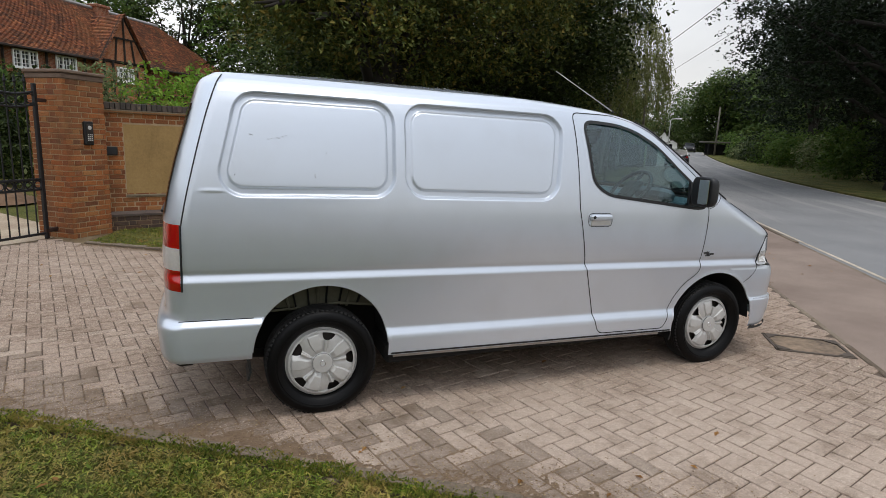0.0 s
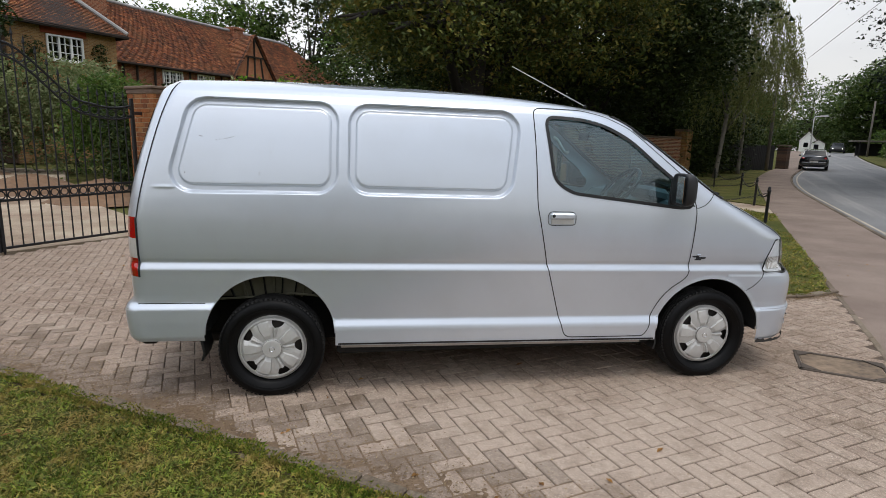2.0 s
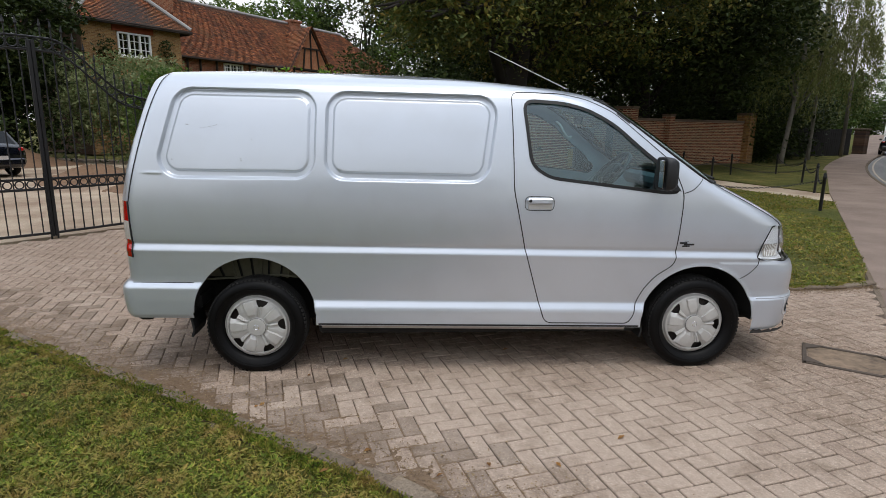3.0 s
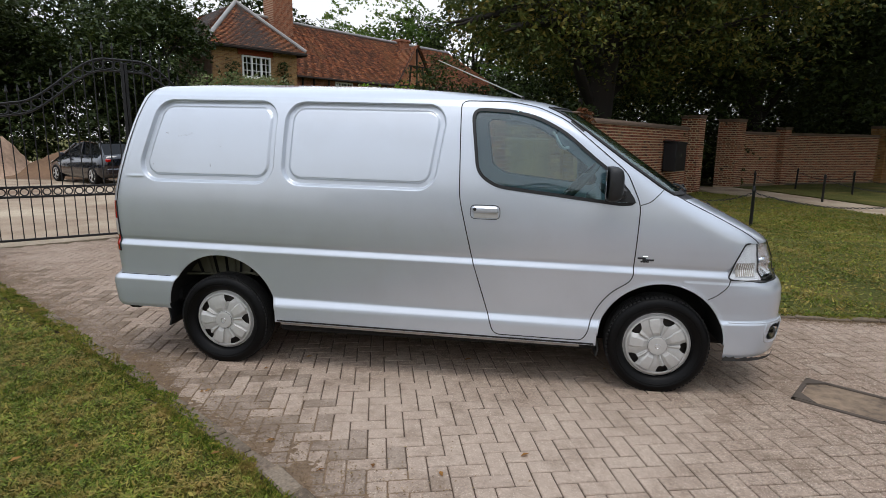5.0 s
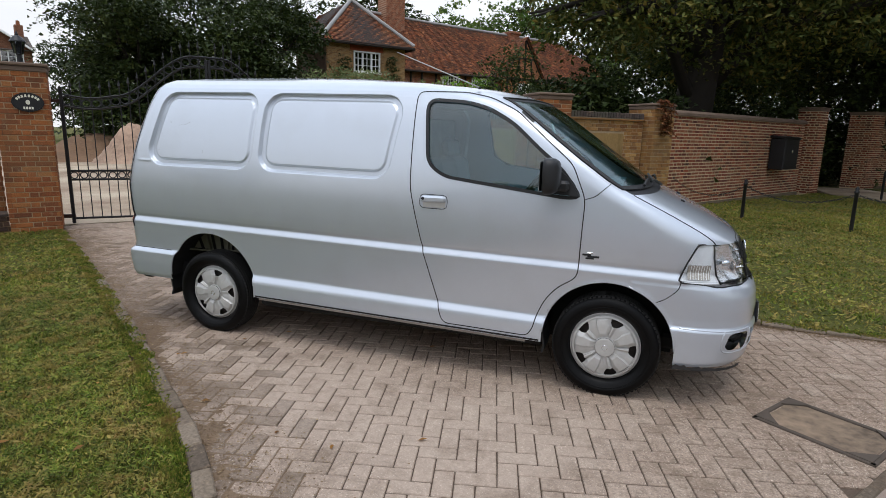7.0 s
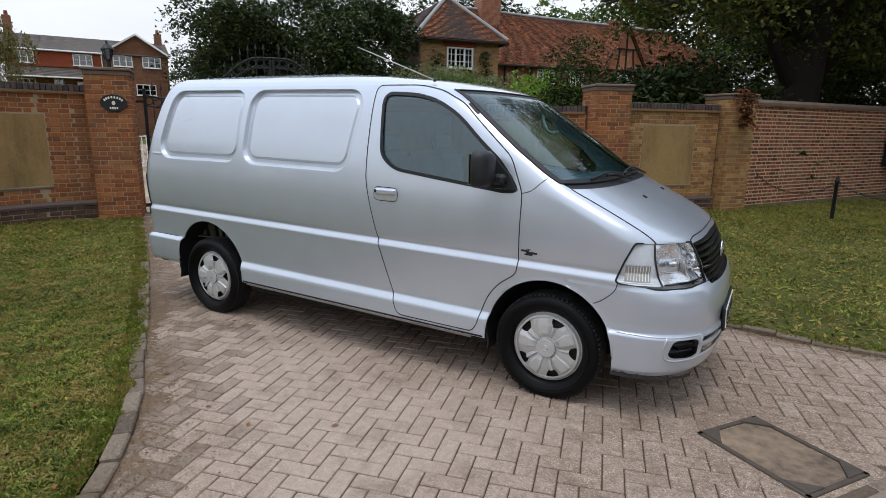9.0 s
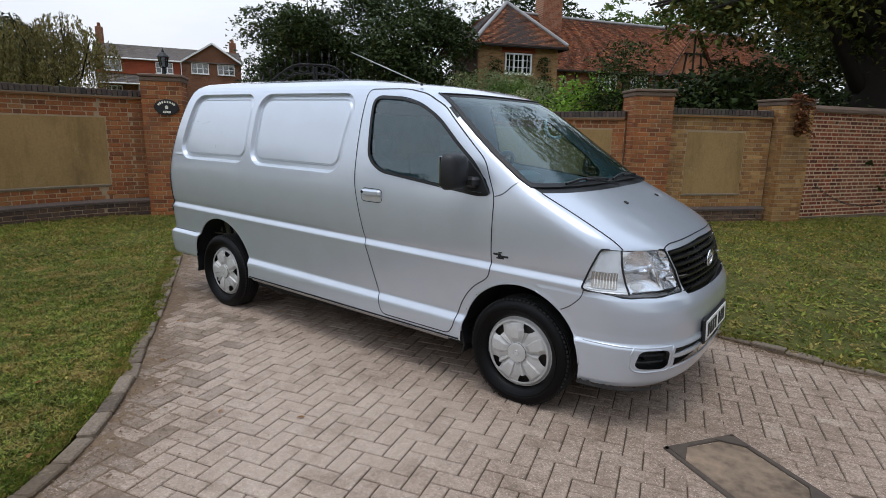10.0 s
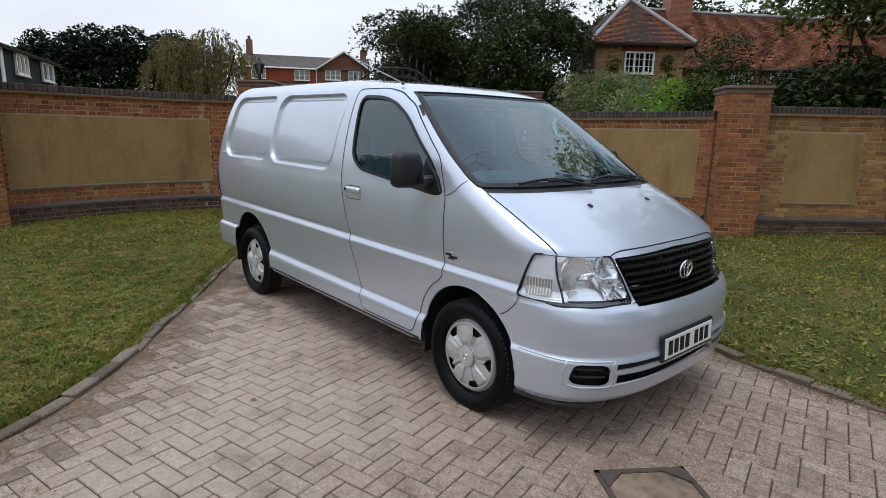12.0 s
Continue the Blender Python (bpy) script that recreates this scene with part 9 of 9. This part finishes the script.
# spoil heaps, barriers in the yard
def heap(c, r_, h, label, mat, seed):
    g = Geo()
    n, k = 44, 18
    vs = [(c[0], c[1], h)]
    for i in range(1, k + 1):
        f = i / k
        for j in range(n):
            a = 2 * math.pi * j / n
            w = 1 + 0.25 * noise.noise((math.cos(a) * 1.3, math.sin(a) * 1.3, seed))
            zz = h * (0.5 + 0.5 * math.cos(math.pi * f)) ** 0.9 + 0.12 * h * noise.noise((c[0] + f * math.cos(a) * 3, c[1] + f * math.sin(a) * 3, seed)) * (1 - f) + 0.10 * noise.noise((c[0] + f * math.cos(a) * 14, c[1] + f * math.sin(a) * 14, seed)) * (1 - f) + random.uniform(-0.04, 0.04)
            vs.append((c[0] + r_ * f * w * math.cos(a), c[1] + r_ * f * w * math.sin(a), zz if i < k else -0.03))
    fs = [(0, 1 + j, 1 + (j + 1) % n) for j in range(n)]
    for i in range(k - 1):
        fs += [(1 + i * n + j, 1 + (i + 1) * n + j, 1 + (i + 1) * n + (j + 1) % n, 1 + i * n + (j + 1) % n) for j in range(n)]
    g.add(vs, fs)
    return solo("earth_mound", g, mat, label, "heap", smooth=True)


heap((-19.0, 16.6), 1.9, 1.7, "heap of pale stones in the yard", M["stones"], 1)
heap((-16.5, 19.2), 4.0, 1.3, "bank of red-brown soil behind the yard", M["soil"], 2)
heap((-22.5, 17.4), 3.4, 1.2, "bank of red-brown soil behind the yard", M["soil"], 3)
heap((-8.2, 13.6), 1.6, 0.45, "low bank of dug earth beside the gates", M["soil"], 4)
heap((-5.6, 11.6), 1.3, 0.5, "low bank of dug earth beside the gates", M["soil"], 5)
br = thing("site_barrier", "white metal barrier frame in the yard", "barrier")
bmx = frame2d((-15.0, 8.6, 0), (-16.6, 10.2))
for z in (0.15, 0.62, 1.1):
    part("rail", Geo().tube([bmx @ Vector((0, 0, z)), bmx @ Vector((2.0, 0, z))], 0.02, 6), M["white"], br)
for u in (0, 0.66, 1.33, 2.0):
    part("upright", Geo().tube([bmx @ Vector((u, 0, 0)), bmx @ Vector((u, 0, 1.1))], 0.02, 6), M["white"], br)

# ---- poles, wires, lamps, fence by the road ----
def pole(x, y, h, label, base=0.0, arm=True):
    g = Geo().tube([(x, y, base - 0.1), (x, y, base + h * 0.5), (x, y, base + h)], [0.12, 0.105, 0.09], 10)
    th = thing("telegraph_pole", label, "pole")
    part("shaft", g, M["grey_wood"], th, smooth=True)
    if arm:
        part("cross_arm", Geo().box((0.10, 1.3, 0.10), pose(x, y, base + h - 0.5, 0, 0, sdir), 0.01), M["grey_wood"], th)
    return th


pole(28.9, 32.0, 8.6, "grey wooden telegraph pole beside the footpath")
pole(57.6, 52.4, 6.1, "grey wooden telegraph pole on the verge", rise(76), False)


def wire(a, b, sag, r_=0.018):
    a, b = Vector(a), Vector(b)
    pts = [a.lerp(b, i / 24) - Vector((0, 0, sag * 4 * (i / 24) * (1 - i / 24))) for i in range(25)]
    solo("overhead_wire", Geo().tube(pts, r_, 5), M["rubber"], "dark overhead cable between the poles", "cable")


wire((28.95, 31.9, 8.4), (3.0, -10.0, 7.75), 0.35, 0.017)
wire((28.95, 31.9, 6.25), (0.05, -10.0, 4.7), 0.1, 0.008)
x, y, z = 60.6, 64.0, rise(87)
sl = thing("street_lamp", "grey steel street lamp", "street lamp")
part("column", Geo().tube([(x, y, z - 0.1), (x, y, z + 4.5), (x + 0.12, y - 0.08, z + 4.75), (x + 0.6, y - 0.45, z + 4.8)], [0.09, 0.06, 0.05, 0.05], 8), M["hubcap"], sl, smooth=True)
part("head", Geo().box((0.9, 0.28, 0.16), pose(x + 0.9, y - 0.65, z + 4.8, 0, 0, -38), 0.04), M["white_lamp"], sl)
wc = thing("white_cottage", "small white house at the road's far end", "house")
for x, y, w, h, r_ in ((93.2, 101.3, 2.9, 2.3, 1.7), (93.2, 98.6, 2.2, 1.7, 0.6)):
    m = pose(x, y, 1.36, 0, 0, sdir - 8)
    part("wall", Geo().box((4, w, h), m @ pose(0, 0, h / 2), 0.05), M["white"], wc)
    for u in (-1.9, 1.9):
        part("gable", Geo().add([m @ Vector(p) for p in ((u - 0.1, -w / 2, h), (u - 0.1, w / 2, h), (u - 0.1, 0, h + r_), (u + 0.1, -w / 2, h), (u + 0.1, w / 2, h), (u + 0.1, 0, h + r_))], [(0, 2, 1), (3, 4, 5), (0, 3, 5, 2), (1, 2, 5, 4)]), M["white"], wc)
    for s in (-1, 1):
        part("roof", Geo().add([m @ Vector(p) for p in ((-2.2, s * (w / 2 + 0.25), h - 0.2), (2.2, s * (w / 2 + 0.25), h - 0.2), (2.2, 0, h + r_ + 0.06), (-2.2, 0, h + r_ + 0.06), (-2.2, s * (w / 2 + 0.25), h - 0.05), (2.2, s * (w / 2 + 0.25), h - 0.05), (2.2, 0, h + r_ + 0.2), (-2.2, 0, h + r_ + 0.2))], [(0, 1, 2, 3), (4, 7, 6, 5), (0, 4, 5, 1), (0, 3, 7, 4), (1, 5, 6, 2)]), M["slate"], wc)
    part("window", Geo().box((0.06, 0.8, 0.9), m @ pose(-2.01, 0.3, h * 0.6), 0.01), M["dark_glass"], wc)
# the roadside shelter by the pole
sh = thing("bus_shelter", "open wooden roadside shelter with a pale flat roof", "shelter")
x, y = rp(78.0, 17.4)
m = pose(x, y, rise(78), 0, 0, sdir)
part("roof", Geo().box((2.2, 3.4, 0.16), m @ pose(0, 0, 1.72), 0.02), M["grey_wood"], sh)
for u, v in ((-0.95, -1.5), (-0.95, 0.9), (0.95, -1.5), (0.95, 0.9)):
    part("post", Geo().box((0.1, 0.1, 1.66), m @ pose(u, v, 0.81), 0.01), M["board"], sh)
part("back_panel", Geo().box((0.05, 2.3, 1.4), m @ pose(0.95, -0.3, 0.78), 0.01), M["board"], sh)
# brown boarded fence and pier beyond the lane lawn
cf = thing("board_fence", "dark close-boarded garden fence under the trees", "fence")
a, b = Vector((24.8, 31.4)), Vector((30.5, 33.4))
for i in range(30):
    q = a.lerp(b, (i + 0.5) / 30)
    part("board", Geo().box((0.196, 0.03, 1.75), pose(q.x, q.y, rise(42) + 0.82 + random.uniform(-0.02, 0.02), 0, random.uniform(-0.6, 0.6), math.degrees(math.atan2(b.y - a.y, b.x - a.x))), 0.006), M["board"], cf)
gp = thing("garden_pier", "short brown brick garden pier", "pier")
m = pose(31.5, 33.7, rise(45.7), 0, 0, 30)
for i in range(21):
    part("course", Geo().box((0.66, 0.66, 0.068), m @ pose(0, 0, 0.03 + 0.075 * i), 0.006), M["brick_plinth"], gp)
part("core", Geo().box((0.64, 0.64, 1.5), m @ pose(0, 0, 0.72)), M["joint_sand"], gp)
part("cap", Geo().box((0.76, 0.76, 0.09), m @ pose(0, 0, 1.64), 0.02), M["kerb"], gp)
fn = thing("field_fence", "weathered wooden rail fence across the road", "fence")
for i in range(6):
    s_ = 14 + i * 2.0
    x, y = rp(s_, 16.6 + swing(s_))
    part("post", Geo().box((0.11, 0.11, 1.15), pose(x, y, 0.57, 0, 0, sdir), 0.01), M["grey_wood"], fn)
    if i:
        for z in (0.45, 0.95):
            part("rail", Geo().tube([(px, py, z), (x, y, z)], 0.045, 5), M["grey_wood"], fn)
    px, py = x, y

# ---- single bricks and paving blocks, last ----
def brick_mesh(length, mat, bh):
    return Geo().box((length, 0.06, bh), None, 0.005).mesh("brick", mat)


brick_cache = {}
for parent, at, pieces, mat, proud, limit, bh in BRICK_JOBS:
    whole = [p for p in pieces if p[1] - p[0] > BL - 0.01]
    rest = [p for p in pieces if p[1] - p[0] <= BL - 0.01]
    rest += whole[limit:]
    key = (mat.name, bh)
    if key not in brick_cache:
        brick_cache[key] = brick_mesh(BL - (0.066 - bh), mat, bh)
    for a, b, z in whole[:limit]:
        q, ang = at((a + b) / 2)
        ob = new("brick", brick_cache[key])
        ob.matrix_world = pose(q.x, q.y, z, 0, 0, ang) @ pose(0, 0.03 - proud + random.uniform(-0.003, 0.003), random.uniform(-0.002, 0.002), random.uniform(-1, 1), random.uniform(-0.4, 0.4), random.uniform(-0.6, 0.6))
        ob.parent = parent
    g = Geo()
    for a, b, z in rest:
        q, ang = at((a + b) / 2)
        g.box((max(0.03, b - a - (0.066 - bh)), 0.06, bh), pose(q.x, q.y, z, 0, 0, ang) @ pose(0, 0.03 - proud + random.uniform(-0.003, 0.003), 0, random.uniform(-1, 1), 0, 0))
    if rest:
        part("brickwork", g, mat, parent, kind="stuff")

# herringbone paving blocks over the drive
PL, PW, GAP, PAVE = 0.2, 0.1, 0.0062, 14.5
ca, sa = math.cos(radians(PAVE)), math.sin(radians(PAVE))
paver_mesh = Geo().box((PL - GAP, PW - GAP, 0.05), None, 0.0042).mesh("paver", M["paver"])
blocks = []
for i in range(-120, 140):
    for j in range(-60, 60):
        # each step of the herringbone: one block lying, one standing at its end
        ux, uy = 0.0554 + i * PW + j * 2 * PW, -0.0255 - i * PW + j * 2 * PW
        for k2, cx, cy in ((0, ux + PL / 2, uy - PW / 2), (1, ux + PL + PW / 2, uy)):
            X, Y = ca * cx - sa * cy, sa * cx + ca * cy
            if -7 < X < 9 and -7 < Y < 8:
                blocks.append((k2, X, Y))
bx, by = np.array([b[1] for b in blocks]), np.array([b[2] for b in blocks])
cov_poly = [tuple((cm @ Vector((x, y, 0)))[:2]) for x, y in ((-0.045, -0.045), (cl + 0.045, -0.045), (cl + 0.045, cw + 0.045), (-0.045, cw + 0.045))]
ok = inside(drive_poly, bx, by) & ~inside(cov_poly, bx, by)
kerb_pts = np.array(spline(KERB_L, 0.1))
rest_v, rest_d = Geo(), Geo()
dirty_mesh = Geo().box((PL - GAP, PW - GAP, 0.05), None, 0.0042).mesh("paver", M["paver_dirty"])
count = 0
for (k2, X, Y), o in zip(blocks, ok):
    if not o:
        continue
    zz = -0.025 + 0.004 * noise.noise((X * 0.8, Y * 0.8, 0)) + random.uniform(-0.0015, 0.0015)
    mm = pose(X, Y, zz, random.uniform(-0.5, 0.5), random.uniform(-0.4, 0.4), PAVE + 90 * k2 + random.uniform(-0.5, 0.5))
    reach = np.min(np.hypot(kerb_pts[:, 0] - X, kerb_pts[:, 1] - Y))
    soiled = reach < 0.42 + 0.5 * noise.noise((X * 0.9, Y * 0.9, 3)) + random.uniform(-0.3, 0.3)
    if 1.4 < X < 3.6 and -2.3 < Y < -0.2 and count < 300:
        ob = new("paver", dirty_mesh if soiled else paver_mesh)
        ob.matrix_world = mm
        ob.parent = drive
        count += 1
    else:
        (rest_d if soiled else rest_v).box((PL - GAP, PW - GAP, 0.05), mm, 0.0042)
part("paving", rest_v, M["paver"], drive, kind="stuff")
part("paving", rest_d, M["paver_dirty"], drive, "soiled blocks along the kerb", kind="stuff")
